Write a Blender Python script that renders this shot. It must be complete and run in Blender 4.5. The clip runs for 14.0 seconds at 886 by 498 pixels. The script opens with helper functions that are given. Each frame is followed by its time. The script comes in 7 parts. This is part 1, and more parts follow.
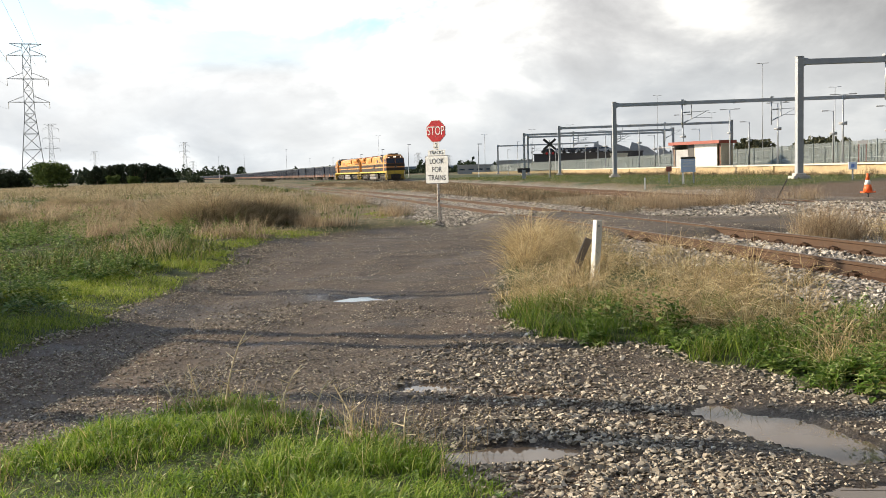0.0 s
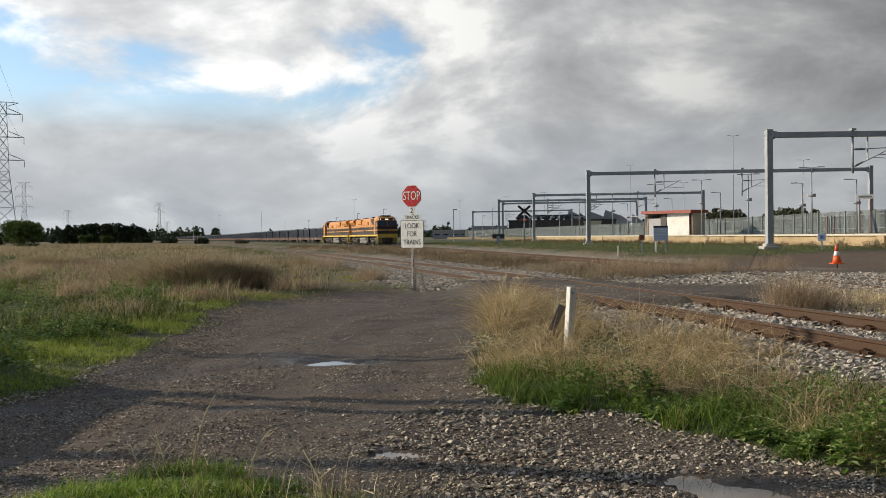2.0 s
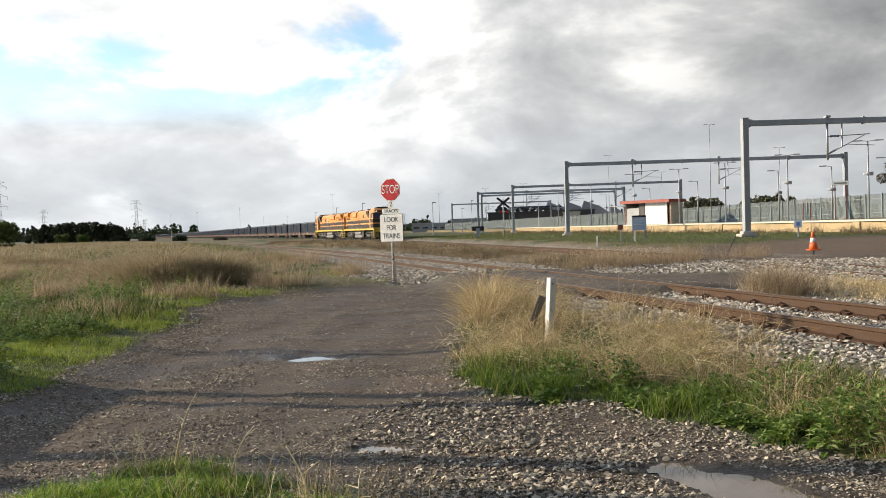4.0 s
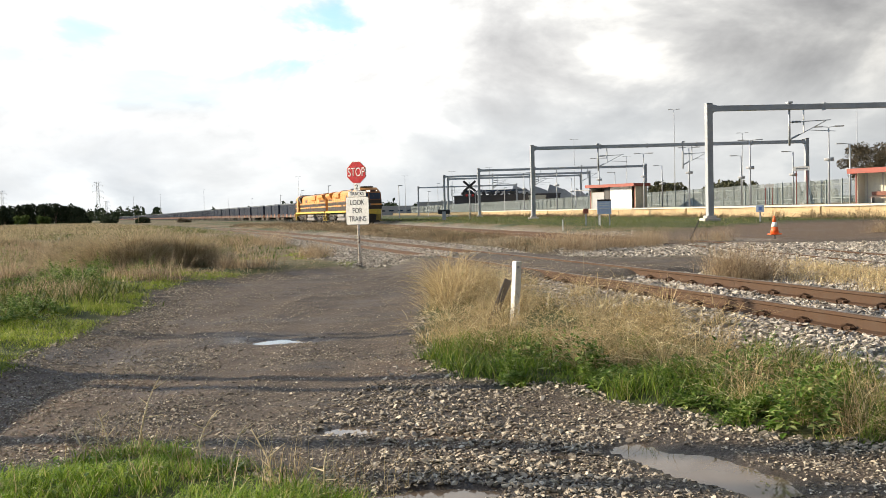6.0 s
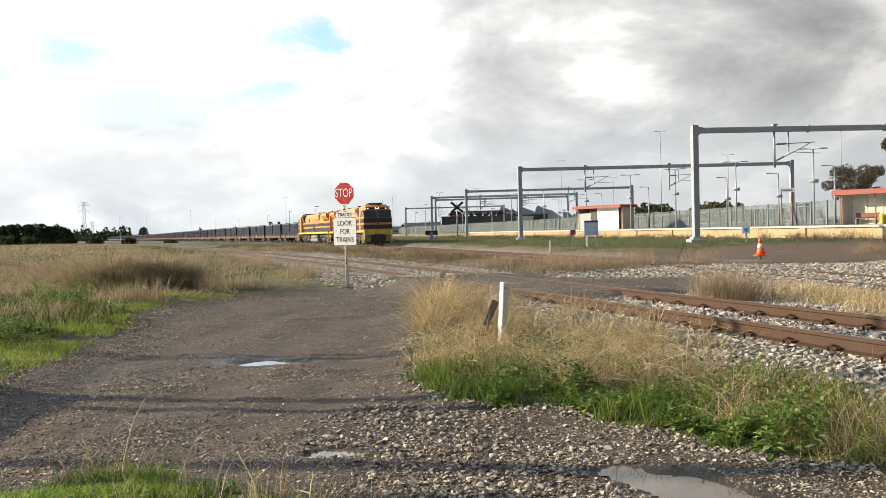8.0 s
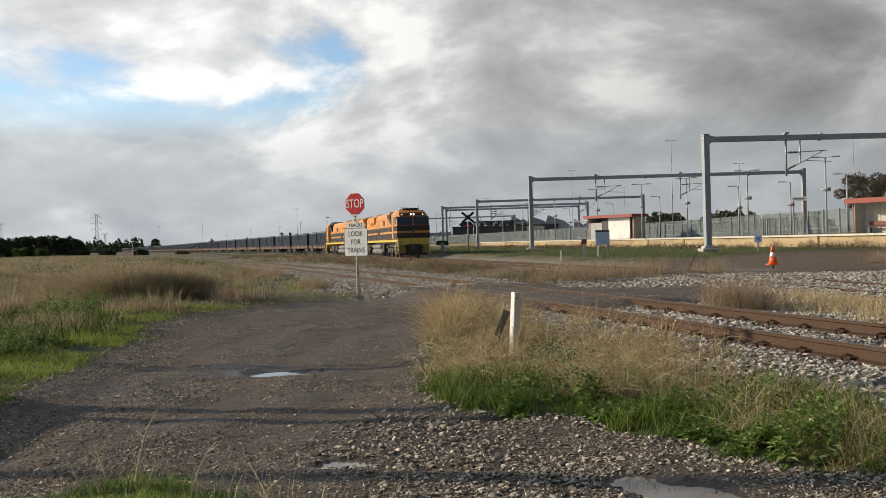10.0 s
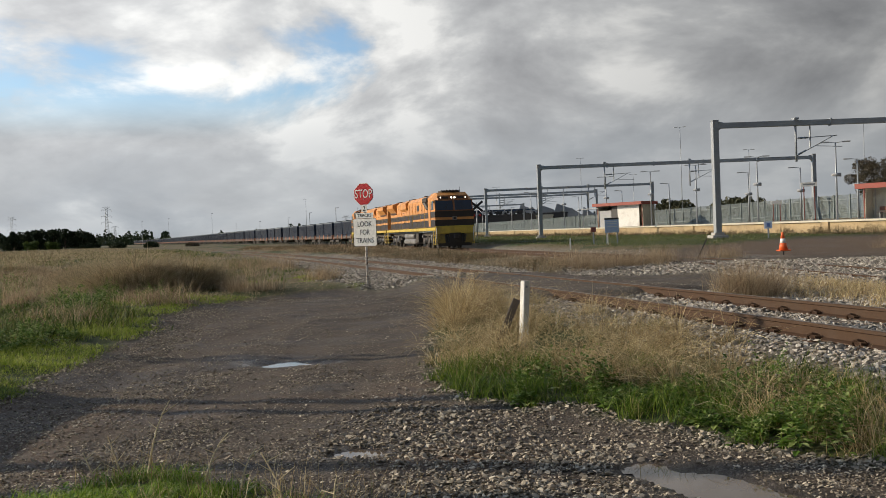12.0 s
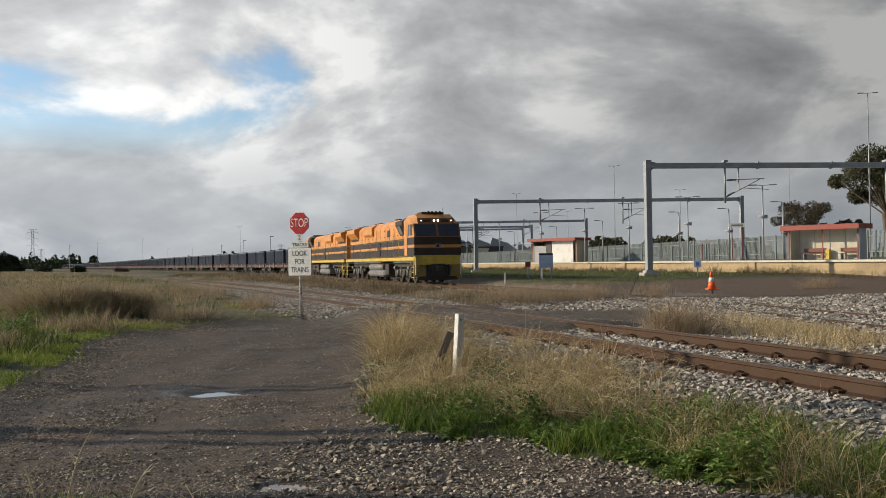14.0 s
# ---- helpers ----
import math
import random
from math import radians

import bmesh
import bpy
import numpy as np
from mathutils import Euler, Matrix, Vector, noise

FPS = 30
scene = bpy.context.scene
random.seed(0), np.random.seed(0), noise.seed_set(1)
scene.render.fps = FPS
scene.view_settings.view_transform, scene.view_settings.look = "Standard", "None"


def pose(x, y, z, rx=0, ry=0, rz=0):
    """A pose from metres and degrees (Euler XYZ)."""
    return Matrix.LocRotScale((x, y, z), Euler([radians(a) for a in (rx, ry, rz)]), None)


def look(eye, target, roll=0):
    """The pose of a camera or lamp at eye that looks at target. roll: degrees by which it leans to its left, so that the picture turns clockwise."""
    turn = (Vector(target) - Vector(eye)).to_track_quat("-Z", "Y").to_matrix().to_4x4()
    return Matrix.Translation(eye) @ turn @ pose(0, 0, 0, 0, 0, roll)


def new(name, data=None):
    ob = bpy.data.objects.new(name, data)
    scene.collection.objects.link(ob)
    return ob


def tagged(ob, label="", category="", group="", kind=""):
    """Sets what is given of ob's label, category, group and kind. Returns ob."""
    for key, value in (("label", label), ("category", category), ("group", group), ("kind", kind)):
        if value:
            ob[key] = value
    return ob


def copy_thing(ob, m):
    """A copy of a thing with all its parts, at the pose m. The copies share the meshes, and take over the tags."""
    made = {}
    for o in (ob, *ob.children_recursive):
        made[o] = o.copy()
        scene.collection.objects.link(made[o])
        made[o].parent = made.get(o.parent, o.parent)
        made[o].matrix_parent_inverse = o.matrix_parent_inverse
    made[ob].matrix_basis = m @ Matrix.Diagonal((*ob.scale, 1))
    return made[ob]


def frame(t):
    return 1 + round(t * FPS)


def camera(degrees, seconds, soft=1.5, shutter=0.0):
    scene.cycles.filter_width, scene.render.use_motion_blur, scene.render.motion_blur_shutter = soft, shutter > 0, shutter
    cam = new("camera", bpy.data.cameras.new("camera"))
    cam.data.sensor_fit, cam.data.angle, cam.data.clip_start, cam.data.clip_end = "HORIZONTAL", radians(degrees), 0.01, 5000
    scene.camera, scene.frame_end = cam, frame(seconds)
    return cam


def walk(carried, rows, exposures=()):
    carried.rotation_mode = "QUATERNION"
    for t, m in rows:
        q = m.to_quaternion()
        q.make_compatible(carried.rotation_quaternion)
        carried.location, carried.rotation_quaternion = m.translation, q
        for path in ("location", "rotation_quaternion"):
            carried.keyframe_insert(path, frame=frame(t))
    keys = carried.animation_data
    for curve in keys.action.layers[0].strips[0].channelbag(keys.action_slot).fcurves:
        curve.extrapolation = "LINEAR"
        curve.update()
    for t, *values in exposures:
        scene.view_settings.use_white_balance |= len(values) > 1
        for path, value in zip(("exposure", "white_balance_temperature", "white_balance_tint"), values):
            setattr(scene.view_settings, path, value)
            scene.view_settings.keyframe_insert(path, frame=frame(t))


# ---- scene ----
# ---------------- camera ----------------
EYE = (0.0, 0.0, 1.55)
cam = camera(51.0, 14.0, soft=0.8)
PATH = [
    (0.0, 85.24, 1.66, 5.50), (0.5, 85.70, 1.22, 4.94), (1.0, 87.50, 0.80, 4.86), (1.5, 88.87, 0.46, 4.42),
    (2.0, 89.20, 0.72, 3.96), (2.5, 89.52, 1.32, 2.71), (4.8, 88.02, 1.95, 2.58), (5.0, 87.82, 1.83, 1.94),
    (5.5, 87.41, 1.33, 0.98), (6.0, 87.65, 1.45, 0.61), (6.5, 87.25, 1.54, -0.08), (7.0, 87.66, 1.53, -0.93),
    (7.5, 88.21, 1.45, -0.85), (8.0, 88.92, 1.38, -0.16), (8.5, 89.70, 0.83, 0.59), (11.0, 89.48, 2.06, 0.48),
    (11.5, 89.43, 1.94, 0.75), (12.0, 88.93, 2.19, 1.07), (12.5, 88.75, 2.34, -0.04), (13.0, 89.29, 2.07, -1.45),
    (13.5, 90.02, 1.06, -2.08), (14.0, 90.80, 0.83, -2.90)]
EXPOSURES = [(0.0, 0.70, 6650, 10), (0.8, 0.52, 6600, 10), (1.5, 0.05, 6450, 10), (2.7, -0.08, 6420, 10), (4.8, 0.74, 6600, 10), (6.5, 0.76, 6650, 10),
             (8.0, 0.72, 6600, 10), (8.7, 0.58, 6550, 10), (10.8, -0.22, 6420, 10), (12.5, -0.12, 6420, 10), (14.0, -0.18, 6400, 10)]
walk(cam, [(t, pose(*EYE, rx, ry, rz)) for t, rx, ry, rz in PATH], EXPOSURES)

# ---------------- sky and sun ----------------
SUN_AZ, SUN_EL = -81.0, 20.0      # degrees from straight ahead (+ to the right), degrees up
sx, sy = math.sin(radians(SUN_AZ)), math.cos(radians(SUN_AZ))
sun = new("sun", bpy.data.lights.new("sun", "SUN"))
sun.data.energy, sun.data.angle, sun.data.color = 5.0, radians(0.55), (1.0, 0.83, 0.60)
sun.matrix_world = look((-40, 8, 20), (-40 - sx * math.cos(radians(SUN_EL)), 8 - sy * math.cos(radians(SUN_EL)), 20 - math.sin(radians(SUN_EL))))


def make_sky():
    w = bpy.data.worlds.new("sky")
    scene.world = w
    w.use_nodes = True
    nt = w.node_tree
    nt.nodes.clear()
    N, L = nt.nodes.new, nt.links.new

    def math_node(op, a, b=None, clamp=False):
        n = N("ShaderNodeMath")
        n.operation, n.use_clamp = op, clamp
        for i, v in enumerate((a, b)):
            if v is None:
                continue
            if isinstance(v, (int, float)):
                n.inputs[i].default_value = v
            else:
                L(v, n.inputs[i])
        return n.outputs[0]

    def ramp(fac, stops, interp="EASE"):
        n = N("ShaderNodeValToRGB")
        n.color_ramp.interpolation = interp
        while len(n.color_ramp.elements) < len(stops):
            n.color_ramp.elements.new(0.5)
        for e, (p, c) in zip(n.color_ramp.elements, stops):
            e.position, e.color = p, (c, c, c, 1) if isinstance(c, float) else (*c, 1)
        L(fac, n.inputs[0])
        return n.outputs[0]

    def mix(fac, a, b, blend="MIX"):
        n = N("ShaderNodeMix")
        n.data_type, n.blend_type = "RGBA", blend
        for sock, v in ((n.inputs[0], fac), (n.inputs[6], a), (n.inputs[7], b)):
            if isinstance(v, (int, float)):
                sock.default_value = v
            elif isinstance(v, tuple):
                sock.default_value = (*v, 1)
            else:
                L(v, sock)
        return n.outputs[2]

    tc = N("ShaderNodeTexCoord")
    sep = N("ShaderNodeSeparateXYZ")
    L(tc.outputs["Generated"], sep.inputs[0])
    X, Y, Z = sep.outputs
    zc = math_node("MAXIMUM", Z, 0.0)
    up = math_node("ADD", zc, 0.42)
    comb = N("ShaderNodeCombineXYZ")
    L(math_node("DIVIDE", X, up), comb.inputs[0])
    L(math_node("DIVIDE", Y, up), comb.inputs[1])
    comb.inputs[2].default_value = 3.7

    def fbm(scale, detail, rough, distort, shift):
        m = N("ShaderNodeMapping")
        m.inputs["Location"].default_value = shift
        L(comb.outputs[0], m.inputs[0])
        n = N("ShaderNodeTexNoise")
        n.inputs["Scale"].default_value, n.inputs["Detail"].default_value = scale, detail
        n.inputs["Roughness"].default_value, n.inputs["Distortion"].default_value = rough, distort
        L(m.outputs[0], n.inputs["Vector"])
        return n.outputs["Fac"]

    SX, SY = 3.1, 1.4
    big = fbm(0.95, 2.0, 0.5, 0.1, (SX, SY, 0))
    mid = fbm(2.7, 10.0, 0.56, 0.25, (SX + 2, SY, 0))
    # the same billows looked up a step nearer the sun: rims towards it are lit, undersides stay grey
    lit = fbm(2.7, 6.0, 0.54, 0.25, (SX + 2 - 0.10, SY + 0.08, 0))
    tex = math_node("ADD", math_node("MULTIPLY", big, 0.55), math_node("MULTIPLY", mid, 0.45))
    rim = math_node("MULTIPLY", math_node("SUBTRACT", mid, lit), 2.1)
    tone = math_node("ADD", math_node("SUBTRACT", rim, math_node("MULTIPLY", math_node("SUBTRACT", big, 0.5), 0.85)), 0.47)
    cloud = ramp(tone, [(0.10, (0.44, 0.445, 0.455)), (0.36, (0.59, 0.595, 0.60)), (0.54, (0.74, 0.745, 0.74)), (0.78, (1.10, 1.09, 1.05))], "LINEAR")
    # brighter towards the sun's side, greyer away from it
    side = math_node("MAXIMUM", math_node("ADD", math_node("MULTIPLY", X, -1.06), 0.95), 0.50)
    # capped, so the unseen sky round the sun fills shadows less
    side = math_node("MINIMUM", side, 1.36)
    # the unseen sky behind the road is dimmed, so faces turned there darken
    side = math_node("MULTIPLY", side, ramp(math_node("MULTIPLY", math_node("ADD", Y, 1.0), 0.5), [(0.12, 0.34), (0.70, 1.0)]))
    # dimmed overhead too, above the view, to deepen shade on the ground
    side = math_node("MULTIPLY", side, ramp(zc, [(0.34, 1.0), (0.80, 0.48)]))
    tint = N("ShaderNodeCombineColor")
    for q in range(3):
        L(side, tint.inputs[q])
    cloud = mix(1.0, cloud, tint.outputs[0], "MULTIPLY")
    # grey-blue bank low over the horizon
    low = ramp(zc, [(0.0, 1.0), (0.05, 0.8), (0.16, 0.0)])
    bank = mix(ramp(mid, [(0.40, 0.0), (0.60, 1.0)]), (0.55, 0.58, 0.60), (0.35, 0.395, 0.44))
    bank = mix(0.2, bank, tint.outputs[0], "MULTIPLY")
    cloud = mix(math_node("MULTIPLY", low, 0.75), cloud, bank)
    sky = N("ShaderNodeTexSky")
    sky.sky_type, sky.sun_disc = "NISHITA", False
    sky.sun_elevation, sky.sun_rotation = radians(SUN_EL), radians(SUN_AZ)
    clear = mix(0.10, mix(1.0, sky.outputs[0], (0.165, 0.19, 0.215), "MULTIPLY"), (0.40, 0.42, 0.44))
    # the cover breaks up overhead into blue
    open_up = ramp(zc, [(0.30, 0.0), (0.52, 0.05)])
    gap = ramp(math_node("SUBTRACT", math_node("ADD", tex, math_node("ADD", math_node("MULTIPLY", X, 0.62), 0.062)), open_up), [(0.37, 1.0), (0.435, 0.0)])
    gap = math_node("MULTIPLY", gap, ramp(zc, [(0.10, 0.0), (0.16, 1.0)]))
    out = mix(gap, cloud, clear)
    bg, o = N("ShaderNodeBackground"), N("ShaderNodeOutputWorld")
    bg.inputs[1].default_value = 0.89
    L(out, bg.inputs[0])
    L(bg.outputs[0], o.inputs[0])


make_sky()

# ---------------- materials ----------------


class Mat:
    """A node material under construction."""

    def __init__(self, name, rough=0.7, metal=0.0, spec=0.5):
        self.m = bpy.data.materials.new(name)
        self.m.use_nodes = True
        self.nt = self.m.node_tree
        self.b = self.nt.nodes["Principled BSDF"]
        self.b.inputs["Roughness"].default_value = rough
        self.b.inputs["Metallic"].default_value = metal
        self.b.inputs["Specular IOR Level"].default_value = spec
        self.tc = self.nt.nodes.new("ShaderNodeTexCoord")

    def noise(self, scale, detail=4.0, rough=0.6, coord="Object", stretch=(1, 1, 1), distort=0.0):
        mp = self.nt.nodes.new("ShaderNodeMapping")
        mp.inputs["Scale"].default_value = stretch
        n = self.nt.nodes.new("ShaderNodeTexNoise")
        n.inputs["Scale"].default_value, n.inputs["Detail"].default_value = scale, detail
        n.inputs["Roughness"].default_value, n.inputs["Distortion"].default_value = rough, distort
        self.nt.links.new(self.tc.outputs[coord], mp.inputs[0])
        self.nt.links.new(mp.outputs[0], n.inputs["Vector"])
        return n.outputs["Fac"]

    def voronoi(self, scale, feature="F1", out="Distance"):
        n = self.nt.nodes.new("ShaderNodeTexVoronoi")
        n.feature = feature
        n.inputs["Scale"].default_value = scale
        self.nt.links.new(self.tc.outputs["Object"], n.inputs["Vector"])
        return n.outputs[out]

    def ramp(self, fac, stops, interp="LINEAR"):
        n = self.nt.nodes.new("ShaderNodeValToRGB")
        n.color_ramp.interpolation = interp
        while len(n.color_ramp.elements) < len(stops):
            n.color_ramp.elements.new(0.5)
        for e, (p, c) in zip(n.color_ramp.elements, stops):
            e.position, e.color = p, (c, c, c, 1) if isinstance(c, (int, float)) else (*c, 1)
        self.nt.links.new(fac, n.inputs[0])
        return n.outputs[0]

    def mix(self, fac, a, b, blend="MIX"):
        n = self.nt.nodes.new("ShaderNodeMix")
        n.data_type, n.blend_type = "RGBA", blend
        for sock, v in ((n.inputs[0], fac), (n.inputs[6], a), (n.inputs[7], b)):
            if isinstance(v, (int, float)):
                sock.default_value = v
            elif isinstance(v, tuple):
                sock.default_value = (*v, 1)
            else:
                self.nt.links.new(v, sock)
        return n.outputs[2]

    def math(self, op, a, b=0.0, clamp=False):
        n = self.nt.nodes.new("ShaderNodeMath")
        n.operation, n.use_clamp = op, clamp
        for i, v in enumerate((a, b)):
            if isinstance(v, (int, float)):
                n.inputs[i].default_value = v
            else:
                self.nt.links.new(v, n.inputs[i])
        return n.outputs[0]

    def attr(self, name, out="Fac"):
        n = self.nt.nodes.new("ShaderNodeAttribute")
        n.attribute_name = name
        return n.outputs[out]

    def rand(self):
        return self.nt.nodes.new("ShaderNodeObjectInfo").outputs["Random"]

    def island(self):
        return self.nt.nodes.new("ShaderNodeNewGeometry").outputs["Random Per Island"]

    def base(self, v):
        if isinstance(v, tuple):
            self.b.inputs["Base Color"].default_value = (*v, 1)
        else:
            self.nt.links.new(v, self.b.inputs["Base Color"])
        return self

    def rough(self, v):
        self.nt.links.new(v, self.b.inputs["Roughness"])
        return self

    def bump(self, h, strength=0.4, dist=0.01):
        n = self.nt.nodes.new("ShaderNodeBump")
        n.inputs["Strength"].default_value, n.inputs["Distance"].default_value = strength, dist
        self.nt.links.new(h, n.inputs["Height"])
        self.nt.links.new(n.outputs[0], self.b.inputs["Normal"])
        return self


def worn(name, col, dirt=(0.12, 0.09, 0.07), amount=0.35, rough=0.55, metal=0.0, scale=1.3, fine=14.0, bump=0.15, spec=0.5):
    """Painted or weathered surface: tone drift, grain and dirt at two scales."""
    m = Mat(name, rough, metal, spec)
    big, small = m.noise(scale, 5, 0.6), m.noise(fine, 4, 0.65)
    light = tuple(min(1.0, c * 1.12) for c in col)
    dark = tuple(c * 0.82 for c in col)
    c = m.mix(m.ramp(small, [(0.3, 0.0), (0.7, 1.0)]), dark, light)
    d = m.math("MULTIPLY", m.ramp(big, [(0.48, 0.0), (0.72, 1.0)]), amount)
    m.base(m.mix(d, c, dirt))
    m.rough(m.ramp(small, [(0.2, max(0.05, rough - 0.12)), (0.8, min(1.0, rough + 0.15))]))
    m.bump(small, bump, 0.004)
    return m.m


def leafy(name, stops, rough=0.6, trans=0.25):
    """Blades, leaves and straw: each island takes its own tint."""
    m = Mat(name, rough, 0.0, 0.3)
    m.base(m.ramp(m.island(), stops))
    tr = m.nt.nodes.new("ShaderNodeBsdfTranslucent")
    m.nt.links.new(m.b.inputs["Base Color"].links[0].from_socket, tr.inputs[0])
    mx = m.nt.nodes.new("ShaderNodeMixShader")
    mx.inputs[0].default_value = trans
    m.nt.links.new(m.b.outputs[0], mx.inputs[1])
    m.nt.links.new(tr.outputs[0], mx.inputs[2])
    m.nt.links.new(mx.outputs[0], m.nt.nodes["Material Output"].inputs[0])
    return m.m


def ground_material():
    m = Mat("earth_and_grass", 0.9, 0, 0.3)
    road, ball, green, wet, mud, rut = (m.attr(a) for a in ("road", "ballast", "green", "wet", "mud", "rut"))
    n1, n2, n3 = m.noise(0.35, 5, 0.6), m.noise(2.6, 6, 0.65), m.noise(22, 5, 0.7)
    # rough field: straw and green
    straw = m.mix(n3, (0.085, 0.066, 0.036), (0.22, 0.18, 0.10))
    grass = m.mix(n3, (0.026, 0.038, 0.012), (0.07, 0.095, 0.022))
    field = m.mix(m.ramp(m.math("ADD", m.math("MULTIPLY", n2, 0.6), m.math("SUBTRACT", green, 0.3)), [(0.3, 0.0), (0.55, 1.0)]), straw, grass)
    # packed dirt road: fine chips bedded in it, bare where wheels run
    dirt = m.mix(m.ramp(n2, [(0.35, 0.0), (0.65, 1.0)]), (0.050, 0.039, 0.031), (0.105, 0.083, 0.064))
    dirt = m.mix(m.math("MULTIPLY", m.ramp(n1, [(0.46, 0.0), (0.64, 1.0)]), 0.4), dirt, (0.032, 0.026, 0.021))
    brown = m.mix(n2, (0.085, 0.056, 0.037), (0.165, 0.112, 0.075))
    dirt = m.mix(mud, dirt, brown)
    def cells(scale):
        sep = m.nt.nodes.new("ShaderNodeSeparateColor")
        m.nt.links.new(m.voronoi(scale, out="Color"), sep.inputs[0])
        return sep.outputs
    chips = cells(60.0)
    chip = m.ramp(chips[1], [(0.0, (0.055, 0.046, 0.037)), (0.5, (0.15, 0.125, 0.097)), (1.0, (0.40, 0.34, 0.27))])
    some = m.math("MULTIPLY", m.ramp(chips[0], [(0.40, 0.0), (0.55, 1.0)]), m.ramp(n2, [(0.38, 0.15), (0.6, 0.85)]))
    dirt = m.mix(some, dirt, chip)
    dirt = m.mix(m.math("MULTIPLY", rut, 0.55), dirt, m.mix(n2, (0.085, 0.068, 0.053), (0.140, 0.112, 0.088)))
    rocks = cells(17.0)
    rock = m.ramp(rocks[0], [(0.0, (0.08, 0.07, 0.06)), (0.5, (0.24, 0.215, 0.18)), (1.0, (0.48, 0.435, 0.37))])
    c = m.mix(road, field, dirt)
    c = m.mix(ball, c, rock)
    c = m.mix(m.math("MULTIPLY", wet, 0.55), c, (0.03, 0.026, 0.022))
    m.base(c)
    m.rough(m.mix(wet, m.ramp(n2, [(0.3, 0.72), (0.7, 0.95)]), (0.28, 0.28, 0.28)))
    dist = m.voronoi(17.0)
    n3 = m.math("ADD", n3, m.math("MULTIPLY", m.math("MULTIPLY", m.voronoi(60.0), some), 0.8))
    h = m.math("ADD", m.math("MULTIPLY", n3, 0.6), m.math("MULTIPLY", m.math("MULTIPLY", dist, ball), 0.9))
    m.bump(h, 0.9, 0.04)
    return m.m


def stone_material(name, stops, per_object=False):
    m = Mat(name, 0.8, 0, 0.35)
    c = m.ramp(m.rand() if per_object else m.island(), stops)
    n = m.noise(35, 4, 0.7)
    m.base(m.mix(m.math("MULTIPLY", m.ramp(n, [(0.4, 0.0), (0.7, 1.0)]), 0.4), c, (0.13, 0.11, 0.09)))
    m.bump(n, 0.3, 0.004)
    return m.m


def water_material():
    m = Mat("muddy_water", 0.03, 0, 0.6)
    m.base(m.mix(m.noise(3, 3), (0.11, 0.085, 0.065), (0.16, 0.13, 0.105)))
    m.bump(m.noise(14, 2, 0.4), 0.02, 0.004)
    return m.m


def rust_material():
    m = Mat("rusted_steel", 0.7, 0.25, 0.4)
    n1, n2 = m.noise(3.0, 5, 0.65), m.noise(30, 5, 0.7)
    c = m.mix(n2, (0.030, 0.017, 0.010), (0.095, 0.048, 0.023))
    c = m.mix(m.ramp(n1, [(0.45, 0.0), (0.7, 0.8)]), c, (0.065, 0.042, 0.028))
    m.base(c)
    m.bump(n2, 0.35, 0.004)
    return m.m


def glass_material(name, tint):
    m = Mat(name, 0.06, 0, 0.9)
    m.base(tint)
    return m.m


def glow_material(name, col, strength):
    m = Mat(name, 0.3)
    m.base(col)
    m.b.inputs["Emission Color"].default_value = (*col, 1)
    m.b.inputs["Emission Strength"].default_value = strength
    return m.m


M_GROUND = ground_material()
M_STONE = stone_material("crushed_rock", [(0.0, (0.10, 0.088, 0.072)), (0.3, (0.23, 0.20, 0.155)), (0.7, (0.40, 0.35, 0.27)), (1.0, (0.64, 0.57, 0.45))])
M_STONE_EACH = stone_material("crushed_rock_single", [(0.0, (0.14, 0.125, 0.105)), (0.4, (0.30, 0.265, 0.215)), (1.0, (0.54, 0.485, 0.40))], True)
M_BALLAST = stone_material("track_ballast", [(0.0, (0.12, 0.11, 0.095)), (0.4, (0.33, 0.30, 0.26)), (1.0, (0.66, 0.61, 0.53))])
M_WATER = water_material()
M_RUST = rust_material()
M_RAILTOP = worn("rail_head", (0.19, 0.15, 0.12), (0.11, 0.065, 0.04), 0.6, 0.40, 0.4)
M_SLEEPER = worn("old_timber", (0.13, 0.105, 0.085), (0.05, 0.04, 0.03), 0.5, 0.9, bump=0.5)
M_WHITE = worn("white_paint", (0.74, 0.73, 0.69), (0.25, 0.2, 0.15), 0.35, 0.5)
M_SIGNWHITE = worn("sign_white", (0.88, 0.87, 0.82), (0.5, 0.47, 0.4), 0.15, 0.4)
M_SIGNRED = worn("sign_red", (0.55, 0.022, 0.025), (0.3, 0.05, 0.04), 0.25, 0.4)
M_BLACK = worn("black_paint", (0.018, 0.018, 0.02), (0.07, 0.06, 0.05), 0.3, 0.45)
M_GALV = worn("galvanised_steel", (0.36, 0.385, 0.41), (0.22, 0.23, 0.245), 0.5, 0.5, 0.3, 0.8)
M_FENCE = worn("weathered_fence_zinc", (0.19, 0.225, 0.23), (0.14, 0.15, 0.14), 0.5, 0.6, 0.2, 0.5)
M_DULLSTEEL = worn("dull_steel", (0.25, 0.26, 0.27), (0.1, 0.09, 0.08), 0.4, 0.5, 0.5)
M_CONC = worn("concrete", (0.42, 0.40, 0.37), (0.2, 0.18, 0.15), 0.4, 0.85, bump=0.4)
M_CREAM = worn("cream_render", (0.42, 0.32, 0.185), (0.17, 0.135, 0.09), 0.75, 0.85, scale=0.5)
M_CREAMWALL = worn("cream_wall", (0.56, 0.53, 0.43), (0.3, 0.26, 0.2), 0.3, 0.8)
M_REDROOF = worn("red_fascia", (0.30, 0.060, 0.040), (0.16, 0.07, 0.055), 0.35, 0.55)
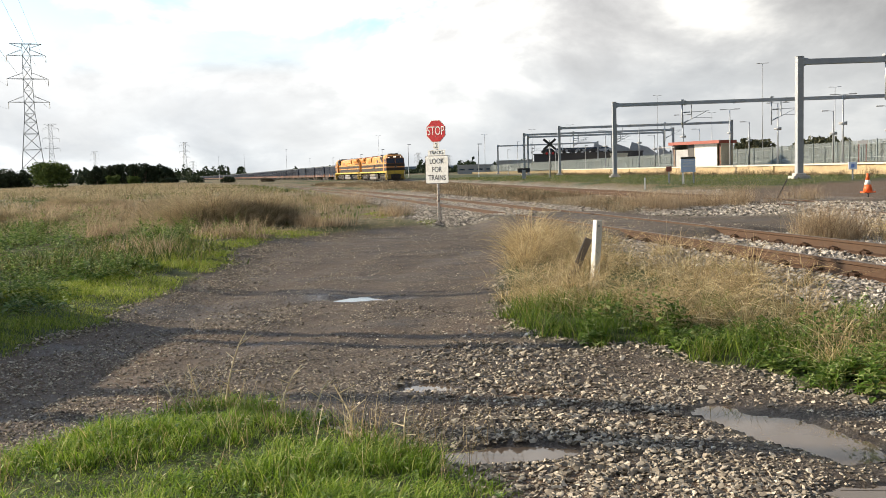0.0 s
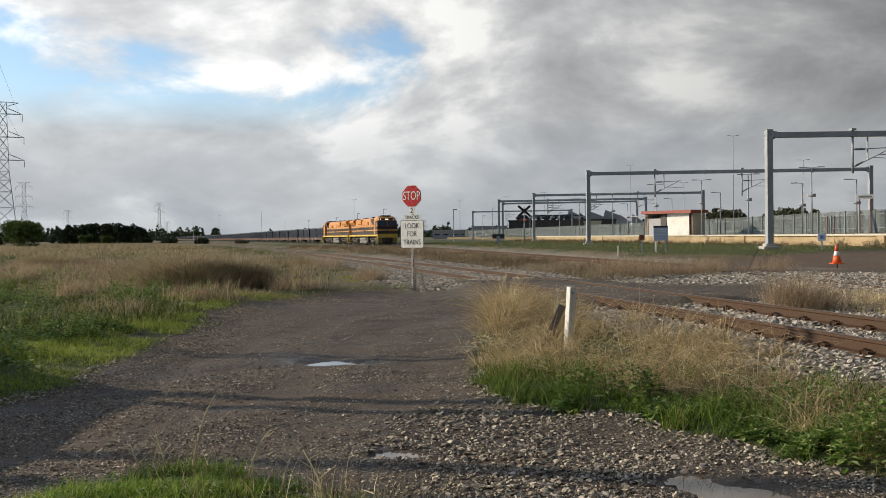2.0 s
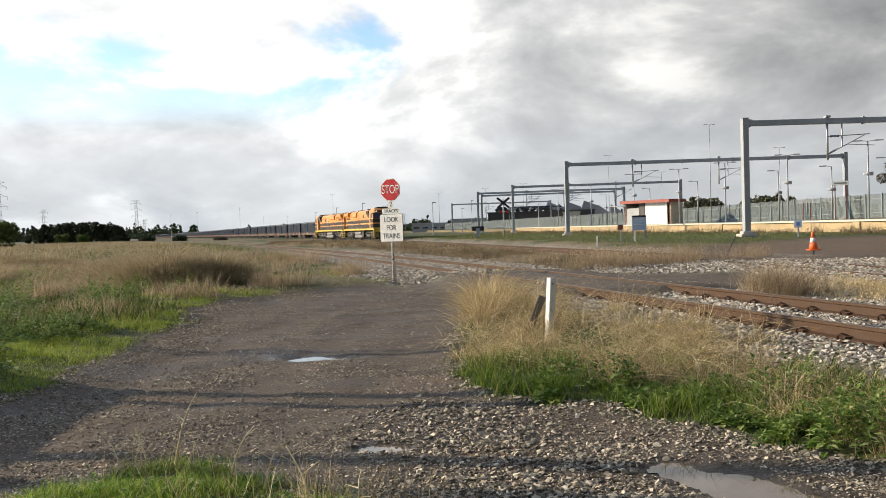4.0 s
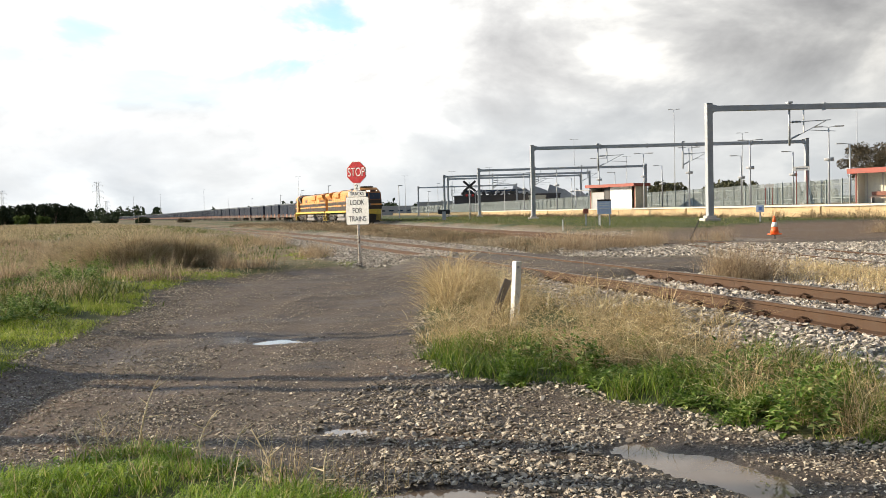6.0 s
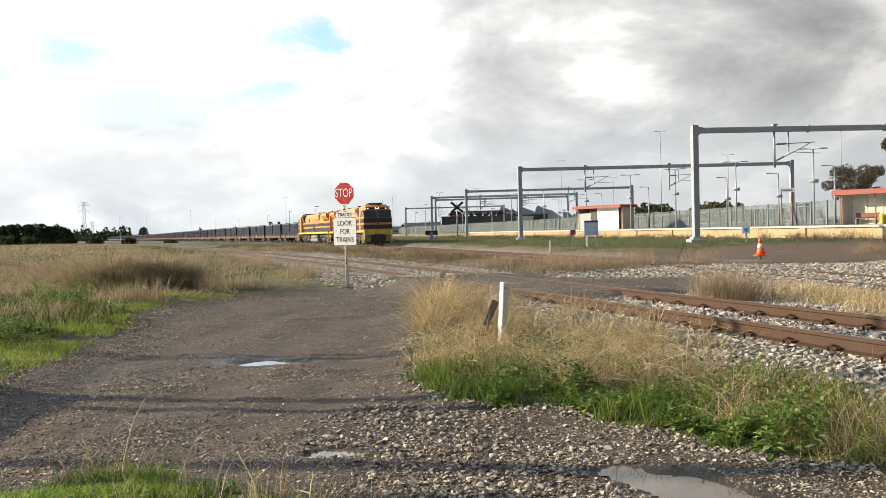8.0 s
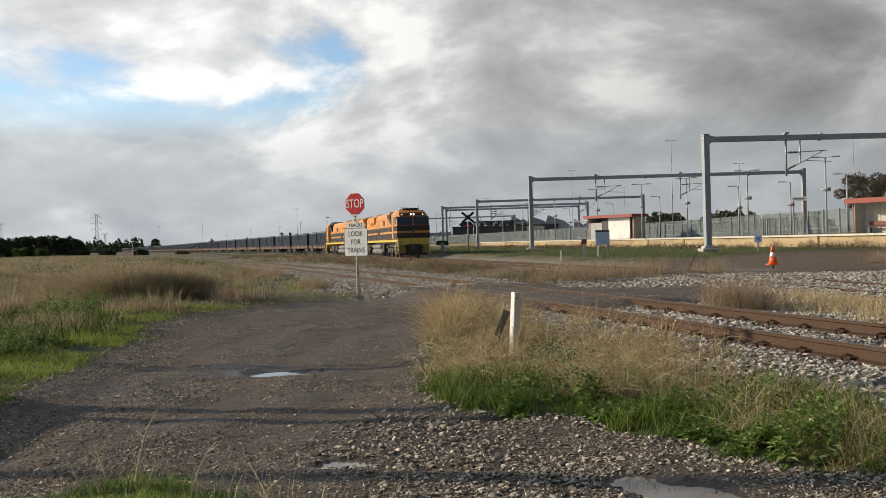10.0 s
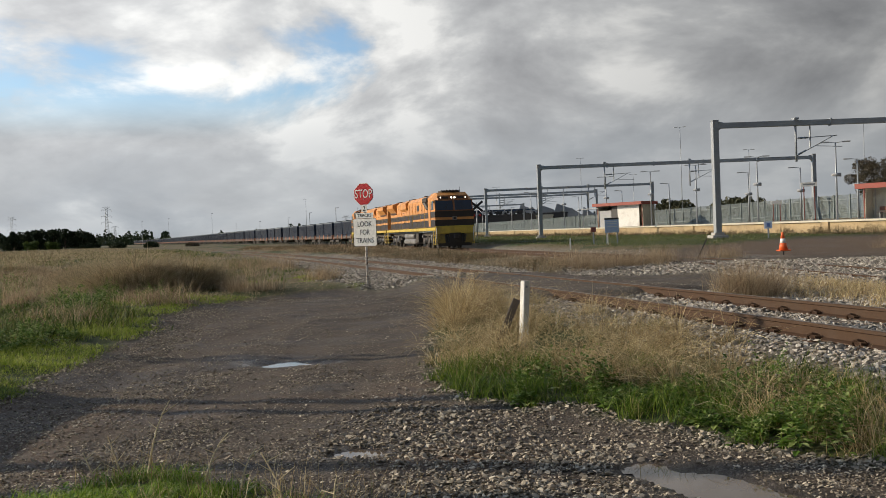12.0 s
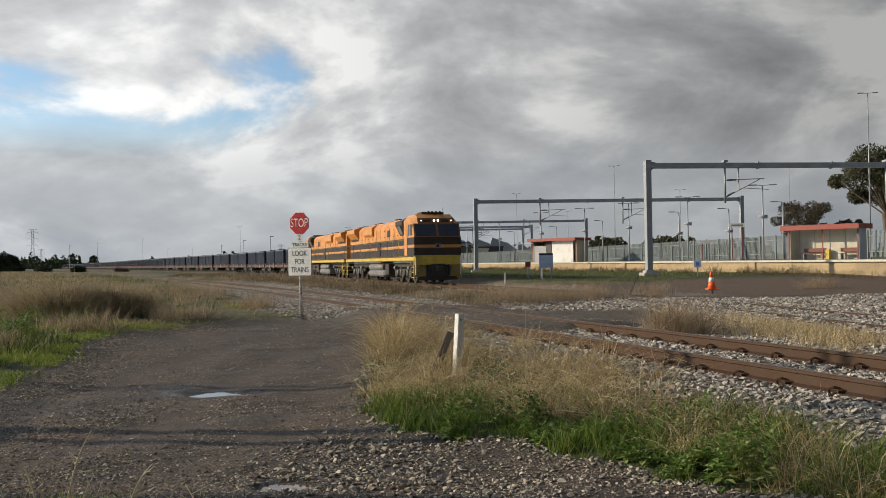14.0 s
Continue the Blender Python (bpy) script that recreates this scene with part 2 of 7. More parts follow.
M_BROWNPOST = worn("red_brown_paint", (0.24, 0.07, 0.05), (0.1, 0.06, 0.05), 0.3, 0.6)
M_ORANGE = worn("orange_body_paint", (0.66, 0.29, 0.075), (0.24, 0.115, 0.05), 0.6, 0.45, scale=0.8)
M_LOCOBLACK = worn("locomotive_black", (0.022, 0.016, 0.014), (0.10, 0.06, 0.035), 0.35, 0.4)
M_YELLOW = worn("yellow_frame_paint", (0.60, 0.43, 0.06), (0.16, 0.11, 0.05), 0.55, 0.5)
M_YELLOWGRIME = worn("grimy_yellow_paint", (0.30, 0.22, 0.05), (0.06, 0.05, 0.035), 0.8, 0.65, scale=2.5)
# grimy body orange, darkened to carry the shade on the cab's front
M_SHADEDORANGE = worn("shaded_orange_paint", (0.27, 0.105, 0.035), (0.05, 0.03, 0.02), 0.6, 0.5, scale=2.0)
M_GRIME = worn("bogie_grime", (0.05, 0.044, 0.038), (0.12, 0.09, 0.065), 0.5, 0.75, 0.2)
M_GREYTANK = worn("grey_tank", (0.19, 0.185, 0.18), (0.06, 0.05, 0.04), 0.7, 0.55)
M_BLUE = worn("dark_blue_container", (0.019, 0.030, 0.054), (0.06, 0.05, 0.045), 0.35, 0.7, scale=0.6, spec=0.25)
M_TARP = worn("pale_lid", (0.20, 0.24, 0.26), (0.12, 0.12, 0.12), 0.3, 0.7)
M_WAGONDARK = worn("wagon_underframe", (0.10, 0.075, 0.06), (0.2, 0.1, 0.06), 0.4, 0.7)
M_WAGON = worn("wagon_red_oxide", (0.50, 0.22, 0.12), (0.15, 0.09, 0.07), 0.4, 0.6)
# the blue that the cab panes reflect is put into the base colour
M_CABGLASS = glass_material("cab_glass", (0.018, 0.034, 0.065))
M_LAMP = glow_material("lit_headlamp", (1.0, 0.90, 0.72), 3.0)
M_CONE = worn("cone_orange", (0.80, 0.14, 0.03), (0.3, 0.1, 0.05), 0.2, 0.5)
M_BARK = worn("bark", (0.13, 0.10, 0.075), (0.05, 0.04, 0.03), 0.5, 0.95, bump=0.8)
M_DARKWALL = worn("charcoal_cladding", (0.050, 0.048, 0.050), (0.09, 0.08, 0.08), 0.3, 0.6)
M_GREYBOX = worn("grey_cladding", (0.36, 0.37, 0.38), (0.2, 0.2, 0.2), 0.3, 0.6)
M_BLUESIGN = worn("blue_sign", (0.11, 0.19, 0.46), (0.3, 0.3, 0.3), 0.2, 0.45)
M_PALEBLUE = worn("pale_blue_panel", (0.46, 0.54, 0.68), (0.3, 0.3, 0.3), 0.2, 0.5)
M_BIRD = worn("dark_feathers", (0.02, 0.02, 0.024), (0.05, 0.05, 0.05), 0.3, 0.6)
# distance haze is put into the hills' blue-grey base colour
M_BLUEHAZE = worn("far_hills_hazed", (0.16, 0.20, 0.23), (0.12, 0.16, 0.18), 0.4, 1.0, scale=0.02)
M_STRAW = worn("dead_stalk", (0.66, 0.55, 0.36), (0.25, 0.18, 0.1), 0.4, 0.8)
M_BENCH = worn("bench_timber", (0.20, 0.08, 0.055), (0.12, 0.06, 0.04), 0.3, 0.7)
G_GREEN = leafy("green_grass", [(0.0, (0.075, 0.14, 0.016)), (0.5, (0.175, 0.29, 0.03)), (0.88, (0.32, 0.42, 0.075)), (1.0, (0.48, 0.42, 0.20))], 0.5, 0.4)
G_DEEP = leafy("deep_green_grass", [(0.0, (0.040, 0.080, 0.010)), (0.5, (0.11, 0.19, 0.020)), (0.85, (0.22, 0.29, 0.045)), (1.0, (0.36, 0.30, 0.15))], 0.5, 0.35)
G_VERGE = leafy("yellow_green_grass", [(0.0, (0.12, 0.19, 0.022)), (0.6, (0.27, 0.36, 0.045)), (1.0, (0.45, 0.45, 0.14))], 0.5, 0.35)
G_FIELD = leafy("pale_field_grass", [(0.0, (0.15, 0.125, 0.075)), (0.5, (0.33, 0.275, 0.17)), (0.9, (0.54, 0.46, 0.30)), (1.0, (0.17, 0.18, 0.05))], 0.6, 0.4)
G_DRY = leafy("dry_grass", [(0.0, (0.16, 0.115, 0.06)), (0.35, (0.40, 0.30, 0.155)), (0.75, (0.63, 0.50, 0.275)), (0.95, (0.82, 0.71, 0.45)), (1.0, (0.20, 0.21, 0.07))], 0.55, 0.3)
G_BROWN = leafy("brown_grass", [(0.0, (0.17, 0.12, 0.078)), (0.5, (0.36, 0.275, 0.18)), (1.0, (0.58, 0.48, 0.33))], 0.6, 0.4)
G_MIXED = leafy("mixed_grass", [(0.0, (0.036, 0.066, 0.013)), (0.45, (0.095, 0.135, 0.03)), (0.75, (0.18, 0.195, 0.065)), (1.0, (0.34, 0.29, 0.15))])
G_SCRUB = leafy("olive_brown_scrub", [(0.0, (0.055, 0.052, 0.026)), (0.4, (0.13, 0.10, 0.056)), (0.75, (0.21, 0.145, 0.09)), (1.0, (0.36, 0.28, 0.17))], 0.6, 0.3)
G_WEED = leafy("broad_leaves", [(0.0, (0.045, 0.095, 0.014)), (0.5, (0.125, 0.22, 0.034)), (0.8, (0.26, 0.35, 0.09)), (1.0, (0.44, 0.49, 0.22))], 0.52, 0.35)
G_PINE = leafy("dark_foliage", [(0.0, (0.014, 0.025, 0.012)), (1.0, (0.035, 0.055, 0.025))], 0.8, 0.1)
G_BUSH = leafy("bush_foliage", [(0.0, (0.04, 0.07, 0.014)), (1.0, (0.12, 0.17, 0.04))], 0.7, 0.15)
G_GUM = leafy("gum_foliage", [(0.0, (0.035, 0.042, 0.022)), (1.0, (0.13, 0.13, 0.075))], 0.6, 0.15)
G_GUMRED = leafy("reddish_foliage", [(0.0, (0.045, 0.040, 0.028)), (1.0, (0.13, 0.105, 0.068))], 0.7, 0.15)

# ---------------- mesh helpers ----------------


def box(bm, x0, x1, y0, y1, z0, z1, bevel=0.0, m=None):
    vs = [bm.verts.new(p) for p in ((x0, y0, z0), (x1, y0, z0), (x1, y1, z0), (x0, y1, z0), (x0, y0, z1), (x1, y0, z1), (x1, y1, z1), (x0, y1, z1))]
    fs = [bm.faces.new([vs[i] for i in f]) for f in ((3, 2, 1, 0), (4, 5, 6, 7), (0, 1, 5, 4), (1, 2, 6, 5), (2, 3, 7, 6), (3, 0, 4, 7))]
    if m is not None:
        bmesh.ops.transform(bm, matrix=m, verts=vs)
    if bevel:
        es = list({e for f in fs for e in f.edges})
        bmesh.ops.bevel(bm, geom=es, offset=bevel, segments=1, affect="EDGES", profile=0.5)


def tube(bm, p0, p1, r0, r1=None, n=10, caps=True):
    r1 = r0 if r1 is None else r1
    p0, p1 = Vector(p0), Vector(p1)
    q = (p1 - p0).to_track_quat("Z", "Y")
    rings = []
    for p, r in ((p0, r0), (p1, r1)):
        rings.append([bm.verts.new(p + q @ Vector((r * math.cos(2 * math.pi * i / n), r * math.sin(2 * math.pi * i / n), 0))) for i in range(n)])
    for i in range(n):
        f = bm.faces.new((rings[0][i], rings[0][(i + 1) % n], rings[1][(i + 1) % n], rings[1][i]))
        f.smooth = n > 6
    if caps:
        bm.faces.new(rings[0][::-1])
        bm.faces.new(rings[1])


def prism(bm, outline, a0, a1, axis="y"):
    """Extrude an outline of (u, v) along an axis: y takes (x, z), x takes (y, z), z takes (x, y)."""
    def put(u, v, a):
        return {"y": (u, a, v), "x": (a, u, v), "z": (u, v, a)}[axis]
    lo = [bm.verts.new(put(u, v, a0)) for u, v in outline]
    hi = [bm.verts.new(put(u, v, a1)) for u, v in outline]
    n = len(outline)
    bm.faces.new(lo)
    bm.faces.new(hi[::-1])
    for i in range(n):
        bm.faces.new((lo[i], hi[i], hi[(i + 1) % n], lo[(i + 1) % n]))
    bmesh.ops.recalc_face_normals(bm, faces=bm.faces)


def mesh_of(name, bm, material):
    me = bpy.data.meshes.new(name)
    bm.to_mesh(me)
    bm.free()
    me.materials.append(material)
    return me


def part(name, bm, material, parent, label="", at=None):
    """One mesh object under a thing or under a part; bm may be a bmesh or a finished mesh."""
    me = bm if isinstance(bm, bpy.types.Mesh) else mesh_of(name, bm, material)
    ob = new(name, me)
    ob.parent = parent
    if at is not None:
        ob.matrix_basis = at
    return tagged(ob, label)


def thing(name, label, category, group="", kind="", at=None):
    ob = new(name)
    ob.empty_display_size = 0.2
    if at is not None:
        ob.matrix_basis = at
    return tagged(ob, label, category, group, kind)


def B():
    return bmesh.new()


def one_box(name, dims, material, parent, label="", bevel=0.0, at=None):
    bm = B()
    box(bm, *dims, bevel)
    return part(name, bm, material, parent, label, at)


def one_tube(name, p0, p1, r0, material, parent, label="", r1=None, n=10):
    bm = B()
    tube(bm, p0, p1, r0, r1, n)
    return part(name, bm, material, parent, label)


def mesh_np(name, verts, faces, material, smooth=False):
    """A mesh from arrays; faces is an (n, 3) or (n, 4) array."""
    me = bpy.data.meshes.new(name)
    k = faces.shape[1]
    me.vertices.add(len(verts))
    me.vertices.foreach_set("co", np.ascontiguousarray(verts, np.float32).ravel())
    me.loops.add(faces.size)
    me.loops.foreach_set("vertex_index", np.ascontiguousarray(faces, np.int32).ravel())
    me.polygons.add(len(faces))
    me.polygons.foreach_set("loop_start", np.arange(0, faces.size, k, dtype=np.int32))
    me.polygons.foreach_set("loop_total", np.full(len(faces), k, np.int32))
    me.polygons.foreach_set("use_smooth", np.full(len(faces), smooth))
    me.update(calc_edges=True)
    me.materials.append(material)
    return me


# ---------------- plan of the place ----------------
RNG = np.random.default_rng(7)
LATTICE = RNG.random((256, 256))


def vnoise(x, y):
    """Smooth value noise, one unit to a cell, 0 to 1."""
    x, y = np.asarray(x, float), np.asarray(y, float)
    i, j = np.floor(x).astype(int), np.floor(y).astype(int)
    u, v = x - i, y - j
    u, v = u * u * (3 - 2 * u), v * v * (3 - 2 * v)
    g = lambda a, b: LATTICE[a % 256, b % 256]
    return (g(i, j) * (1 - u) + g(i + 1, j) * u) * (1 - v) + (g(i, j + 1) * (1 - u) + g(i + 1, j + 1) * u) * v


def fnoise(x, y, octaves=4):
    s, a, t = 0.0, 0.5, 0.0
    for k in range(octaves):
        s, t = s + a * vnoise(x * 2 ** k + 17.3 * k, y * 2 ** k + 9.1 * k), t + a
        a *= 0.5
    return s / t


def step(a, b, v):
    u = np.clip((np.asarray(v, float) - a) / (b - a), 0, 1)
    return u * u * (3 - 2 * u)


def smooth_line(points):
    """A line x(y) through the points, rounded off."""
    p = np.array(points)
    ys = np.arange(p[0, 1], p[-1, 1], 0.5)
    xs = np.interp(ys, p[:, 1], p[:, 0])
    for _ in range(3):
        w = np.clip(ys * 0.12, 4, 40)
        c = np.concatenate([[0], np.cumsum(xs)])
        k = np.minimum(np.minimum((w / 0.5).astype(int), np.arange(len(ys))), len(ys) - 1 - np.arange(len(ys)))
        i = np.arange(len(ys))
        xs = (c[i + k + 1] - c[i - k]) / (2 * k + 1)
    return xs, ys


def line_1(y):
    y = np.asarray(y, float)
    yc = np.clip(y, -40, 130)
    return 7.35 - 0.2857 * y - 0.000565 * yc ** 2 - 2 * 0.000565 * yc * (y - yc)


T2X, T2Y = smooth_line([(10.3, -60), (10.0, 5), (9.6, 16.5), (8.5, 28.6), (6.75, 37), (4.1, 48), (2.25, 55), (0.03, 65), (-2.2, 75), (-7.6, 98),
                        (-11.9, 114), (-22.4, 147), (-49, 211), (-100, 343), (-153, 480), (-213, 620), (-300, 800), (-405, 1000)])


def line_2(y):
    return np.interp(y, T2Y, T2X)


RAIL_1, RAIL_2 = 0.45, 0.30     # heights of the two tracks' rail heads
GAUGE = 1.60


def off_1(x, y):
    return (x - line_1(y)) * 0.955


def off_2(x, y):
    s = (line_2(np.asarray(y) + 1.0) - line_2(np.asarray(y) - 1.0)) / 2
    return (x - line_2(y)) / np.sqrt(1 + s * s)


def inside(poly, x, y):
    x, y = np.asarray(x, float), np.asarray(y, float)
    c = np.zeros(np.broadcast(x, y).shape, bool)
    n = len(poly)
    for i in range(n):
        (x0, y0), (x1, y1) = poly[i], poly[(i + 1) % n]
        if y0 == y1:
            continue
        c ^= ((y0 > y) != (y1 > y)) & (x < (x1 - x0) * (y - y0) / (y1 - y0) + x0)
    return c


def depth_in(poly, x, y, soft):
    """1 inside, 0 outside, with an edge soft metres wide."""
    x, y = np.asarray(x, float), np.asarray(y, float)
    d = np.full(np.broadcast(x, y).shape, 1e9)
    n = len(poly)
    for i in range(n):
        (x0, y0), (x1, y1) = poly[i], poly[(i + 1) % n]
        dx, dy = x1 - x0, y1 - y0
        t = np.clip(((x - x0) * dx + (y - y0) * dy) / (dx * dx + dy * dy + 1e-9), 0, 1)
        d = np.minimum(d, np.hypot(x - x0 - t * dx, y - y0 - t * dy))
    return step(-soft, soft, np.where(inside(poly, x, y), d, -d))


ROAD = [(-30, -12), (-30, 3), (-9, 6.0), (-4.85, 7.4), (-4.68, 8.7), (-4.62, 10.2), (-4.74, 11.6), (-5.0, 13.6), (-5.13, 15.2), (-5.55, 16.8), (-5.45, 18.8),
        (-4.7, 20.3), (-3.7, 21.6), (-2.9, 22.2), (-1.9, 21.9), (-1.1, 22.6), (0.1, 24.2), (1.2, 25.0), (4.6, 29.5), (7.5, 36), (10, 44), (20, 55), (60, 47), (60, 26), (14, 29.5), (8.9, 24.5), (6.2, 20.2), (4.6, 17.6),
        (2.7, 16.0), (0.9, 16.6), (-0.3, 17.2), (-0.45, 13.0), (-0.36, 10.6), (-0.15, 8.8), (0.02, 8.3), (0.55, 7.72), (0.96, 7.27), (1.31, 6.81), (1.62, 6.38), (1.9, 6.05), (2.42, 5.6), (2.95, 5.2), (4.4, 4.1), (6.5, -12)]
MOUND = [(-3.3, 1.5), (-3.0, 3.2), (-2.85, 4.5), (-2.7, 5.0), (-2.35, 5.6), (-2.08, 5.9), (-1.74, 5.8), (-1.17, 5.3), (-0.35, 4.45), (0.1, 3.4), (-0.3, 2.0)]
STONY = [(2.9, 25.6), (3.6, 29.6), (8.1, 30.4), (16.0, 28.6), (11.4, 19.0), (8.6, 18.2), (6.4, 20.2), (6.8, 24.2)]   # loose pale rock where the far track leaves the crossing
SIGN_STONES = [(-2.7, 22.3), (-1.9, 21.8), (-0.9, 22.4), (1.0, 25.2), (-1.0, 30), (-4.4, 40), (-6.0, 40), (-4.3, 27)]   # spilled ballast round the foot of the stop sign
DRIFT = [(-0.95, 7.9), (-0.38, 8.15), (0.3, 7.55), (0.8, 6.3), (0.9, 5.3), (1.1, 4.3), (-0.1, 4.2), (-0.35, 5.6), (-1.0, 6.9)]   # pale crushed stone swept between the wheel tracks
YARD = [(9, 33), (12, 52), (60, 50), (60, 27), (20, 30)]
PUDDLES = [(1.43, 5.42, 0.66, 0.27, -60), (-2.30, 11.36, 0.36, 0.22, -6), (-1.85, 11.28, 0.26, 0.14, -6), (-0.78, 6.5, 0.24, 0.16, 0), (-0.18, 4.96, 0.42, 0.16, 8), (1.75, 4.42, 0.40, 0.13, 10),
           (0.35, 7.75, 0.35, 0.05, -15)]


def puddle(x, y):
    """Signed hollow: above 0 in the water."""
    v = np.full(np.broadcast(x, y).shape, -9.0)
    for px, py, a, b, turn in PUDDLES:
        c, s = math.cos(radians(turn)), math.sin(radians(turn))
        u, w = ((x - px) * c + (y - py) * s) / a, (-(x - px) * s + (y - py) * c) / b
        v = np.maximum(v, 1 - np.hypot(u, w) + 0.75 * (fnoise(x * 3.1, y * 3.1, 4) - 0.5) + 0.35 * (fnoise(x * 9.0 + 3, y * 9.0, 3) - 0.5))
    return v


TRACKWAY = [(-7.5, 3.0), (-4.4, 6.2), (-3.1, 9.0), (-2.9, 13.0), (-2.3, 16.0), (-0.6, 18.6), (2.0, 20.2), (6.0, 24.0), (10.0, 31.0)]


def wheel_ruts(x, y):
    """Two smooth wheel tracks along the way that vehicles take."""
    x, y = np.asarray(x, float), np.asarray(y, float)
    d = np.full(np.broadcast(x, y).shape, 1e9)
    for (x0, y0), (x1, y1) in zip(TRACKWAY, TRACKWAY[1:]):
        dx, dy = x1 - x0, y1 - y0
        t = np.clip(((x - x0) * dx + (y - y0) * dy) / (dx * dx + dy * dy), 0, 1)
        d = np.minimum(d, np.hypot(x - x0 - t * dx, y - y0 - t * dy))
    d = d + 0.25 * (fnoise(x * 0.8 + 4, y * 0.8, 2) - 0.5)
    return np.exp(-((d - 0.78) / 0.30) ** 2) + 0.6 * np.exp(-((d - 2.1) / 0.35) ** 2)


def regions(x, y):
    wob = 0.55 * (fnoise(x * 0.9, y * 0.9, 4) - 0.5) * step(2, 12, np.hypot(x, y)) + 0.25 * (fnoise(x * 4 + 9, y * 4, 3) - 0.5)
    road = depth_in(ROAD, x + wob, y + wob, 0.18)
    road = road * (1 - depth_in(MOUND, x + wob * 0.6, y - wob * 0.6, 0.12))
    d1, d2 = np.abs(off_1(x, y)) + wob, np.abs(off_2(x, y)) + wob * 1.5
    wide = 1.6 * step(12, 16, y) * (1 - step(30, 38, y))
    here = np.where(x < line_1(y), 0.45 * (1 - step(15, 19, y)), 0.0)
    ball = np.maximum((1 - step(2.2 - here, 2.75 - here, d1)) * (1 - 0.8 * step(45, 75, y)), 0.95 * (1 - step(2.2 + wide, 3.2 + wide, d2)))
    ball = ball * (1 - 0.92 * step(0.35, 0.75, road * (1 - depth_in(YARD, x, y, 1.5))))
    stony = np.maximum(depth_in(STONY, x + 2 * wob, y - 2 * wob, 0.5), depth_in(SIGN_STONES, x + wob, y - wob, 0.4))
    ball, road = np.maximum(ball, 0.95 * stony), road * (1 - stony)
    green = 0.15 + 0.6 * step(0.45, 0.7, fnoise(x * 0.22 + 3, y * 0.22, 3))
    green = np.where(x < line_1(y), green + 0.35 * (1 - step(16, 34, y)), green)
    strip = step(48, 54, y + 0.3 * x) * (1 - step(10, 18, x - (16 - 0.21 * (y - 58)) + 4)) * (x > line_2(y) + 5)
    green = np.maximum(green, 0.55 * strip)
    green = np.clip(np.maximum(green, depth_in(MOUND, x, y, 0.3)), 0, 1)
    mud = np.maximum(depth_in(YARD, x, y, 2.0), step(0.42, 0.62, fnoise(x * 0.5 + 30, y * 0.8, 3)) * (1 - step(7, 12, y)))
    return road, ball, green, mud


def road_level(x, y):
    return 0.02 + 0.14 * step(11, 20, y) + 0.10 * step(20, 34, y) + 0.13 * step(34, 60, y)


def height(x, y):
    """Height of the bare ground."""
    x, y = np.asarray(x, float), np.asarray(y, float)
    z = road_level(x, y)
    road = depth_in(ROAD, x, y, 0.9)
    field = (1 - road) * (0.05 + 0.10 * fnoise(x * 0.35, y * 0.35, 3)) * step(3, 8, np.hypot(x, y))
    field = field + (1 - road) * np.where(x < line_1(y) - 3, 0.10 * step(8, 26, y), 0)
    z = z + field + 0.09 * depth_in(MOUND, x, y, 0.5)
    a1, a2 = np.abs(off_1(x, y)), np.abs(off_2(x, y))
    bank = RAIL_1 - 0.185 + 0.055 * step(17, 22, y)
    z = z + (bank - z) * (1 - step(1.3, 3.0, a1))
    b2 = RAIL_2 - 0.17 + 0.115 * (1 - step(24, 33, y))
    z = z + (b2 - z) * (1 - step(1.6, 3.6, a2))
    # the made-up crossing, level with the rail heads
    on = depth_in([(-1.6, 24.0), (1.6, 25.4), (5.0, 18.2), (2.8, 16.2), (0.4, 16.8)], x, y, 0.40)
    z = z + (RAIL_1 - 0.035 - z) * on * (1 - step(0.9, 4.2, a1))
    on2 = depth_in([(4.0, 27.5), (8.0, 38), (13.5, 32), (8.5, 23.0)], x, y, 1.0)
    z = z + (RAIL_2 - 0.03 - z) * on2 * (1 - step(0.9, 4.0, a2))
    near = 1 - step(25, 60, np.hypot(x, y))
    z = z + near * (0.05 * (fnoise(x * 1.3, y * 1.3, 3) - 0.5) + 0.02 * (fnoise(x * 6, y * 6, 2) - 0.5)) * step(0.8, 1.6, a1)
    z = z - 0.035 * step(-0.35, 0.35, puddle(x, y)) - 0.022 * road * np.clip(wheel_ruts(x, y), 0, 1) * near * step(1.5, 3.0, a1)
    return z


def z_at(x, y):
    return float(height(np.array([x]), np.array([y]))[0])


def axis_lines(a, b, fine, far_lo, far_hi):
    mid = list(np.arange(a, b, fine))
    d, v, up = fine, b, []
    while v < far_hi:
        up.append(v)
        d = min(d * 1.07, 120)
        v += d
    d, v, down = fine, a, []
    while v > far_lo:
        d = min(d * 1.16, 250)
        v -= d
        down.append(v)
    return np.array(down[::-1] + mid + up)


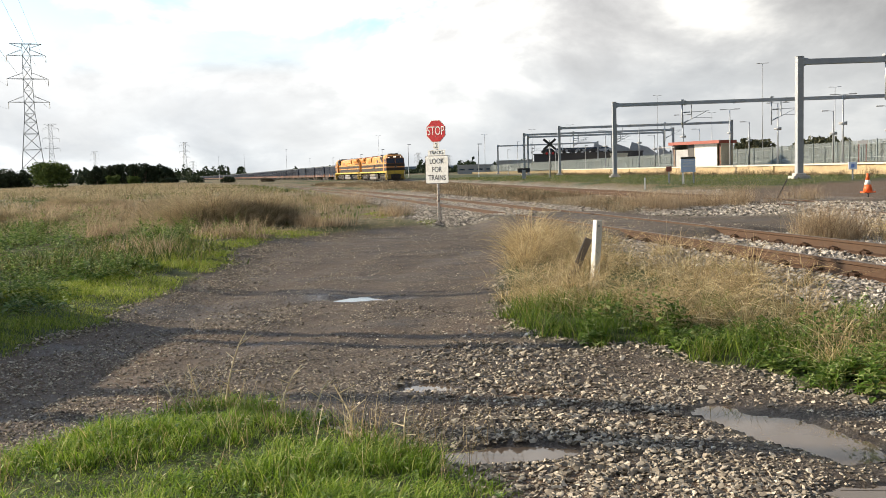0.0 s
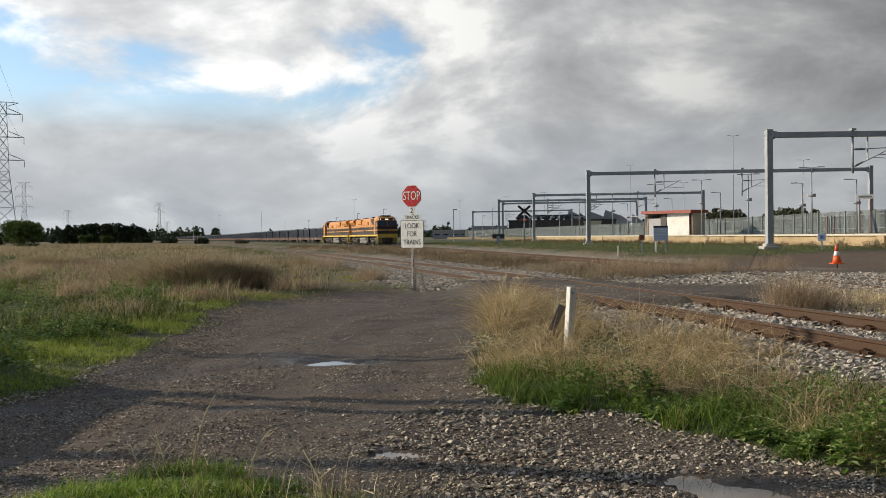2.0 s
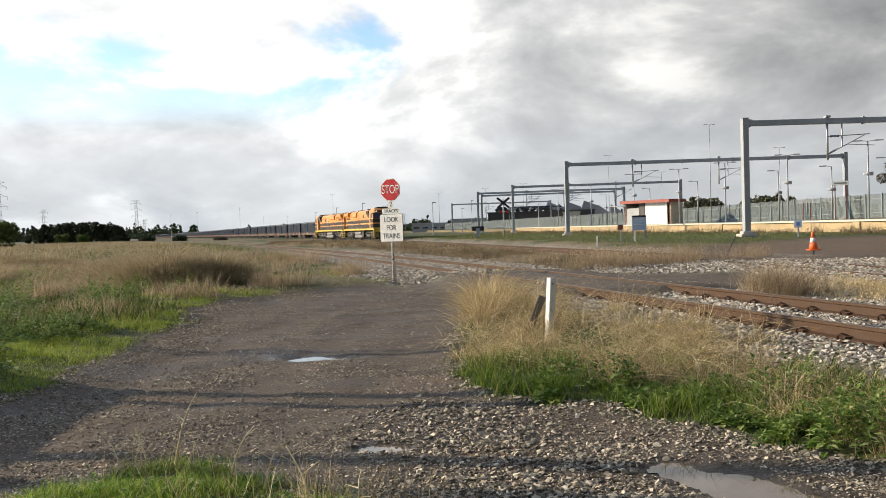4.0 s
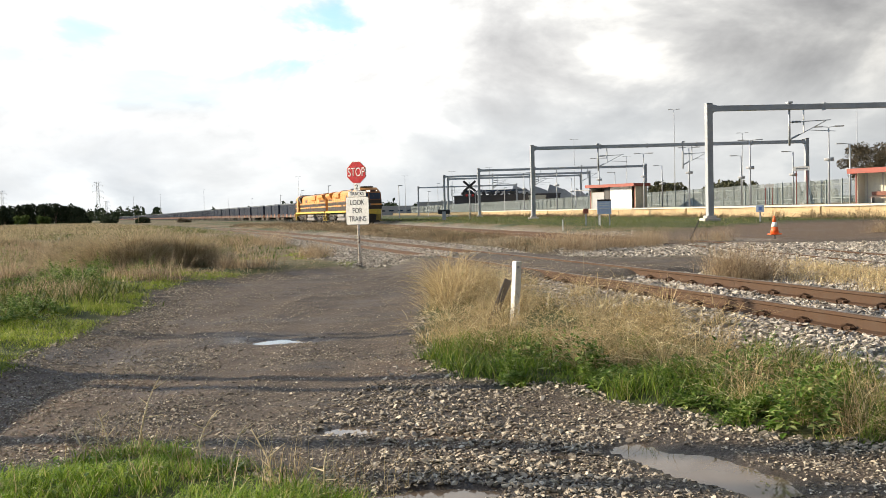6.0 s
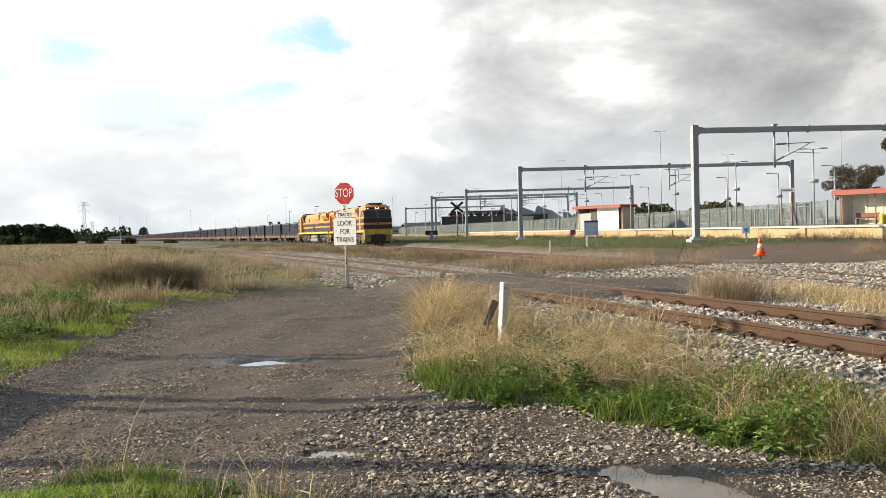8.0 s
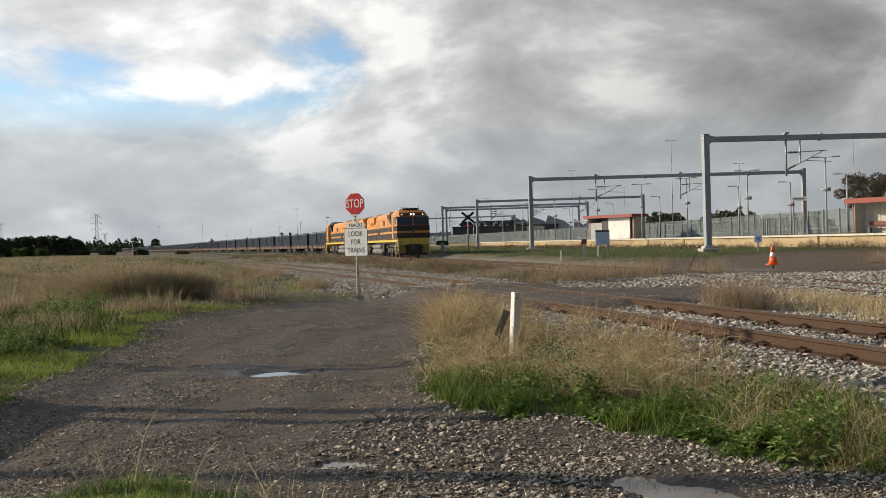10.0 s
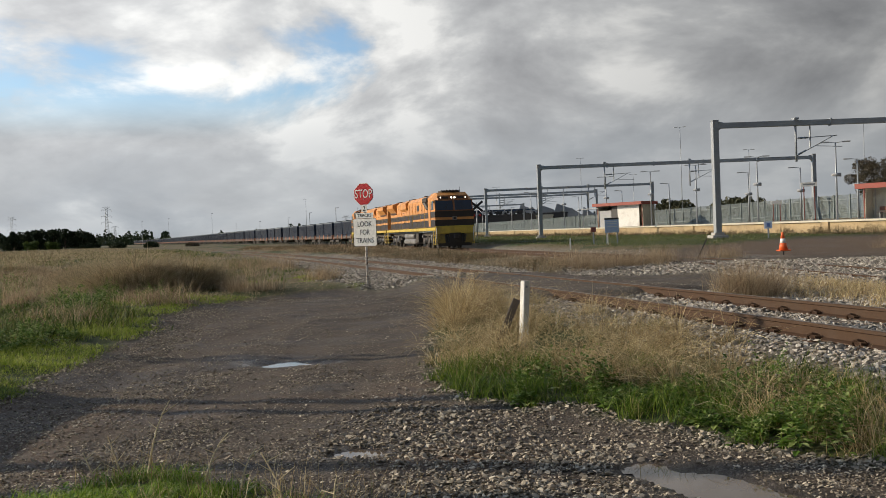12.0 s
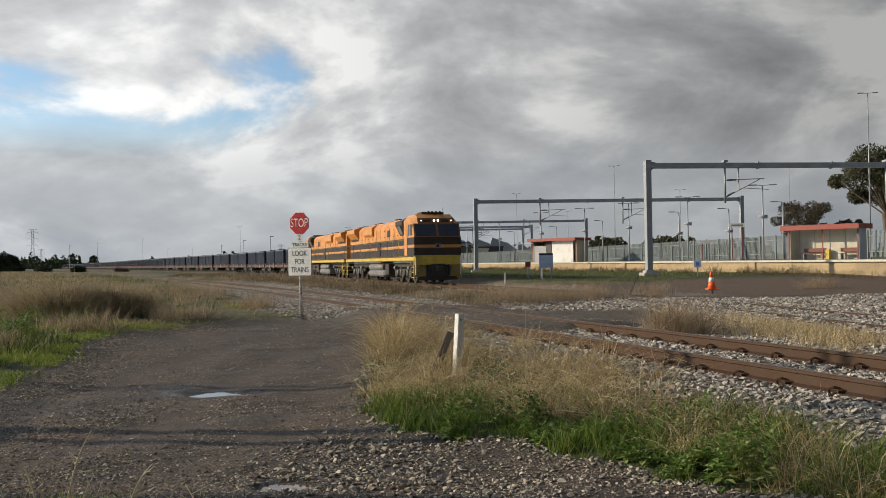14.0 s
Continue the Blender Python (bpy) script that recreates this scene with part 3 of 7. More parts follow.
def make_ground():
    gx, gy = axis_lines(-7.0, 7.5, 0.075, -2600, 2600), axis_lines(2.4, 21, 0.075, -1500, 4200)
    X, Y = np.meshgrid(gx, gy)
    X, Y = X.ravel(), Y.ravel()
    Z = height(X, Y)
    verts = np.stack([X, Y, Z], 1)
    nx, ny = len(gx), len(gy)
    i = (np.arange(ny - 1)[:, None] * nx + np.arange(nx - 1)[None]).ravel()
    me = mesh_np("ground", verts, np.stack([i, i + 1, i + nx + 1, i + nx], 1), M_GROUND, True)
    road, ball, green, mud = regions(X, Y)
    wet = np.clip(step(-1.0, 0.2, puddle(X, Y)) * step(0.2, 0.6, road) + 0.35 * road * step(0.5, 0.72, fnoise(X * 0.7, Y * 1.6 + 5, 3)), 0, 1)
    for nm, v in (("road", road), ("ballast", ball), ("green", green), ("wet", wet), ("mud", mud), ("rut", np.clip(wheel_ruts(X, Y), 0, 1))):
        at = me.attributes.new(nm, "FLOAT", "POINT")
        at.data.foreach_set("value", np.ascontiguousarray(v, np.float32))
    return tagged(new("ground", me), "flat ground of packed dirt, gravel and rough grass", "ground", kind="structure")


ground = make_ground()


def make_puddles():
    """Water lies level in the hollows, its rim where the dirt comes through."""
    for k, (px, py, a, b, turn) in enumerate(PUDDLES):
        r = 1.5 * max(a, b)
        n = 70
        g = np.linspace(-r, r, n)
        X, Y = np.meshgrid(px + g, py + g)
        v = puddle(X.ravel(), Y.ravel())
        z = float(np.median(height(X.ravel(), Y.ravel())[v > 0.12])) + 0.012
        i = (np.arange(n - 1)[:, None] * n + np.arange(n - 1)[None]).ravel()
        f = np.stack([i, i + 1, i + n + 1, i + n], 1)
        f = f[(v[f] > 0.0).all(1)]
        used, inv = np.unique(f, return_inverse=True)
        verts = np.stack([X.ravel() - px, Y.ravel() - py, np.zeros(n * n)], 1)[used]
        ob = new("puddle", mesh_np("puddle", verts, inv.reshape(-1, 4), M_WATER, True))
        ob.location = (px, py, z)
        tagged(ob, "shallow puddle of muddy rainwater in the dirt road", "puddle", "puddles on the road", "structure")


make_puddles()

# ---------------- loose stones and plants ----------------


def stone_shape(rng, n=9):
    """A small faceted stone: the hull of a few points."""
    p = rng.normal(size=(n, 3))
    p /= np.linalg.norm(p, axis=1)[:, None]
    p *= (0.75 + 0.5 * rng.random((n, 1))) * np.array([1.0, 0.8, 0.55])
    bm = B()
    for v in p:
        bm.verts.new(v)
    bmesh.ops.convex_hull(bm, input=bm.verts)
    bmesh.ops.delete(bm, geom=[v for v in bm.verts if not v.link_faces], context="VERTS")
    bmesh.ops.triangulate(bm, faces=bm.faces)
    bm.verts.index_update()
    v = np.array([x.co[:] for x in bm.verts])
    f = np.array([[q.index for q in t.verts] for t in bm.faces])
    bm.free()
    return v, f


STONES = [stone_shape(np.random.default_rng(40 + k)) for k in range(7)]


def turn_matrices(rng, n, tilt=0.5):
    a, b, c = rng.random(n) * 6.283, (rng.random(n) - 0.5) * 2 * tilt, (rng.random(n) - 0.5) * 2 * tilt
    ca, sa, cb, sb, cc, sc = np.cos(a), np.sin(a), np.cos(b), np.sin(b), np.cos(c), np.sin(c)
    return np.stack([np.stack([ca * cb, ca * sb * sc - sa * cc, ca * sb * cc + sa * sc], 1),
                     np.stack([sa * cb, sa * sb * sc + ca * cc, sa * sb * cc - ca * sc], 1),
                     np.stack([-sb, cb * sc, cb * cc], 1)], 1)


def strew(name, xy, size, material, label, rng, sink=0.15):
    """Many loose stones joined into one sheet of rubble."""
    z = height(xy[:, 0], xy[:, 1])
    vs, fs, k = [], [], 0
    kind = rng.integers(0, len(STONES), len(xy))
    for s, (v, f) in enumerate(STONES):
        q = np.where(kind == s)[0]
        if not len(q):
            continue
        r = np.einsum("nij,vj->nvi", turn_matrices(rng, len(q)), v) * size[q, None, None]
        r[:, :, 0] += xy[q, 0:1]
        r[:, :, 1] += xy[q, 1:2]
        r[:, :, 2] += (z[q] + size[q] * (0.42 - sink))[:, None]
        vs.append(r.reshape(-1, 3))
        fs.append((f[None] + (k + np.arange(len(q)) * len(v))[:, None, None]).reshape(-1, 3))
        k += len(q) * len(v)
    me = mesh_np(name, np.concatenate(vs), np.concatenate(fs), material)
    return tagged(new(name, me), label, "gravel", kind="stuff")


def scatter(rng, n, x0, x1, y0, y1, near=0.0):
    """Points in a plan rectangle, thinning with distance where near is above 0."""
    x = x0 + (x1 - x0) * rng.random(n)
    y = y0 + (y1 - y0) * rng.random(n) ** (1 + near)
    return np.stack([x, y], 1)


def blades(name, xy, tall, wide, material, label, rng, lean=0.5, wind=(0.25, 0.0), base=None, category="grass", zlift=0.0):
    """Grass: each blade two bent segments ending in a point."""
    n = len(xy)
    z = height(xy[:, 0], xy[:, 1]) - 0.02 + zlift
    a = rng.random(n) * 6.283
    side = np.stack([np.cos(a), np.sin(a), np.zeros(n)], 1) * (wide * (0.6 + 0.8 * rng.random(n)))[:, None] * 0.5
    dirn = rng.random(n) * 6.283
    amt = lean * (0.15 + rng.random(n))
    ben = np.stack([np.cos(dirn) * amt + wind[0] * rng.random(n), np.sin(dirn) * amt + wind[1] * rng.random(n)], 1)
    p0 = np.stack([xy[:, 0], xy[:, 1], z], 1)
    p1 = p0 + np.stack([ben[:, 0] * tall * 0.32, ben[:, 1] * tall * 0.32, tall * 0.55], 1)
    up = 0.42 * (1 - 0.8 * np.clip(amt - 0.3, 0, 1))
    p2 = p0 + np.stack([ben[:, 0] * tall * 0.95, ben[:, 1] * tall * 0.95, tall * (0.55 + up)], 1)
    v = np.stack([p0 - side, p0 + side, p1 + side * 0.75, p1 - side * 0.75, p2], 1).reshape(-1, 3)
    o = (np.arange(n) * 5)[:, None]
    f = np.concatenate([o + np.array([[0, 1, 2]]), o + np.array([[0, 2, 3]]), o + np.array([[3, 2, 4]])])
    me = mesh_np(name, v, f, material)
    return tagged(new(name, me), label, category, kind="stuff")


def arcs(name, xy, length, wide, material, label, rng, out=None, rise=(35, 80), droop=1.0, base=None, category="grass"):
    """Long bent straws: each a strip of four segments that rises, leans out and droops."""
    n = len(xy)
    z = height(xy[:, 0], xy[:, 1]) - 0.02 + (0.0 if base is None else base)
    a = rng.random(n) * 6.283 if out is None else out + rng.normal(size=n) * 0.7
    el = np.radians(rise[0] + (rise[1] - rise[0]) * rng.random(n))
    bend = np.radians(droop * (15 + 55 * rng.random(n))) / 4
    p = np.stack([xy[:, 0], xy[:, 1], z], 1)
    spin = rng.random(n) * 3.1416
    rows = []
    for k in range(5):
        d = np.stack([np.cos(a) * np.cos(el), np.sin(a) * np.cos(el), np.sin(el)], 1)
        s = np.stack([-np.sin(a) * np.cos(spin), np.cos(a) * np.cos(spin), 0.6 * np.sin(spin)], 1) * (wide * 0.5 * (1.0, 0.9, 0.75, 0.55, 0.15)[k])[:, None]
        rows += [p - s, p + s]
        p = p + d * (length / 4)[:, None]
        el = el - bend * (0.6 + 0.5 * k)
        a = a + rng.normal(size=n) * 0.12
    v = np.stack(rows, 1).reshape(-1, 3)
    o = (np.arange(n) * 10)[:, None]
    f = np.concatenate([o + np.array([[2 * k, 2 * k + 1, 2 * k + 3, 2 * k + 2]]) for k in range(4)])
    return tagged(new(name, mesh_np(name, v, f, material)), label, category, kind="stuff")


def plants(name, xy, tall, leaf, per, material, label, rng, category="weeds"):
    """Leafy weeds: on each stem leaves stand out all round, small ones towards the tip."""
    k = rng.integers(per // 2, per + per // 2, len(xy))
    i = np.repeat(np.arange(len(xy)), k)
    n = len(i)
    f = rng.random(n) ** 0.8
    sway = rng.normal(size=(len(xy), 2)) * 0.25
    h = tall[i] * f
    a, el = rng.random(n) * 6.283, np.radians(-15 + 75 * rng.random(n) * (0.5 + 0.5 * f))
    size = leaf[i] * (1.15 - 0.75 * f) * (0.6 + 0.7 * rng.random(n))
    q = xy[i] + sway[i] * h[:, None]
    d = np.stack([np.cos(a) * np.cos(el), np.sin(a) * np.cos(el), np.sin(el)], 1)
    s = np.stack([-np.sin(a), np.cos(a), 0.5 * (rng.random(n) - 0.5)], 1)
    up = np.cross(d, s)
    p = np.stack([q[:, 0], q[:, 1], height(q[:, 0], q[:, 1]) + h], 1) + d * (size * 0.25)[:, None]
    L = size[:, None]
    v = np.stack([p, p + d * 0.45 * L + s * 0.27 * L + up * 0.08 * L, p + d * 0.55 * L - up * 0.02 * L, p + d * 0.45 * L - s * 0.27 * L + up * 0.08 * L, p + d * L - up * 0.14 * L], 1).reshape(-1, 3)
    o = (np.arange(n) * 5)[:, None]
    fs = np.concatenate([o + np.array([t]) for t in ([0, 1, 2], [1, 4, 2], [0, 2, 3], [2, 4, 3])])
    return tagged(new(name, mesh_np(name, v, fs, material)), label, category, kind="stuff")


def tufts(rng, xy, per, radius):
    k = rng.integers(max(1, per // 2), per + per // 2 + 1, len(xy))
    c = np.repeat(xy, k, 0)
    return c + rng.normal(size=c.shape) * radius, np.repeat(np.arange(len(xy)), k)


def keep(xy, test):
    return xy[test(xy[:, 0], xy[:, 1])]


def make_gravel():
    rng = np.random.default_rng(11)
    # road stones: thick drifts near the verge, sparse in the wheel tracks
    p = scatter(rng, 430000, -6.5, 6.5, 3.2, 21, 0.9)
    road, ball, green, mud = regions(p[:, 0], p[:, 1])
    drift = step(0.44, 0.60, fnoise(p[:, 0] * 0.55 + 2, p[:, 1] * 0.9 + 4, 3))
    wob = 0.5 * (fnoise(p[:, 0] * 1.3, p[:, 1] * 1.3 + 8, 3) - 0.5)
    bias = depth_in(DRIFT, p[:, 0] + wob, p[:, 1] + wob, 0.45)
    right = step(0.2, 1.2, p[:, 0]) * (1 - step(5.0, 7.5, p[:, 1]))
    edge = 1 - np.abs(road - 0.5) * 2
    left = step(-1.5, -3.5, p[:, 0]) * (1 - step(9.5, 13, p[:, 1]))
    dens = np.clip(0.06 + 0.14 * (1 - step(7, 9, p[:, 1])) + 0.40 * left + 0.30 * drift * (1 - bias) + 1.0 * bias * (0.35 + 0.65 * drift) + 0.45 * right * (0.2 + 0.8 * drift) + 0.75 * edge, 0, 1) * (1 - 0.75 * np.clip(wheel_ruts(p[:, 0], p[:, 1]), 0, 1)) * step(0.1, 0.4, road + 0.2 * edge) * (puddle(p[:, 0], p[:, 1]) < -0.05)
    rim = p[:, 0] - np.interp(p[:, 1], [7, 10, 13.6, 16.8, 18.8, 20.3, 22.2], [-4.9, -4.62, -5.0, -5.55, -5.45, -4.7, -2.9])
    berm = step(1.7, 0.5, rim) * step(0.05, 0.25, rim) * step(7.5, 9.5, p[:, 1])
    dens = np.maximum(dens, 0.7 * berm * (0.4 + 0.6 * drift) * (road > 0.3))
    p = p[rng.random(len(p)) < dens * np.maximum(0.30 + 0.70 * (1 - step(8, 14, p[:, 1])), berm) * 0.80]
    s = 0.0075 + 0.0002 * p[:, 1] + 0.023 * rng.random(len(p)) ** 2.4 * (0.40 + 0.60 * np.maximum(depth_in(DRIFT, p[:, 0], p[:, 1], 0.5), np.clip(1.3 * (1 - np.abs(regions(p[:, 0], p[:, 1])[0] - 0.5) * 2), 0, 1)))
    strew("gravel", p, s, M_STONE, "loose grey and tan crushed stone on the dirt road", rng)
    # ballast of the two tracks
    q = scatter(rng, 175000, -14, 8, 4.5, 48, 0.6)
    d = np.abs(off_1(q[:, 0], q[:, 1]))
    road, ball, green, mud = regions(q[:, 0], q[:, 1])
    q = q[(rng.random(len(q)) < ball) & (d < 4.2) & (road < 0.5)]
    s = 0.017 + 0.022 * rng.random(len(q)) + 0.0005 * q[:, 1]
    strew("ballast", q, s, M_BALLAST, "pale grey crushed rock ballast under the rusty track", rng, 0.05)
    q = scatter(rng, 52000, 0, 18, 13, 48, 0.2)
    road, ball, green, mud = regions(q[:, 0], q[:, 1])
    q = q[(rng.random(len(q)) < ball) & (np.abs(off_2(q[:, 0], q[:, 1])) < 8.0) & (road < 0.6)]
    strew("ballast", q, 0.03 + 0.03 * rng.random(len(q)), M_BALLAST, "pale grey crushed rock ballast beside the further track", rng, 0.05)
    # the largest loose stones lie singly
    meshes = []
    for k, (v, f) in enumerate(STONES):
        me = mesh_np("stone", v, f, M_STONE_EACH)
        meshes.append(me)
    c = scatter(rng, 1500, -0.9, 3.8, 4.2, 9.0)
    road = regions(c[:, 0], c[:, 1])[0]
    c = c[(road > 0.6) & (puddle(c[:, 0], c[:, 1]) < -0.1)][:260]
    z = height(c[:, 0], c[:, 1])
    for (x, y), zz in zip(c, z):
        r = 0.018 + 0.016 * rng.random()
        ob = part("stone", meshes[int(rng.integers(0, 7))], M_STONE_EACH, ground)
        ob.matrix_basis = pose(x, y, float(zz) + r * 0.25, *(rng.random(3) * (30, 30, 360))) @ Matrix.Scale(r, 4)


make_gravel()


def domes(rng, spots):
    """Soft rounded mounds: straws fountain out from the middle and droop at the rim."""
    pp, oo, ll, bb = [], [], [], []
    for x, y, r, h in spots:
        n = int(4200 * r * r) + 300
        a, q = rng.random(n) * 6.283, np.sqrt(rng.random(n))
        rr = r * (1 + 0.5 * (vnoise(2.5 * np.cos(a) + x, 2.5 * np.sin(a) + y) - 0.5))
        lump = 0.7 + 0.6 * fnoise(x + 2.2 * q * np.cos(a) * r, y + 2.2 * q * np.sin(a) * r, 2)
        pp.append(np.stack([x + rr * q * np.cos(a), y + 0.75 * rr * q * np.sin(a)], 1))
        oo.append(a)
        top = h * (1 - 0.85 * q ** 2.2) * lump
        ll.append(np.clip(top, 0.15, 0.6) * (0.5 + 0.6 * rng.random(n)))
        bb.append(np.maximum(0, top - 0.42) * rng.random(n) ** 0.5)
    p, o, l, b = (np.concatenate(v) for v in (pp, oo, ll, bb))
    half = rng.random(len(p)) < 0.68
    arcs("dry_grass", p[half], l[half] * 1.1, np.full(int(half.sum()), 0.010), G_FIELD, "pale seed heads over a mound of brown grass", rng, o[half], (15, 75), 1.0, b[half])
    half = ~half
    arcs("brown_grass", p[half], l[half], np.full(int(half.sum()), 0.012), G_BROWN, "large soft mound of feathery brown grass", rng, o[half], (10, 70), 1.2, b[half])


def make_grass():
    rng = np.random.default_rng(23)
    isl = lambda x, y: (regions(x, y)[0] < 0.35) & (regions(x, y)[1] < 0.5)
    clumpy = lambda p, f, lo, hi: lo + (hi - lo) * fnoise(p[:, 0] * f, p[:, 1] * f + 3, 3)
    # the mound before the camera
    on_mound = lambda x, y: depth_in(MOUND, x + 0.3 * (fnoise(x * 5, y * 5) - 0.5), y, 0.15) > 0.25 + 0.2 * (fnoise(x * 2.4, y * 2.4 + 7) - 0.3)
    c = keep(scatter(rng, 6200, -3.4, 0.4, 2.4, 6.2), on_mound)
    p, k = tufts(rng, c, 11, 0.035)
    tall = (0.045 + 0.12 * step(0.3, 0.75, fnoise(c[:, 0] * 2.4, c[:, 1] * 2.4 + 3, 3)))[k] * (0.45 + 0.75 * rng.random(len(p)))
    blades("green_grass", p, tall, np.full(len(p), 0.0065), G_GREEN, "lush short green grass on a low mound by the road", rng, 1.3, (0.35, -0.1))
    c = keep(scatter(rng, 420, -3.0, 0.2, 3.4, 6.0), lambda x, y: on_mound(x, y) & (fnoise(x * 2 + 5, y * 2, 2) > 0.45))
    plants("broadleaf_weeds", c, 0.04 + 0.10 * rng.random(len(c)), 0.03 + 0.03 * rng.random(len(c)), 9, G_WEED, "small green weeds among the grass of the mound", rng)
    c = np.concatenate([keep(scatter(rng, 60, -2.6, 0.3, 4.0, 6.0), on_mound), np.array([-0.85, 5.05]) + rng.normal(size=(70, 2)) * (0.33, 0.16), np.array([-2.05, 5.6]) + rng.normal(size=(22, 2)) * (0.16, 0.12)])
    p, k = tufts(rng, c, 5, 0.03)
    arcs("dry_grass", p, 0.12 + 0.26 * rng.random(len(p)), np.full(len(p), 0.0034), G_DRY, "thin dry grass stalks standing in the green mound", rng, None, (45, 88), 0.5)
    # verge round the white post: straw above, green below, broad weeds
    on = lambda x, y: (regions(x, y)[0] < 0.35) & (off_1(x, y) < -2.0 - 0.5 * (fnoise(x * 1.5, y * 1.5, 3) - 0.5))
    shoulder = lambda x, y: (regions(x, y)[0] < 0.35) & (off_1(x, y) < -1.70 - 1.2 * step(10.8, 7.0, y) - 1.3 * (fnoise(x * 1.5, y * 1.5, 3) - 0.5))
    c = keep(scatter(rng, 2100, -0.9, 5.9, 4.6, 17.5), lambda x, y: shoulder(x, y) & (y > 9.5 - 1.10 * x) & (fnoise(x * 1.1 + 5, y * 1.1, 3) > 0.36))
    p, k = tufts(rng, c, 44, 0.05)
    size = 0.20 + 0.62 * step(0.36, 0.72, fnoise(c[:, 0] * 0.9, c[:, 1] * 0.9 + 3, 3)) * (0.55 + 0.6 * rng.random(len(c)))
    size = size * (0.50 + 0.50 * step(-1.5, -2.5, off_1(c[:, 0], c[:, 1])))
    out = np.arctan2(p[:, 1] - c[k, 1], p[:, 0] - c[k, 0])
    arcs("dry_grass", p, size[k] * (0.6 + 0.7 * rng.random(len(p))), np.full(len(p), 0.0066), G_DRY, "tangled straw-coloured dry grass round a white post", rng, out, (35, 88), 1.35)
    p, k = tufts(rng, c, 9, 0.16)
    arcs("dry_grass", p, 0.25 + 0.4 * rng.random(len(p)), np.full(len(p), 0.005), G_DRY, "fallen straw lying over the verge", rng, None, (0, 40), 0.6, 0.10 + 0.22 * rng.random(len(p)))
    p, k = tufts(rng, c, 14, 0.10)
    blades("mixed_grass", p, 0.06 + 0.16 * rng.random(len(p)), np.full(len(p), 0.007), G_MIXED, "green shoots at the foot of the dry grass", rng, 1.2)
    weedy = lambda x, y: (y < 9.2 - 0.62 * x) & (x < 2.55) & (fnoise(x * 1.4 + 4, y * 1.4, 2) > 0.60 - 0.075 * x)
    c = keep(scatter(rng, 9000, -0.9, 5.5, 4.6, 13), lambda x, y: on(x, y) & (~weedy(x, y) | (fnoise(x * 7, y * 7, 2) > 0.52)) & (y < 10.7 - 0.75 * x + 1.5 * (fnoise(x * 0.8, y * 0.8) - 0.5)))
    p, k = tufts(rng, c, 10, 0.04)
    tall = (0.05 + 0.30 * step(0.34, 0.74, fnoise(c[:, 0] * 1.7, c[:, 1] * 1.7 + 3, 3)))[k] * (0.35 + 0.8 * rng.random(len(p)))
    blades("green_grass", p, tall, np.full(len(p), 0.0062), G_DEEP, "green grass along the edge of the gravel", rng, 1.3, (0.2, -0.25))
    c = keep(scatter(rng, 2600, 0.2, 5.0, 4.8, 9.4), lambda x, y: on(x, y) & weedy(x, y))
    tall = 0.06 + 0.46 * step(0.30, 0.72, fnoise(c[:, 0] * 1.3, c[:, 1] * 1.3 + 8, 3)) * (0.5 + 0.6 * rng.random(len(c)))
    plants("broadleaf_weeds", c, tall, 0.055 + 0.045 * rng.random(len(c)), 28, G_WEED, "dark green broad-leaved weeds on the verge", rng)
    c = keep(scatter(rng, 420, 1.9, 5.6, 4.2, 7.8), lambda x, y: on(x, y) & (off_1(x, y) < -2.35) & (y > np.where(x > 2.3, 6.9, 8.3) - 0.85 * x) & (fnoise(x * 1.8, y * 1.8 + 2, 2) > 0.36))
    p, k = tufts(rng, c, 34, 0.06)
    arcs("dry_grass", p, 0.18 + 0.40 * rng.random(len(p)), np.full(len(p), 0.0046), G_DRY, "pale straw spilling over the ballast edge", rng, None, (30, 85), 1.5)
    # field by the road
    fld = lambda x, y: (regions(x, y)[0] < 0.3) & (off_1(x, y) < -3.0)
    back = lambda x, y: -5.0 - 0.09 * (y - 8) + 1.2 * (fnoise(x * 0.5, y * 0.5 + 2, 3) - 0.5)
    c = keep(scatter(rng, 30000, -8, -2.2, 7.0, 27, 0.5), lambda x, y: fld(x, y) & (x > back(x, y) - 1.6) & (fnoise(x * 0.9, y * 0.9 + 12, 3) > 0.18 + 0.034 * np.maximum(0, y - 11)))
    p, k = tufts(rng, c, 9, 0.09)
    blades("green_grass", p, clumpy(p, 1.0, 0.005, 0.12) * (0.5 + rng.random(len(p))), 0.0045 + 0.0003 * p[:, 1], G_VERGE, "short yellow-green grass along the road edge", rng, 0.9)
    c = keep(scatter(rng, 17000, -20, -2.5, 7, 36, 0.6), lambda x, y: fld(x, y) & (x < back(x, y)))
    p, k = tufts(rng, c, 5, 0.09)
    blades("mixed_grass", p, (0.03 + 0.26 * step(0.42, 0.75, fnoise(p[:, 0] * 0.5, p[:, 1] * 0.5 + 3, 3))) * (0.5 + rng.random(len(p))), 0.007 + 0.0006 * p[:, 1], G_MIXED, "rough mixed green grass in the field", rng, 1.0)
    c = keep(scatter(rng, 8500, -20, -4.9, 7.5, 27, 0.4), lambda x, y: fld(x, y) & (fnoise(x * 0.4 + 8, y * 0.4, 3) > 0.40 + 0.006 * (y - 8)) & (x < back(x, y) - 0.2) & ((x < -7.2) | (y < 13)))
    tall = 0.06 + 0.62 * step(0.38, 0.75, fnoise(c[:, 0] * 0.8, c[:, 1] * 0.8 + 3, 3)) * (0.5 + 0.6 * rng.random(len(c)))
    plants("broadleaf_weeds", c, tall, 0.055 + 0.05 * rng.random(len(c)), 17, G_WEED, "dark green leafy weeds in the rough field", rng)
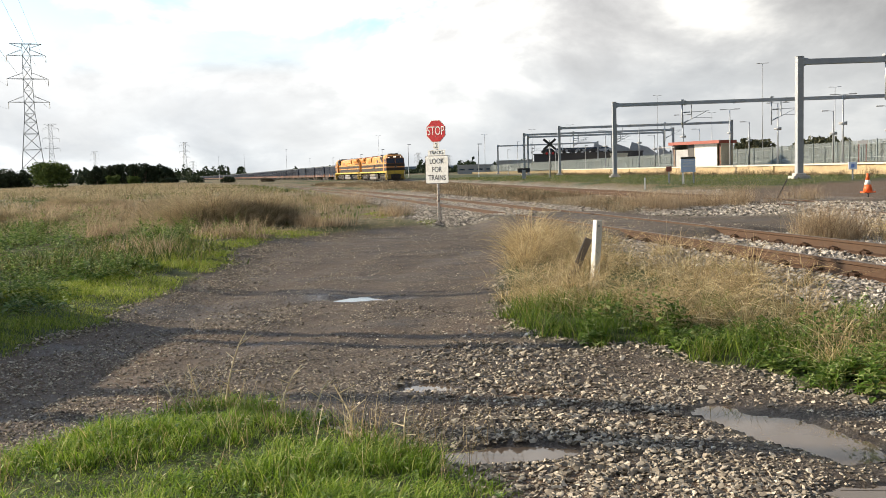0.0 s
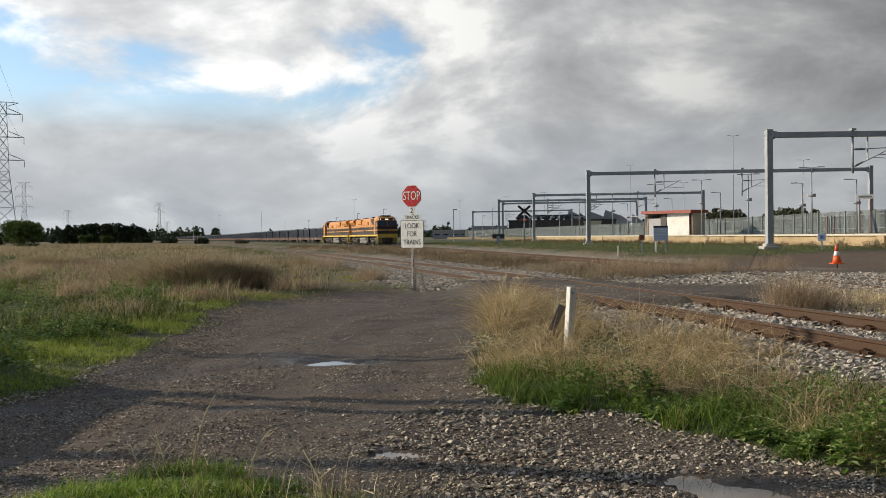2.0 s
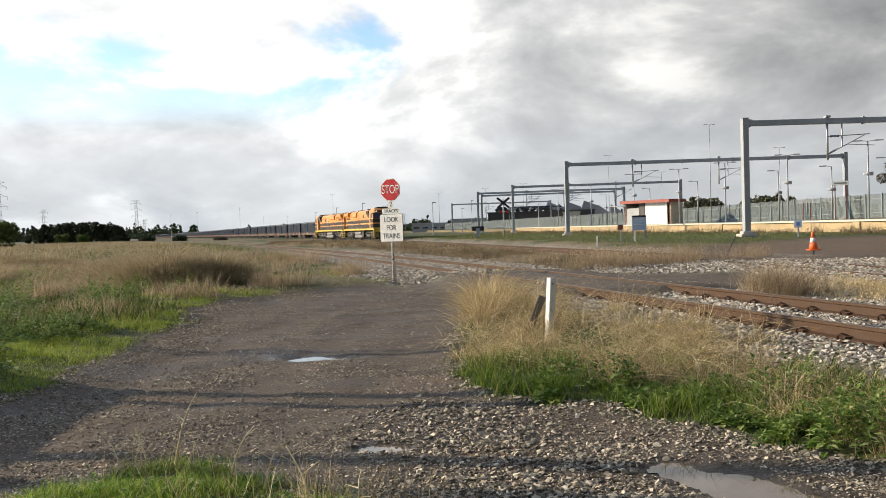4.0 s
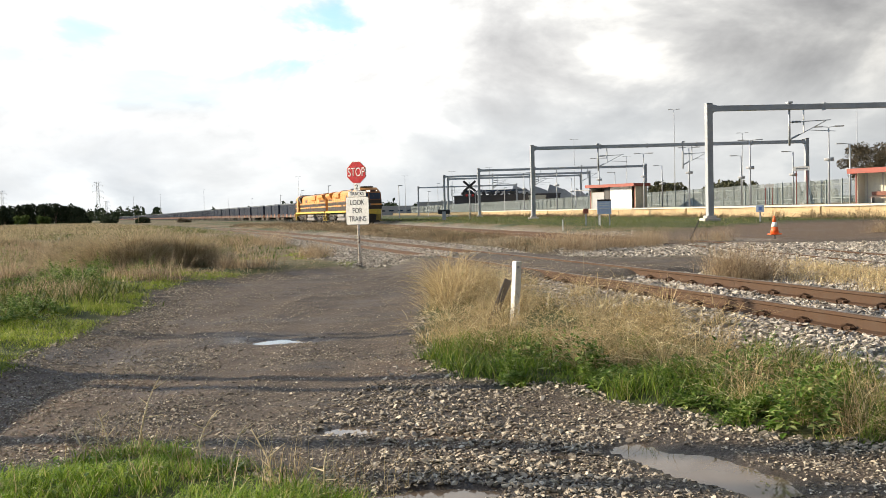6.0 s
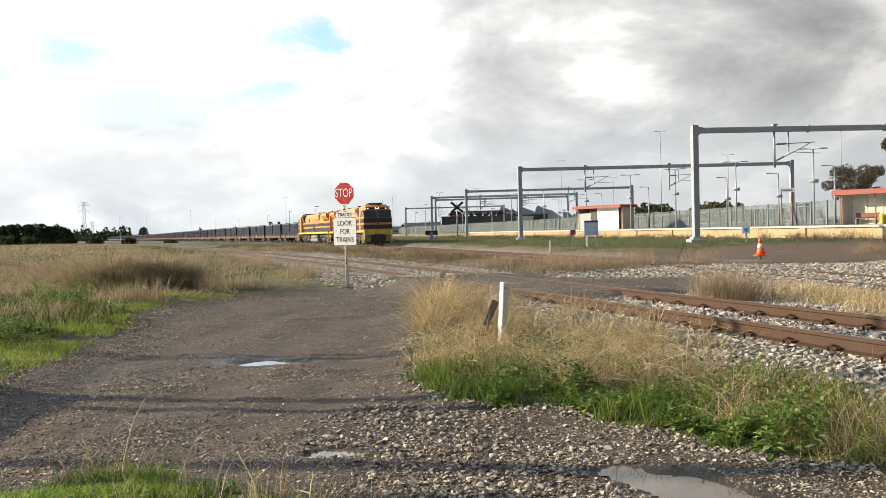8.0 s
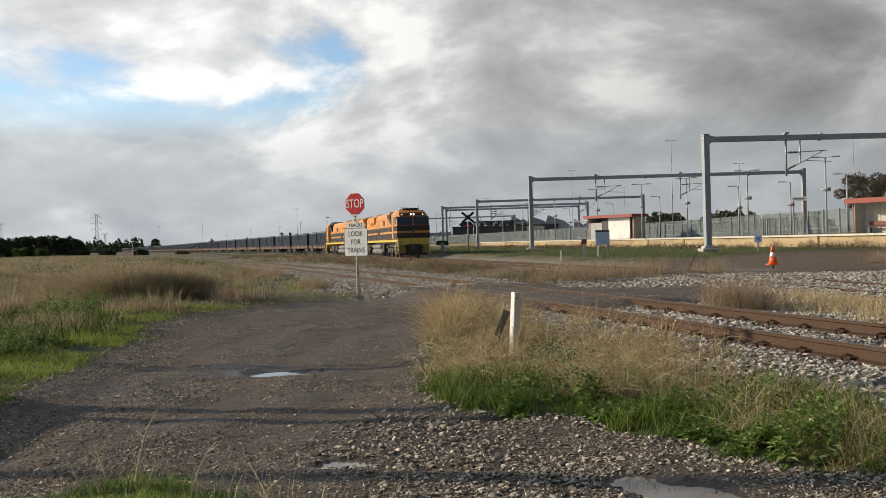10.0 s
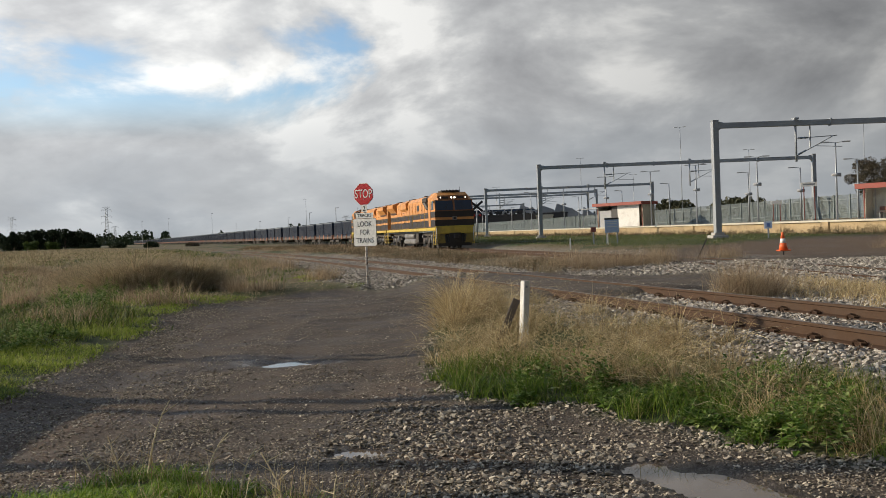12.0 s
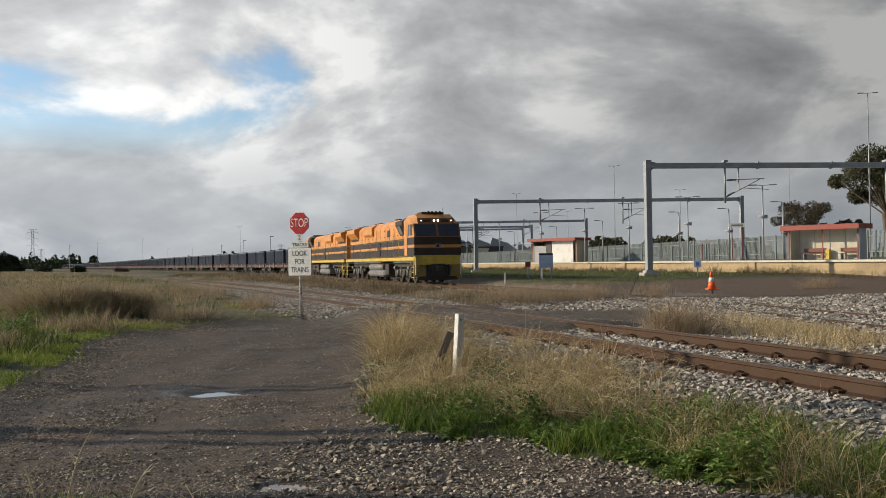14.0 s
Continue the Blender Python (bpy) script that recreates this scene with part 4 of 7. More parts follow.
    # bushy mounds of weeds
    spots = keep(scatter(rng, 90, -17, -5.0, 8.0, 21, 0.3), lambda x, y: fld(x, y) & (x < back(x, y) - 0.6))[:44]
    pp, zz = [], []
    for x, y in spots:
        r, h = 0.30 + 0.55 * rng.random(), 0.22 + 0.46 * rng.random()
        n = int(130 * r) + 12
        a, q = rng.random(n) * 6.283, np.sqrt(rng.random(n))
        pp.append(np.stack([x + r * q * np.cos(a), y + r * q * np.sin(a)], 1))
        zz.append(h * (1 - 0.8 * q ** 2) * (0.6 + 0.6 * rng.random(n)))
    pp, zz = np.concatenate(pp), np.concatenate(zz)
    plants("broadleaf_weeds", pp, zz, 0.055 + 0.05 * rng.random(len(pp)), 22, G_WEED, "rounded mounds of green weeds in the rough field", rng)
    # soft brown clumps, and pale straw further out
    def clump(x, y, n, rx, ry):
        return np.array([x, y]) + rng.normal(size=(n, 2)) * (rx, ry)
    c = np.concatenate([clump(-8.6, 28.5, 30, 1.2, 0.9), clump(-11.0, 25.5, 50, 1.2, 0.7),
                        clump(-6.9, 15.8, 7, 0.25, 0.2), clump(-8.9, 19.0, 16, 0.3, 0.25), clump(-6.2, 19.0, 10, 0.3, 0.2), clump(-5.0, 21.5, 10, 0.3, 0.2), clump(-3.6, 25.3, 8, 0.3, 0.3), clump(-16, 32, 60, 2.0, 1.5), clump(-9, 34, 70, 2.5, 1.5)])
    c = keep(c, fld)
    p, k = tufts(rng, c, 75, 0.20)
    arcs("brown_grass", p, (0.2 + 0.5 * rng.random(len(c)))[k] * (0.5 + 0.6 * rng.random(len(p))), np.full(len(p), 0.011), G_BROWN, "soft feathery brown grass clumps in the field", rng, None, (40, 88), 1.1)
    domes(rng, [(-7.9, 22.2, 1.5, 1.10), (-6.8, 22.8, 1.3, 0.95), (-9.2, 22.6, 1.1, 0.75), (-10.8, 22.0, 0.8, 0.5), (-13.5, 24.5, 1.1, 0.6), (-9.4, 27.5, 1.4, 0.6), (-16, 27, 1.3, 0.55), (-12, 31, 1.6, 0.6), (-18, 36, 2.0, 0.7), (-8.5, 36, 1.5, 0.5)])
    c = keep(scatter(rng, 17000, -80, 1, 20, 130, 0.6), lambda x, y: fld(x, y) & (fnoise(x * 0.22, y * 0.22, 3) + 0.010 * np.minimum(y - 25, 14) > 0.50))
    p, k = tufts(rng, c, 11, 0.30)
    arcs("dry_grass", p, clumpy(p, 0.35, 0.02, 0.50) * (0.5 + 0.7 * rng.random(len(p))) * (0.25 + 0.75 * step(-3, -10, off_1(p[:, 0], p[:, 1]))), 0.006 + 0.0007 * p[:, 1], G_FIELD, "pale straw-coloured grass across the open field", rng, None, (25, 85), 1.3)
    c = keep(scatter(rng, 11000, -80, 1, 15, 110, 0.7), lambda x, y: fld(x, y) & (fnoise(x * 0.22, y * 0.22, 3) < 0.54))
    p, k = tufts(rng, c, 12, 0.30)
    blades("mixed_grass", p, 0.04 + 0.14 * rng.random(len(p)), 0.006 + 0.0008 * p[:, 1], G_MIXED, "greenish rough grass across the open field", rng, 0.9)
    c = keep(scatter(rng, 5200, -110, -4, 55, 230), fld)
    p, k = tufts(rng, c, 12, 0.9)
    arcs("dry_grass", p, (0.12 + 0.38 * rng.random(len(p))) * (0.3 + 0.7 * step(-3, -12, off_1(p[:, 0], p[:, 1]))), 0.02 + 0.00022 * p[:, 1], G_FIELD, "pale rank grass at the far end of the field", rng, None, (30, 85), 1.1)
    c = keep(scatter(rng, 2600, -110, -4, 50, 230), lambda x, y: fld(x, y) & (fnoise(x * 0.08, y * 0.05, 3) > 0.48))
    p, k = tufts(rng, c, 12, 0.9)
    arcs("brown_grass", p, (0.12 + 0.42 * rng.random(len(p))) * (0.3 + 0.7 * step(-3, -12, off_1(p[:, 0], p[:, 1]))), 0.02 + 0.00022 * p[:, 1], G_SCRUB, "darker brown grass at the far end of the field", rng, None, (30, 85), 1.1)
    # between the tracks
    mid = lambda x, y: (off_1(x, y) > 2.6) & (off_2(x, y) < -2.9) & (regions(x, y)[0] < 0.3) & (regions(x, y)[1] < 0.4)
    low = lambda p: 0.35 + 0.65 * step(2.6, 4.8, -off_2(p[:, 0], p[:, 1]))
    c = keep(scatter(rng, 5200, -24, 9, 22, 100, 0.4), lambda x, y: mid(x, y) & (fnoise(x * 0.25, y * 0.25 + 6, 3) > 0.45))
    p, k = tufts(rng, c, 34, 0.26)
    arcs("brown_grass", p, clumpy(p, 0.4, 0.0, 0.72) * (0.4 + 0.7 * rng.random(len(p))) * low(p), 0.004 + 0.00028 * p[:, 1], G_SCRUB, "reddish brown dry grass between the two tracks", rng, None, (30, 88), 1.1)
    c = keep(scatter(rng, 5200, -24, 9, 22, 100, 0.4), mid)
    p, k = tufts(rng, c, 20, 0.3)
    arcs("dry_grass", p, clumpy(p, 0.5, 0.0, 0.46) * (0.4 + 0.7 * rng.random(len(p))) * low(p), 0.004 + 0.00028 * p[:, 1], G_BROWN, "straw grass between the two tracks", rng, None, (25, 85), 1.2)
    far = lambda x, y: (off_2(x, y) > 3.2) & (regions(x, y)[0] < 0.3) & (x < 25.5 - 0.21 * (y - 57))
    c = keep(scatter(rng, 7000, -12, 30, 30, 150, 0.4), far)
    p, k = tufts(rng, c, 17, 0.4)
    blades("mixed_grass", p, 0.03 + 0.12 * rng.random(len(p)), 0.004 + 0.0004 * p[:, 1], G_MIXED, "green grass beside the electrified line", rng, 1.2)
    c = keep(scatter(rng, 4200, -12, 34, 38, 160, 0.2), lambda x, y: (np.abs(x - (24.3 - 0.21 * (y - 57))) < 1.9) & (fnoise(x * 0.5, y * 0.3, 3) > 0.42))
    p, k = tufts(rng, c, 34, 0.34)
    arcs("brown_grass", p, clumpy(p, 0.4, 0.0, 1.15) * (0.4 + 0.7 * rng.random(len(p))), 0.004 + 0.00028 * p[:, 1], G_SCRUB, "dry brown scrub along the foot of the platform", rng, None, (35, 88), 1.1)
    p, k = tufts(rng, c[::4], 16, 0.35)
    blades("mixed_grass", p, clumpy(p, 0.5, 0.0, 0.36) * (0.4 + 0.7 * rng.random(len(p))), 0.004 + 0.0004 * p[:, 1], G_MIXED, "green scrub along the foot of the platform", rng, 1.0)
    # dry bushes by the crossing
    c = np.concatenate([clump(4.95, 16.3, 30, 0.15, 0.25), clump(5.5, 17.0, 6, 0.2, 0.2), clump(3.6, 28.6, 26, 0.5, 0.7), clump(5.2, 29.6, 34, 0.9, 0.7), clump(6.8, 30.8, 20, 0.6, 0.5), clump(9.5, 33.5, 10, 0.25, 0.25), clump(17, 37, 14, 0.4, 0.3)])
    p, k = tufts(rng, c, 60, 0.15)
    arcs("brown_grass", p, 0.2 + 0.60 * rng.random(len(p)), np.full(len(p), 0.008), G_BROWN, "dry brown bushes of grass by the crossing", rng, None, (40, 88), 1.0)
    c = keep(clump(7.0, 15.4, 240, 0.6, 1.7), lambda x, y: (off_1(x, y) > 2.6) & (off_2(x, y) < -1.9))
    p, k = tufts(rng, c, 34, 0.16)
    blades("dry_grass", p, 0.08 + 0.22 * rng.random(len(p)), np.full(len(p), 0.006), G_DRY, "low straw-coloured grass beyond the near track", rng, 1.3)


make_grass()


def make_stalks():
    """Dead flower stalks that stand over the mound."""
    rng = random.Random(3)
    for x, y, h, lean in ((-2.02, 5.75, 0.52, 0.20), (-2.18, 5.7, 0.33, -0.1), (-2.3, 5.6, 0.25, -0.12), (-1.62, 5.6, 0.34, 0.3), (-1.05, 5.1, 0.33, -0.18), (-0.72, 4.75, 0.28, 0.1), (-1.35, 5.35, 0.3, 0.25)):
        s = thing("dry_stalk", "thin dead branching weed stalk standing in the grass", "weed", "dead stalks on the mound", at=pose(x, y, z_at(x, y)))
        bm, pts = B(), []
        for i in range(7):
            f = i / 6
            pts.append(Vector((lean * h * f * f * 1.6 + 0.01 * math.sin(5 * f), 0.05 * h * f, -0.03 + h * f)))
        for i, (a, b) in enumerate(zip(pts, pts[1:])):
            tube(bm, a, b, 0.0070 - 0.0006 * i, 0.0064 - 0.0006 * i, 5)
        part("stem", bm, M_STRAW, s)
        for i in range(2, 6):
            bm = B()
            sgn = 1 if i % 2 else -1
            e = pts[i] + Vector((sgn * h * rng.uniform(0.12, 0.3), rng.uniform(-0.05, 0.05), h * rng.uniform(0.02, 0.22)))
            tube(bm, pts[i], e, 0.0036, 0.0016, 4)
            part("twig", bm, M_STRAW, s)


make_stalks()

# ---------------- railway tracks ----------------


def heading(line, y):
    s = float(line(y + 0.5) - line(y - 0.5))
    return s


def sweep_rail(name, line, side, top, y0, y1, dy, parent, label):
    """One rail: foot, web and head, following the line at half the gauge."""
    prof = [(-0.07, -0.17), (0.07, -0.17), (0.07, -0.155), (0.012, -0.135), (0.012, -0.045), (0.036, -0.035), (0.036, -0.004), (0.028, 0.0),
            (-0.028, 0.0), (-0.036, -0.004), (-0.036, -0.035), (-0.012, -0.045), (-0.012, -0.135), (-0.07, -0.155)]
    ys = np.arange(y0, y1, dy)
    vs, fs, n = [], [], len(prof)
    for i, y in enumerate(ys):
        s = heading(line, y)
        k = 1 / math.sqrt(1 + s * s)
        nx, ny = k, -s * k
        cx, cy = float(line(y)) + nx * side * GAUGE / 2, y + ny * side * GAUGE / 2
        vs += [(cx + nx * u, cy + ny * u, top + w) for u, w in prof]
        if i:
            a = (i - 1) * n
            fs += [(a + j, a + (j + 1) % n, a + n + (j + 1) % n, a + n + j) for j in range(n)]
    me = mesh_np(name, np.array(vs), np.array(fs), M_RUST)
    me.materials.append(M_RAILTOP)
    mi = np.zeros(len(me.polygons), np.int32)
    mi[7::n] = 1
    me.polygons.foreach_set("material_index", mi)
    return part(name, me, M_RUST, parent, label)


def sleeper_mesh():
    bm = B()
    box(bm, -1.3, 1.3, -0.12, 0.12, -0.14, 0.0, 0.012)
    return mesh_of("sleeper", bm, M_SLEEPER)


def clip_mesh():
    """A spring clip: a bent bar that hooks over the rail's foot."""
    bm = B()
    pts = [(0.10, -0.05, 0.0), (0.13, -0.04, 0.055), (0.10, 0.0, 0.075), (0.05, 0.03, 0.06), (0.035, 0.05, 0.03), (0.11, 0.05, 0.04)]
    for a, b in zip(pts, pts[1:]):
        tube(bm, a, b, 0.013, n=5)
    return mesh_of("rail_clip", bm, M_RUST)


def plate_mesh():
    bm = B()
    box(bm, -0.17, 0.17, -0.085, 0.085, 0.0, 0.012)
    return mesh_of("tie_plate", bm, M_RUST)


ME_SLEEPER, ME_CLIP, ME_PLATE = sleeper_mesh(), clip_mesh(), plate_mesh()


def make_track(name, line, top, y0, y1, s0, s1, label, clips):
    tr = thing(name, label, "railway track", kind="structure")
    for side in (-1, 1):
        sweep_rail("rail", line, side, top, y0, y1, 0.8 if y1 < 200 else 2.0, tr, "rusty brown steel rail")
    y = s0
    rng = random.Random(5)
    while y < s1:
        s = heading(line, y)
        a = math.degrees(math.atan2(-s, 1.0))
        m = pose(float(line(y)), y, top - 0.178, 0, 0, a + rng.uniform(-1, 1))
        sl = part("sleeper", ME_SLEEPER, M_SLEEPER, tr, at=m)
        if clips[0] < y < clips[1]:
            for side in (-1, 1):
                part("tie_plate", ME_PLATE, M_RUST, sl, at=pose(side * GAUGE / 2, 0, -0.003))
                part("rail_clip", ME_CLIP, M_RUST, sl, at=pose(side * GAUGE / 2, 0, 0.005))
                part("rail_clip", ME_CLIP, M_RUST, sl, at=pose(side * GAUGE / 2, 0, 0.005, 0, 0, 180))
        y += 0.66
    return tr


make_track("near_track", line_1, RAIL_1, -30, 150, 2.0, 60, "disused rusty railway track on grey ballast", (5.0, 24))
make_track("far_track", line_2, RAIL_2, -20, 640, 14, 58, "rusty railway track on which the freight train runs", (99, 100))

# ---------------- signs and small things by the road ----------------


def letters(text, size, material, parent, at, label=""):
    cu = bpy.data.curves.new("lettering", "FONT")
    cu.body, cu.size, cu.align_x, cu.align_y, cu.extrude, cu.offset = text, size, "CENTER", "CENTER", 0.0015, 0.0
    tmp = bpy.data.objects.new("lettering", cu)
    scene.collection.objects.link(tmp)
    me = bpy.data.meshes.new_from_object(tmp.evaluated_get(bpy.context.evaluated_depsgraph_get()))
    bpy.data.objects.remove(tmp)
    me.materials.clear()
    me.materials.append(material)
    return part("lettering", me, material, parent, label, at)


def plate(outline, y0, y1):
    bm = B()
    prism(bm, outline, y0, y1, "y")
    return bm


def rounded(w, h, r, cx=0.0, cz=0.0, n=4):
    pts = []
    for sx_, sz_, a0 in ((1, 1, 0), (-1, 1, 90), (-1, -1, 180), (1, -1, 270)):
        for i in range(n + 1):
            a = radians(a0 + 90 * i / n)
            pts.append((cx + sx_ * (w / 2 - r) + r * math.cos(a), cz + sz_ * (h / 2 - r) + r * math.sin(a)))
    return pts


def make_stop_sign():
    D, A = 23.3, -5.86
    x, y = D * math.sin(radians(A)), D * math.cos(radians(A))
    z = z_at(x, y)
    s = thing("stop_sign", "red stop sign above white look-for-trains board on a speckled post", "road sign", at=pose(x, y, z, 0, 0, A * -1 - 36 + 6))
    k = (1.55 - D * math.tan(radians(3.24))) - z   # where the post meets the gravel

    def zz(px):   # heights along the post, from the ground up
        return k + px
    post = Mat("peeling_post", 0.6, 0, 0.4)
    post.base(post.ramp(post.noise(16, 3, 0.7), [(0.50, (0.66, 0.64, 0.60)), (0.58, (0.18, 0.11, 0.08))]))
    one_tube("post", (0, 0.03, -0.3 + k), (0, 0.03, zz(2.52)), 0.033, post.m, s, "white post with flaking rust-brown patches")
    R = 0.297
    octo = [(R * math.cos(radians(22.5 + 45 * i)), R * math.sin(radians(22.5 + 45 * i))) for i in range(8)]
    off = lambda pts, dz: [(u, v + dz) for u, v in pts]
    st = part("stop_plate", plate(off([(u * 1.0, v * 1.0) for u, v in octo], zz(2.33)), -0.006, -0.002), M_SIGNWHITE, s, "red octagon with white border")
    part("red_face", plate(off([(u * 0.945, v * 0.945) for u, v in octo], zz(2.33)), -0.011, -0.006), M_SIGNRED, st)
    letters("STOP", 0.245, M_SIGNWHITE, st, pose(0, -0.013, zz(2.33), 90) @ Matrix.Diagonal((0.84, 1.25, 1, 1)))
    t2 = part("number_plate_two", plate(rounded(0.17, 0.17, 0.02, 0, zz(1.965)), -0.008, -0.002), M_SIGNWHITE, s, "small white plate reading 2")
    letters("2", 0.17, M_BLACK, t2, pose(0, -0.01, zz(1.965), 90))
    t3 = part("tracks_plate", plate(rounded(0.50, 0.135, 0.015, 0, zz(1.795)), -0.008, -0.002), M_SIGNWHITE, s, "white strip reading TRACKS")
    letters("TRACKS", 0.12, M_BLACK, t3, pose(0, -0.01, zz(1.795), 90) @ Matrix.Diagonal((0.9, 1, 1, 1)))
    lk = part("look_board", plate(rounded(0.665, 0.70, 0.045, 0, zz(1.375)), -0.006, -0.002), M_BLACK, s, "white board with thin dark border")
    part("white_face", plate(rounded(0.645, 0.68, 0.04, 0, zz(1.375)), -0.009, -0.006), M_SIGNWHITE, lk)
    for i, w in enumerate(("LOOK", "FOR", "TRAINS")):
        letters(w, 0.175, M_BLACK, lk, pose(0, -0.011, zz(1.58 - 0.205 * i), 90) @ Matrix.Diagonal((0.86, 1.05, 1, 1)))
    for h in (2.45, 2.2, 1.6, 1.15):
        one_tube("bolt", (0, -0.016, zz(h)), (0, 0.0, zz(h)), 0.012, M_DULLSTEEL, s, n=6)


def make_white_post():
    D, A = 11.3, 3.62
    x, y = D * math.sin(radians(A)), D * math.cos(radians(A))
    z = z_at(x, y)
    s = thing("guide_post", "low square white timber post, paint flaking at the foot", "post", at=pose(x, y, z, 0, 3.6, 0) @ pose(0, 0, 0, 0, 0, 33))
    top = 1.55 - D * math.tan(radians(3.2)) - z
    bm = B()
    box(bm, -0.042, 0.042, -0.042, 0.042, 0.18, top, 0.006)
    part("shaft", bm, M_WHITE, s, "white-painted square timber")
    m = Mat("bare_foot", 0.85)
    m.base(m.ramp(m.noise(9, 4, 0.6), [(0.52, (0.66, 0.64, 0.6)), (0.6, (0.14, 0.075, 0.045))]))
    one_box("foot", (-0.04, 0.04, -0.04, 0.04, -0.25, 0.182), m.m, s, "foot with paint flaked down to brown wood")
    one_tube("reflector", (-0.01, -0.047, 0.74), (-0.01, -0.041, 0.74), 0.016, M_GALV, s, "small round reflector")
    p = thing("broken_plank", "broken brown timber plank leaning in the dry grass", "plank", at=pose(x - 0.30, y + 0.10, z_at(x - 0.30, y + 0.10), 0, 24, 10))
    bm = B()
    box(bm, -0.045, 0.045, -0.018, 0.018, -0.08, 0.62, 0.006)
    part("board", bm, M_SLEEPER, p)


def make_cone():
    D, A = 35.0, 19.02
    x, y = D * math.sin(radians(A)), D * math.cos(radians(A))
    z = z_at(x, y)
    lift = max(0.05, 1.55 - D * math.tan(radians(1.86)) - z)
    c = thing("traffic_cone", "orange traffic cone with white band, stuck on a short stake", "traffic cone", at=pose(x, y, z, 1, -2, 0))
    r = lambda h: 0.155 - 0.12 * h / 0.6

    def ring(a, b):
        bm = B()
        tube(bm, (0, 0, lift + 0.04 + a), (0, 0, lift + 0.04 + b), r(a), r(b), 20)
        return bm
    part("lower_cone", ring(0, 0.24), M_CONE, c)
    part("white_band", ring(0.24, 0.40), M_SIGNWHITE, c, "white reflective band")
    part("upper_cone", ring(0.40, 0.62), M_CONE, c)
    one_box("base", (-0.2, 0.2, -0.2, 0.2, lift, lift + 0.04), M_CONE, c, "square orange base", 0.01)
    one_tube("stake", (0, 0, -0.25), (0, 0, lift + 0.1), 0.025, M_BLACK, c, "dark stake")
    st = thing("steel_stake", "thin dark steel stake leaning over beside the track", "stake", at=pose(8.75, 34.5, z_at(8.75, 34.5), 0, 27, 0))
    one_tube("rod", (0, 0, -0.1), (0, 0, 0.75), 0.022, M_BLACK, st)
    for px, py in ((6.0, 51.0), (8.2, 52.0)):
        pg = thing("survey_peg", "short pale timber peg in the grass", "peg", "pegs in the grass", at=pose(px, py, z_at(px, py)))
        one_box("peg", (-0.035, 0.035, -0.035, 0.035, -0.1, 0.62), M_WHITE, pg)


make_stop_sign()
make_white_post()
make_cone()


def place(az, d):
    return d * math.sin(radians(az)), d * math.cos(radians(az))


# ---------------- overhead-line portals ----------------


def make_portal(x, y, span, turn, top, both, droppers, label):
    """H-section posts on concrete footings, a box beam, and drop tubes with cantilevers."""
    z0 = z_at(x, y)
    p = thing("overhead_portal", label, "overhead line portal", "portals over the railway", at=pose(x, y, z0, 0, 0, turn))
    H = top - z0

    def post(px, base):
        bm = B()
        turned = pose(px, 0, 0, 0, 0, 8)
        box(bm, -0.19, 0.19, -0.19, 0.19, base, H, 0.015, turned)
        box(bm, -0.29, 0.29, -0.29, 0.29, base, base + 0.04, 0.0, turned)
        box(bm, -0.205, 0.205, -0.205, 0.205, H, H + 0.03, 0.0, turned)
        ob = part("post", bm, M_GALV, p, "grey galvanised square steel post")
        bm = B()
        box(bm, px - 0.32, px + 0.32, -0.36, 0.36, base - 0.4, base + 0.02, 0.03)
        box(bm, px - 0.5, px + 0.5, -0.55, 0.55, base - 0.5, base - 0.12, 0.03)
        part("footing", bm, M_CONC, ob, "stepped concrete footing")
        bm = B()
        prism(bm, [(px, H - 0.02), (px, H - 0.75), (px + 0.5 * (1 if px < 1 else -1), H - 0.42), (px + 0.5 * (1 if px < 1 else -1), H - 0.10)], -0.1, 0.1, "y")
        part("bracket", bm, M_GALV, ob)
        return ob
    post(0.0, 0.30)
    if both:
        post(span, 0.9 + 0.30)
    bm = B()
    box(bm, 0.2, span - 0.2, -0.16, 0.16, H - 0.48, H - 0.14, 0.02)
    beam = part("beam", bm, M_GALV, p, "long grey box beam")
    for f in (0.25, 0.42, 0.60, 0.8):
        one_box("joint_plate", (span * f - 0.05, span * f + 0.05, -0.2, 0.2, H - 0.54, H - 0.08), M_GALV, beam)
    for f in droppers:
        dx = span * f
        bm = B()
        tube(bm, (dx, 0, H + 0.02), (dx, 0, H - 2.7), 0.07, n=8)
        box(bm, dx - 0.14, dx + 0.14, -0.22, 0.22, H - 0.10, H + 0.02)
        tubeob = part("drop_tube", bm, M_GALV, p, "vertical drop tube")
        bm = B()
        tube(bm, (dx, 0, H - 1.25), (dx + 2.6, 0, H - 1.15), 0.03, n=6)
        tube(bm, (dx, 0, H - 2.35), (dx + 2.3, 0, H - 1.2), 0.03, n=6)
        tube(bm, (dx + 0.9, 0, H - 0.5), (dx + 0.9, 0, H - 1.9), 0.05, n=6)
        tube(bm, (dx + 1.2, 0, H - 1.75), (dx + 2.9, 0, H - 1.85), 0.022, n=6)
        part("cantilever", bm, M_GALV, tubeob, "hinged wire-support arm")
        for a, b, zz in ((dx + 0.15, dx + 0.75, H - 1.24), (dx + 0.12, dx + 0.6, H - 2.27)):
            bm, ring, rise = B(), None, (0.26 if zz < H - 2 else 0.02)
            for i in range(15):
                f, r = i / 14, (0.085 if i % 2 else 0.04)
                cur = [bm.verts.new((a + (b - a) * f, r * math.cos(q * 0.7854), zz + rise * f + r * math.sin(q * 0.7854))) for q in range(8)]
                if ring:
                    for q in range(8):
                        bm.faces.new((ring[q], ring[(q + 1) % 8], cur[(q + 1) % 8], cur[q]))
                ring = cur
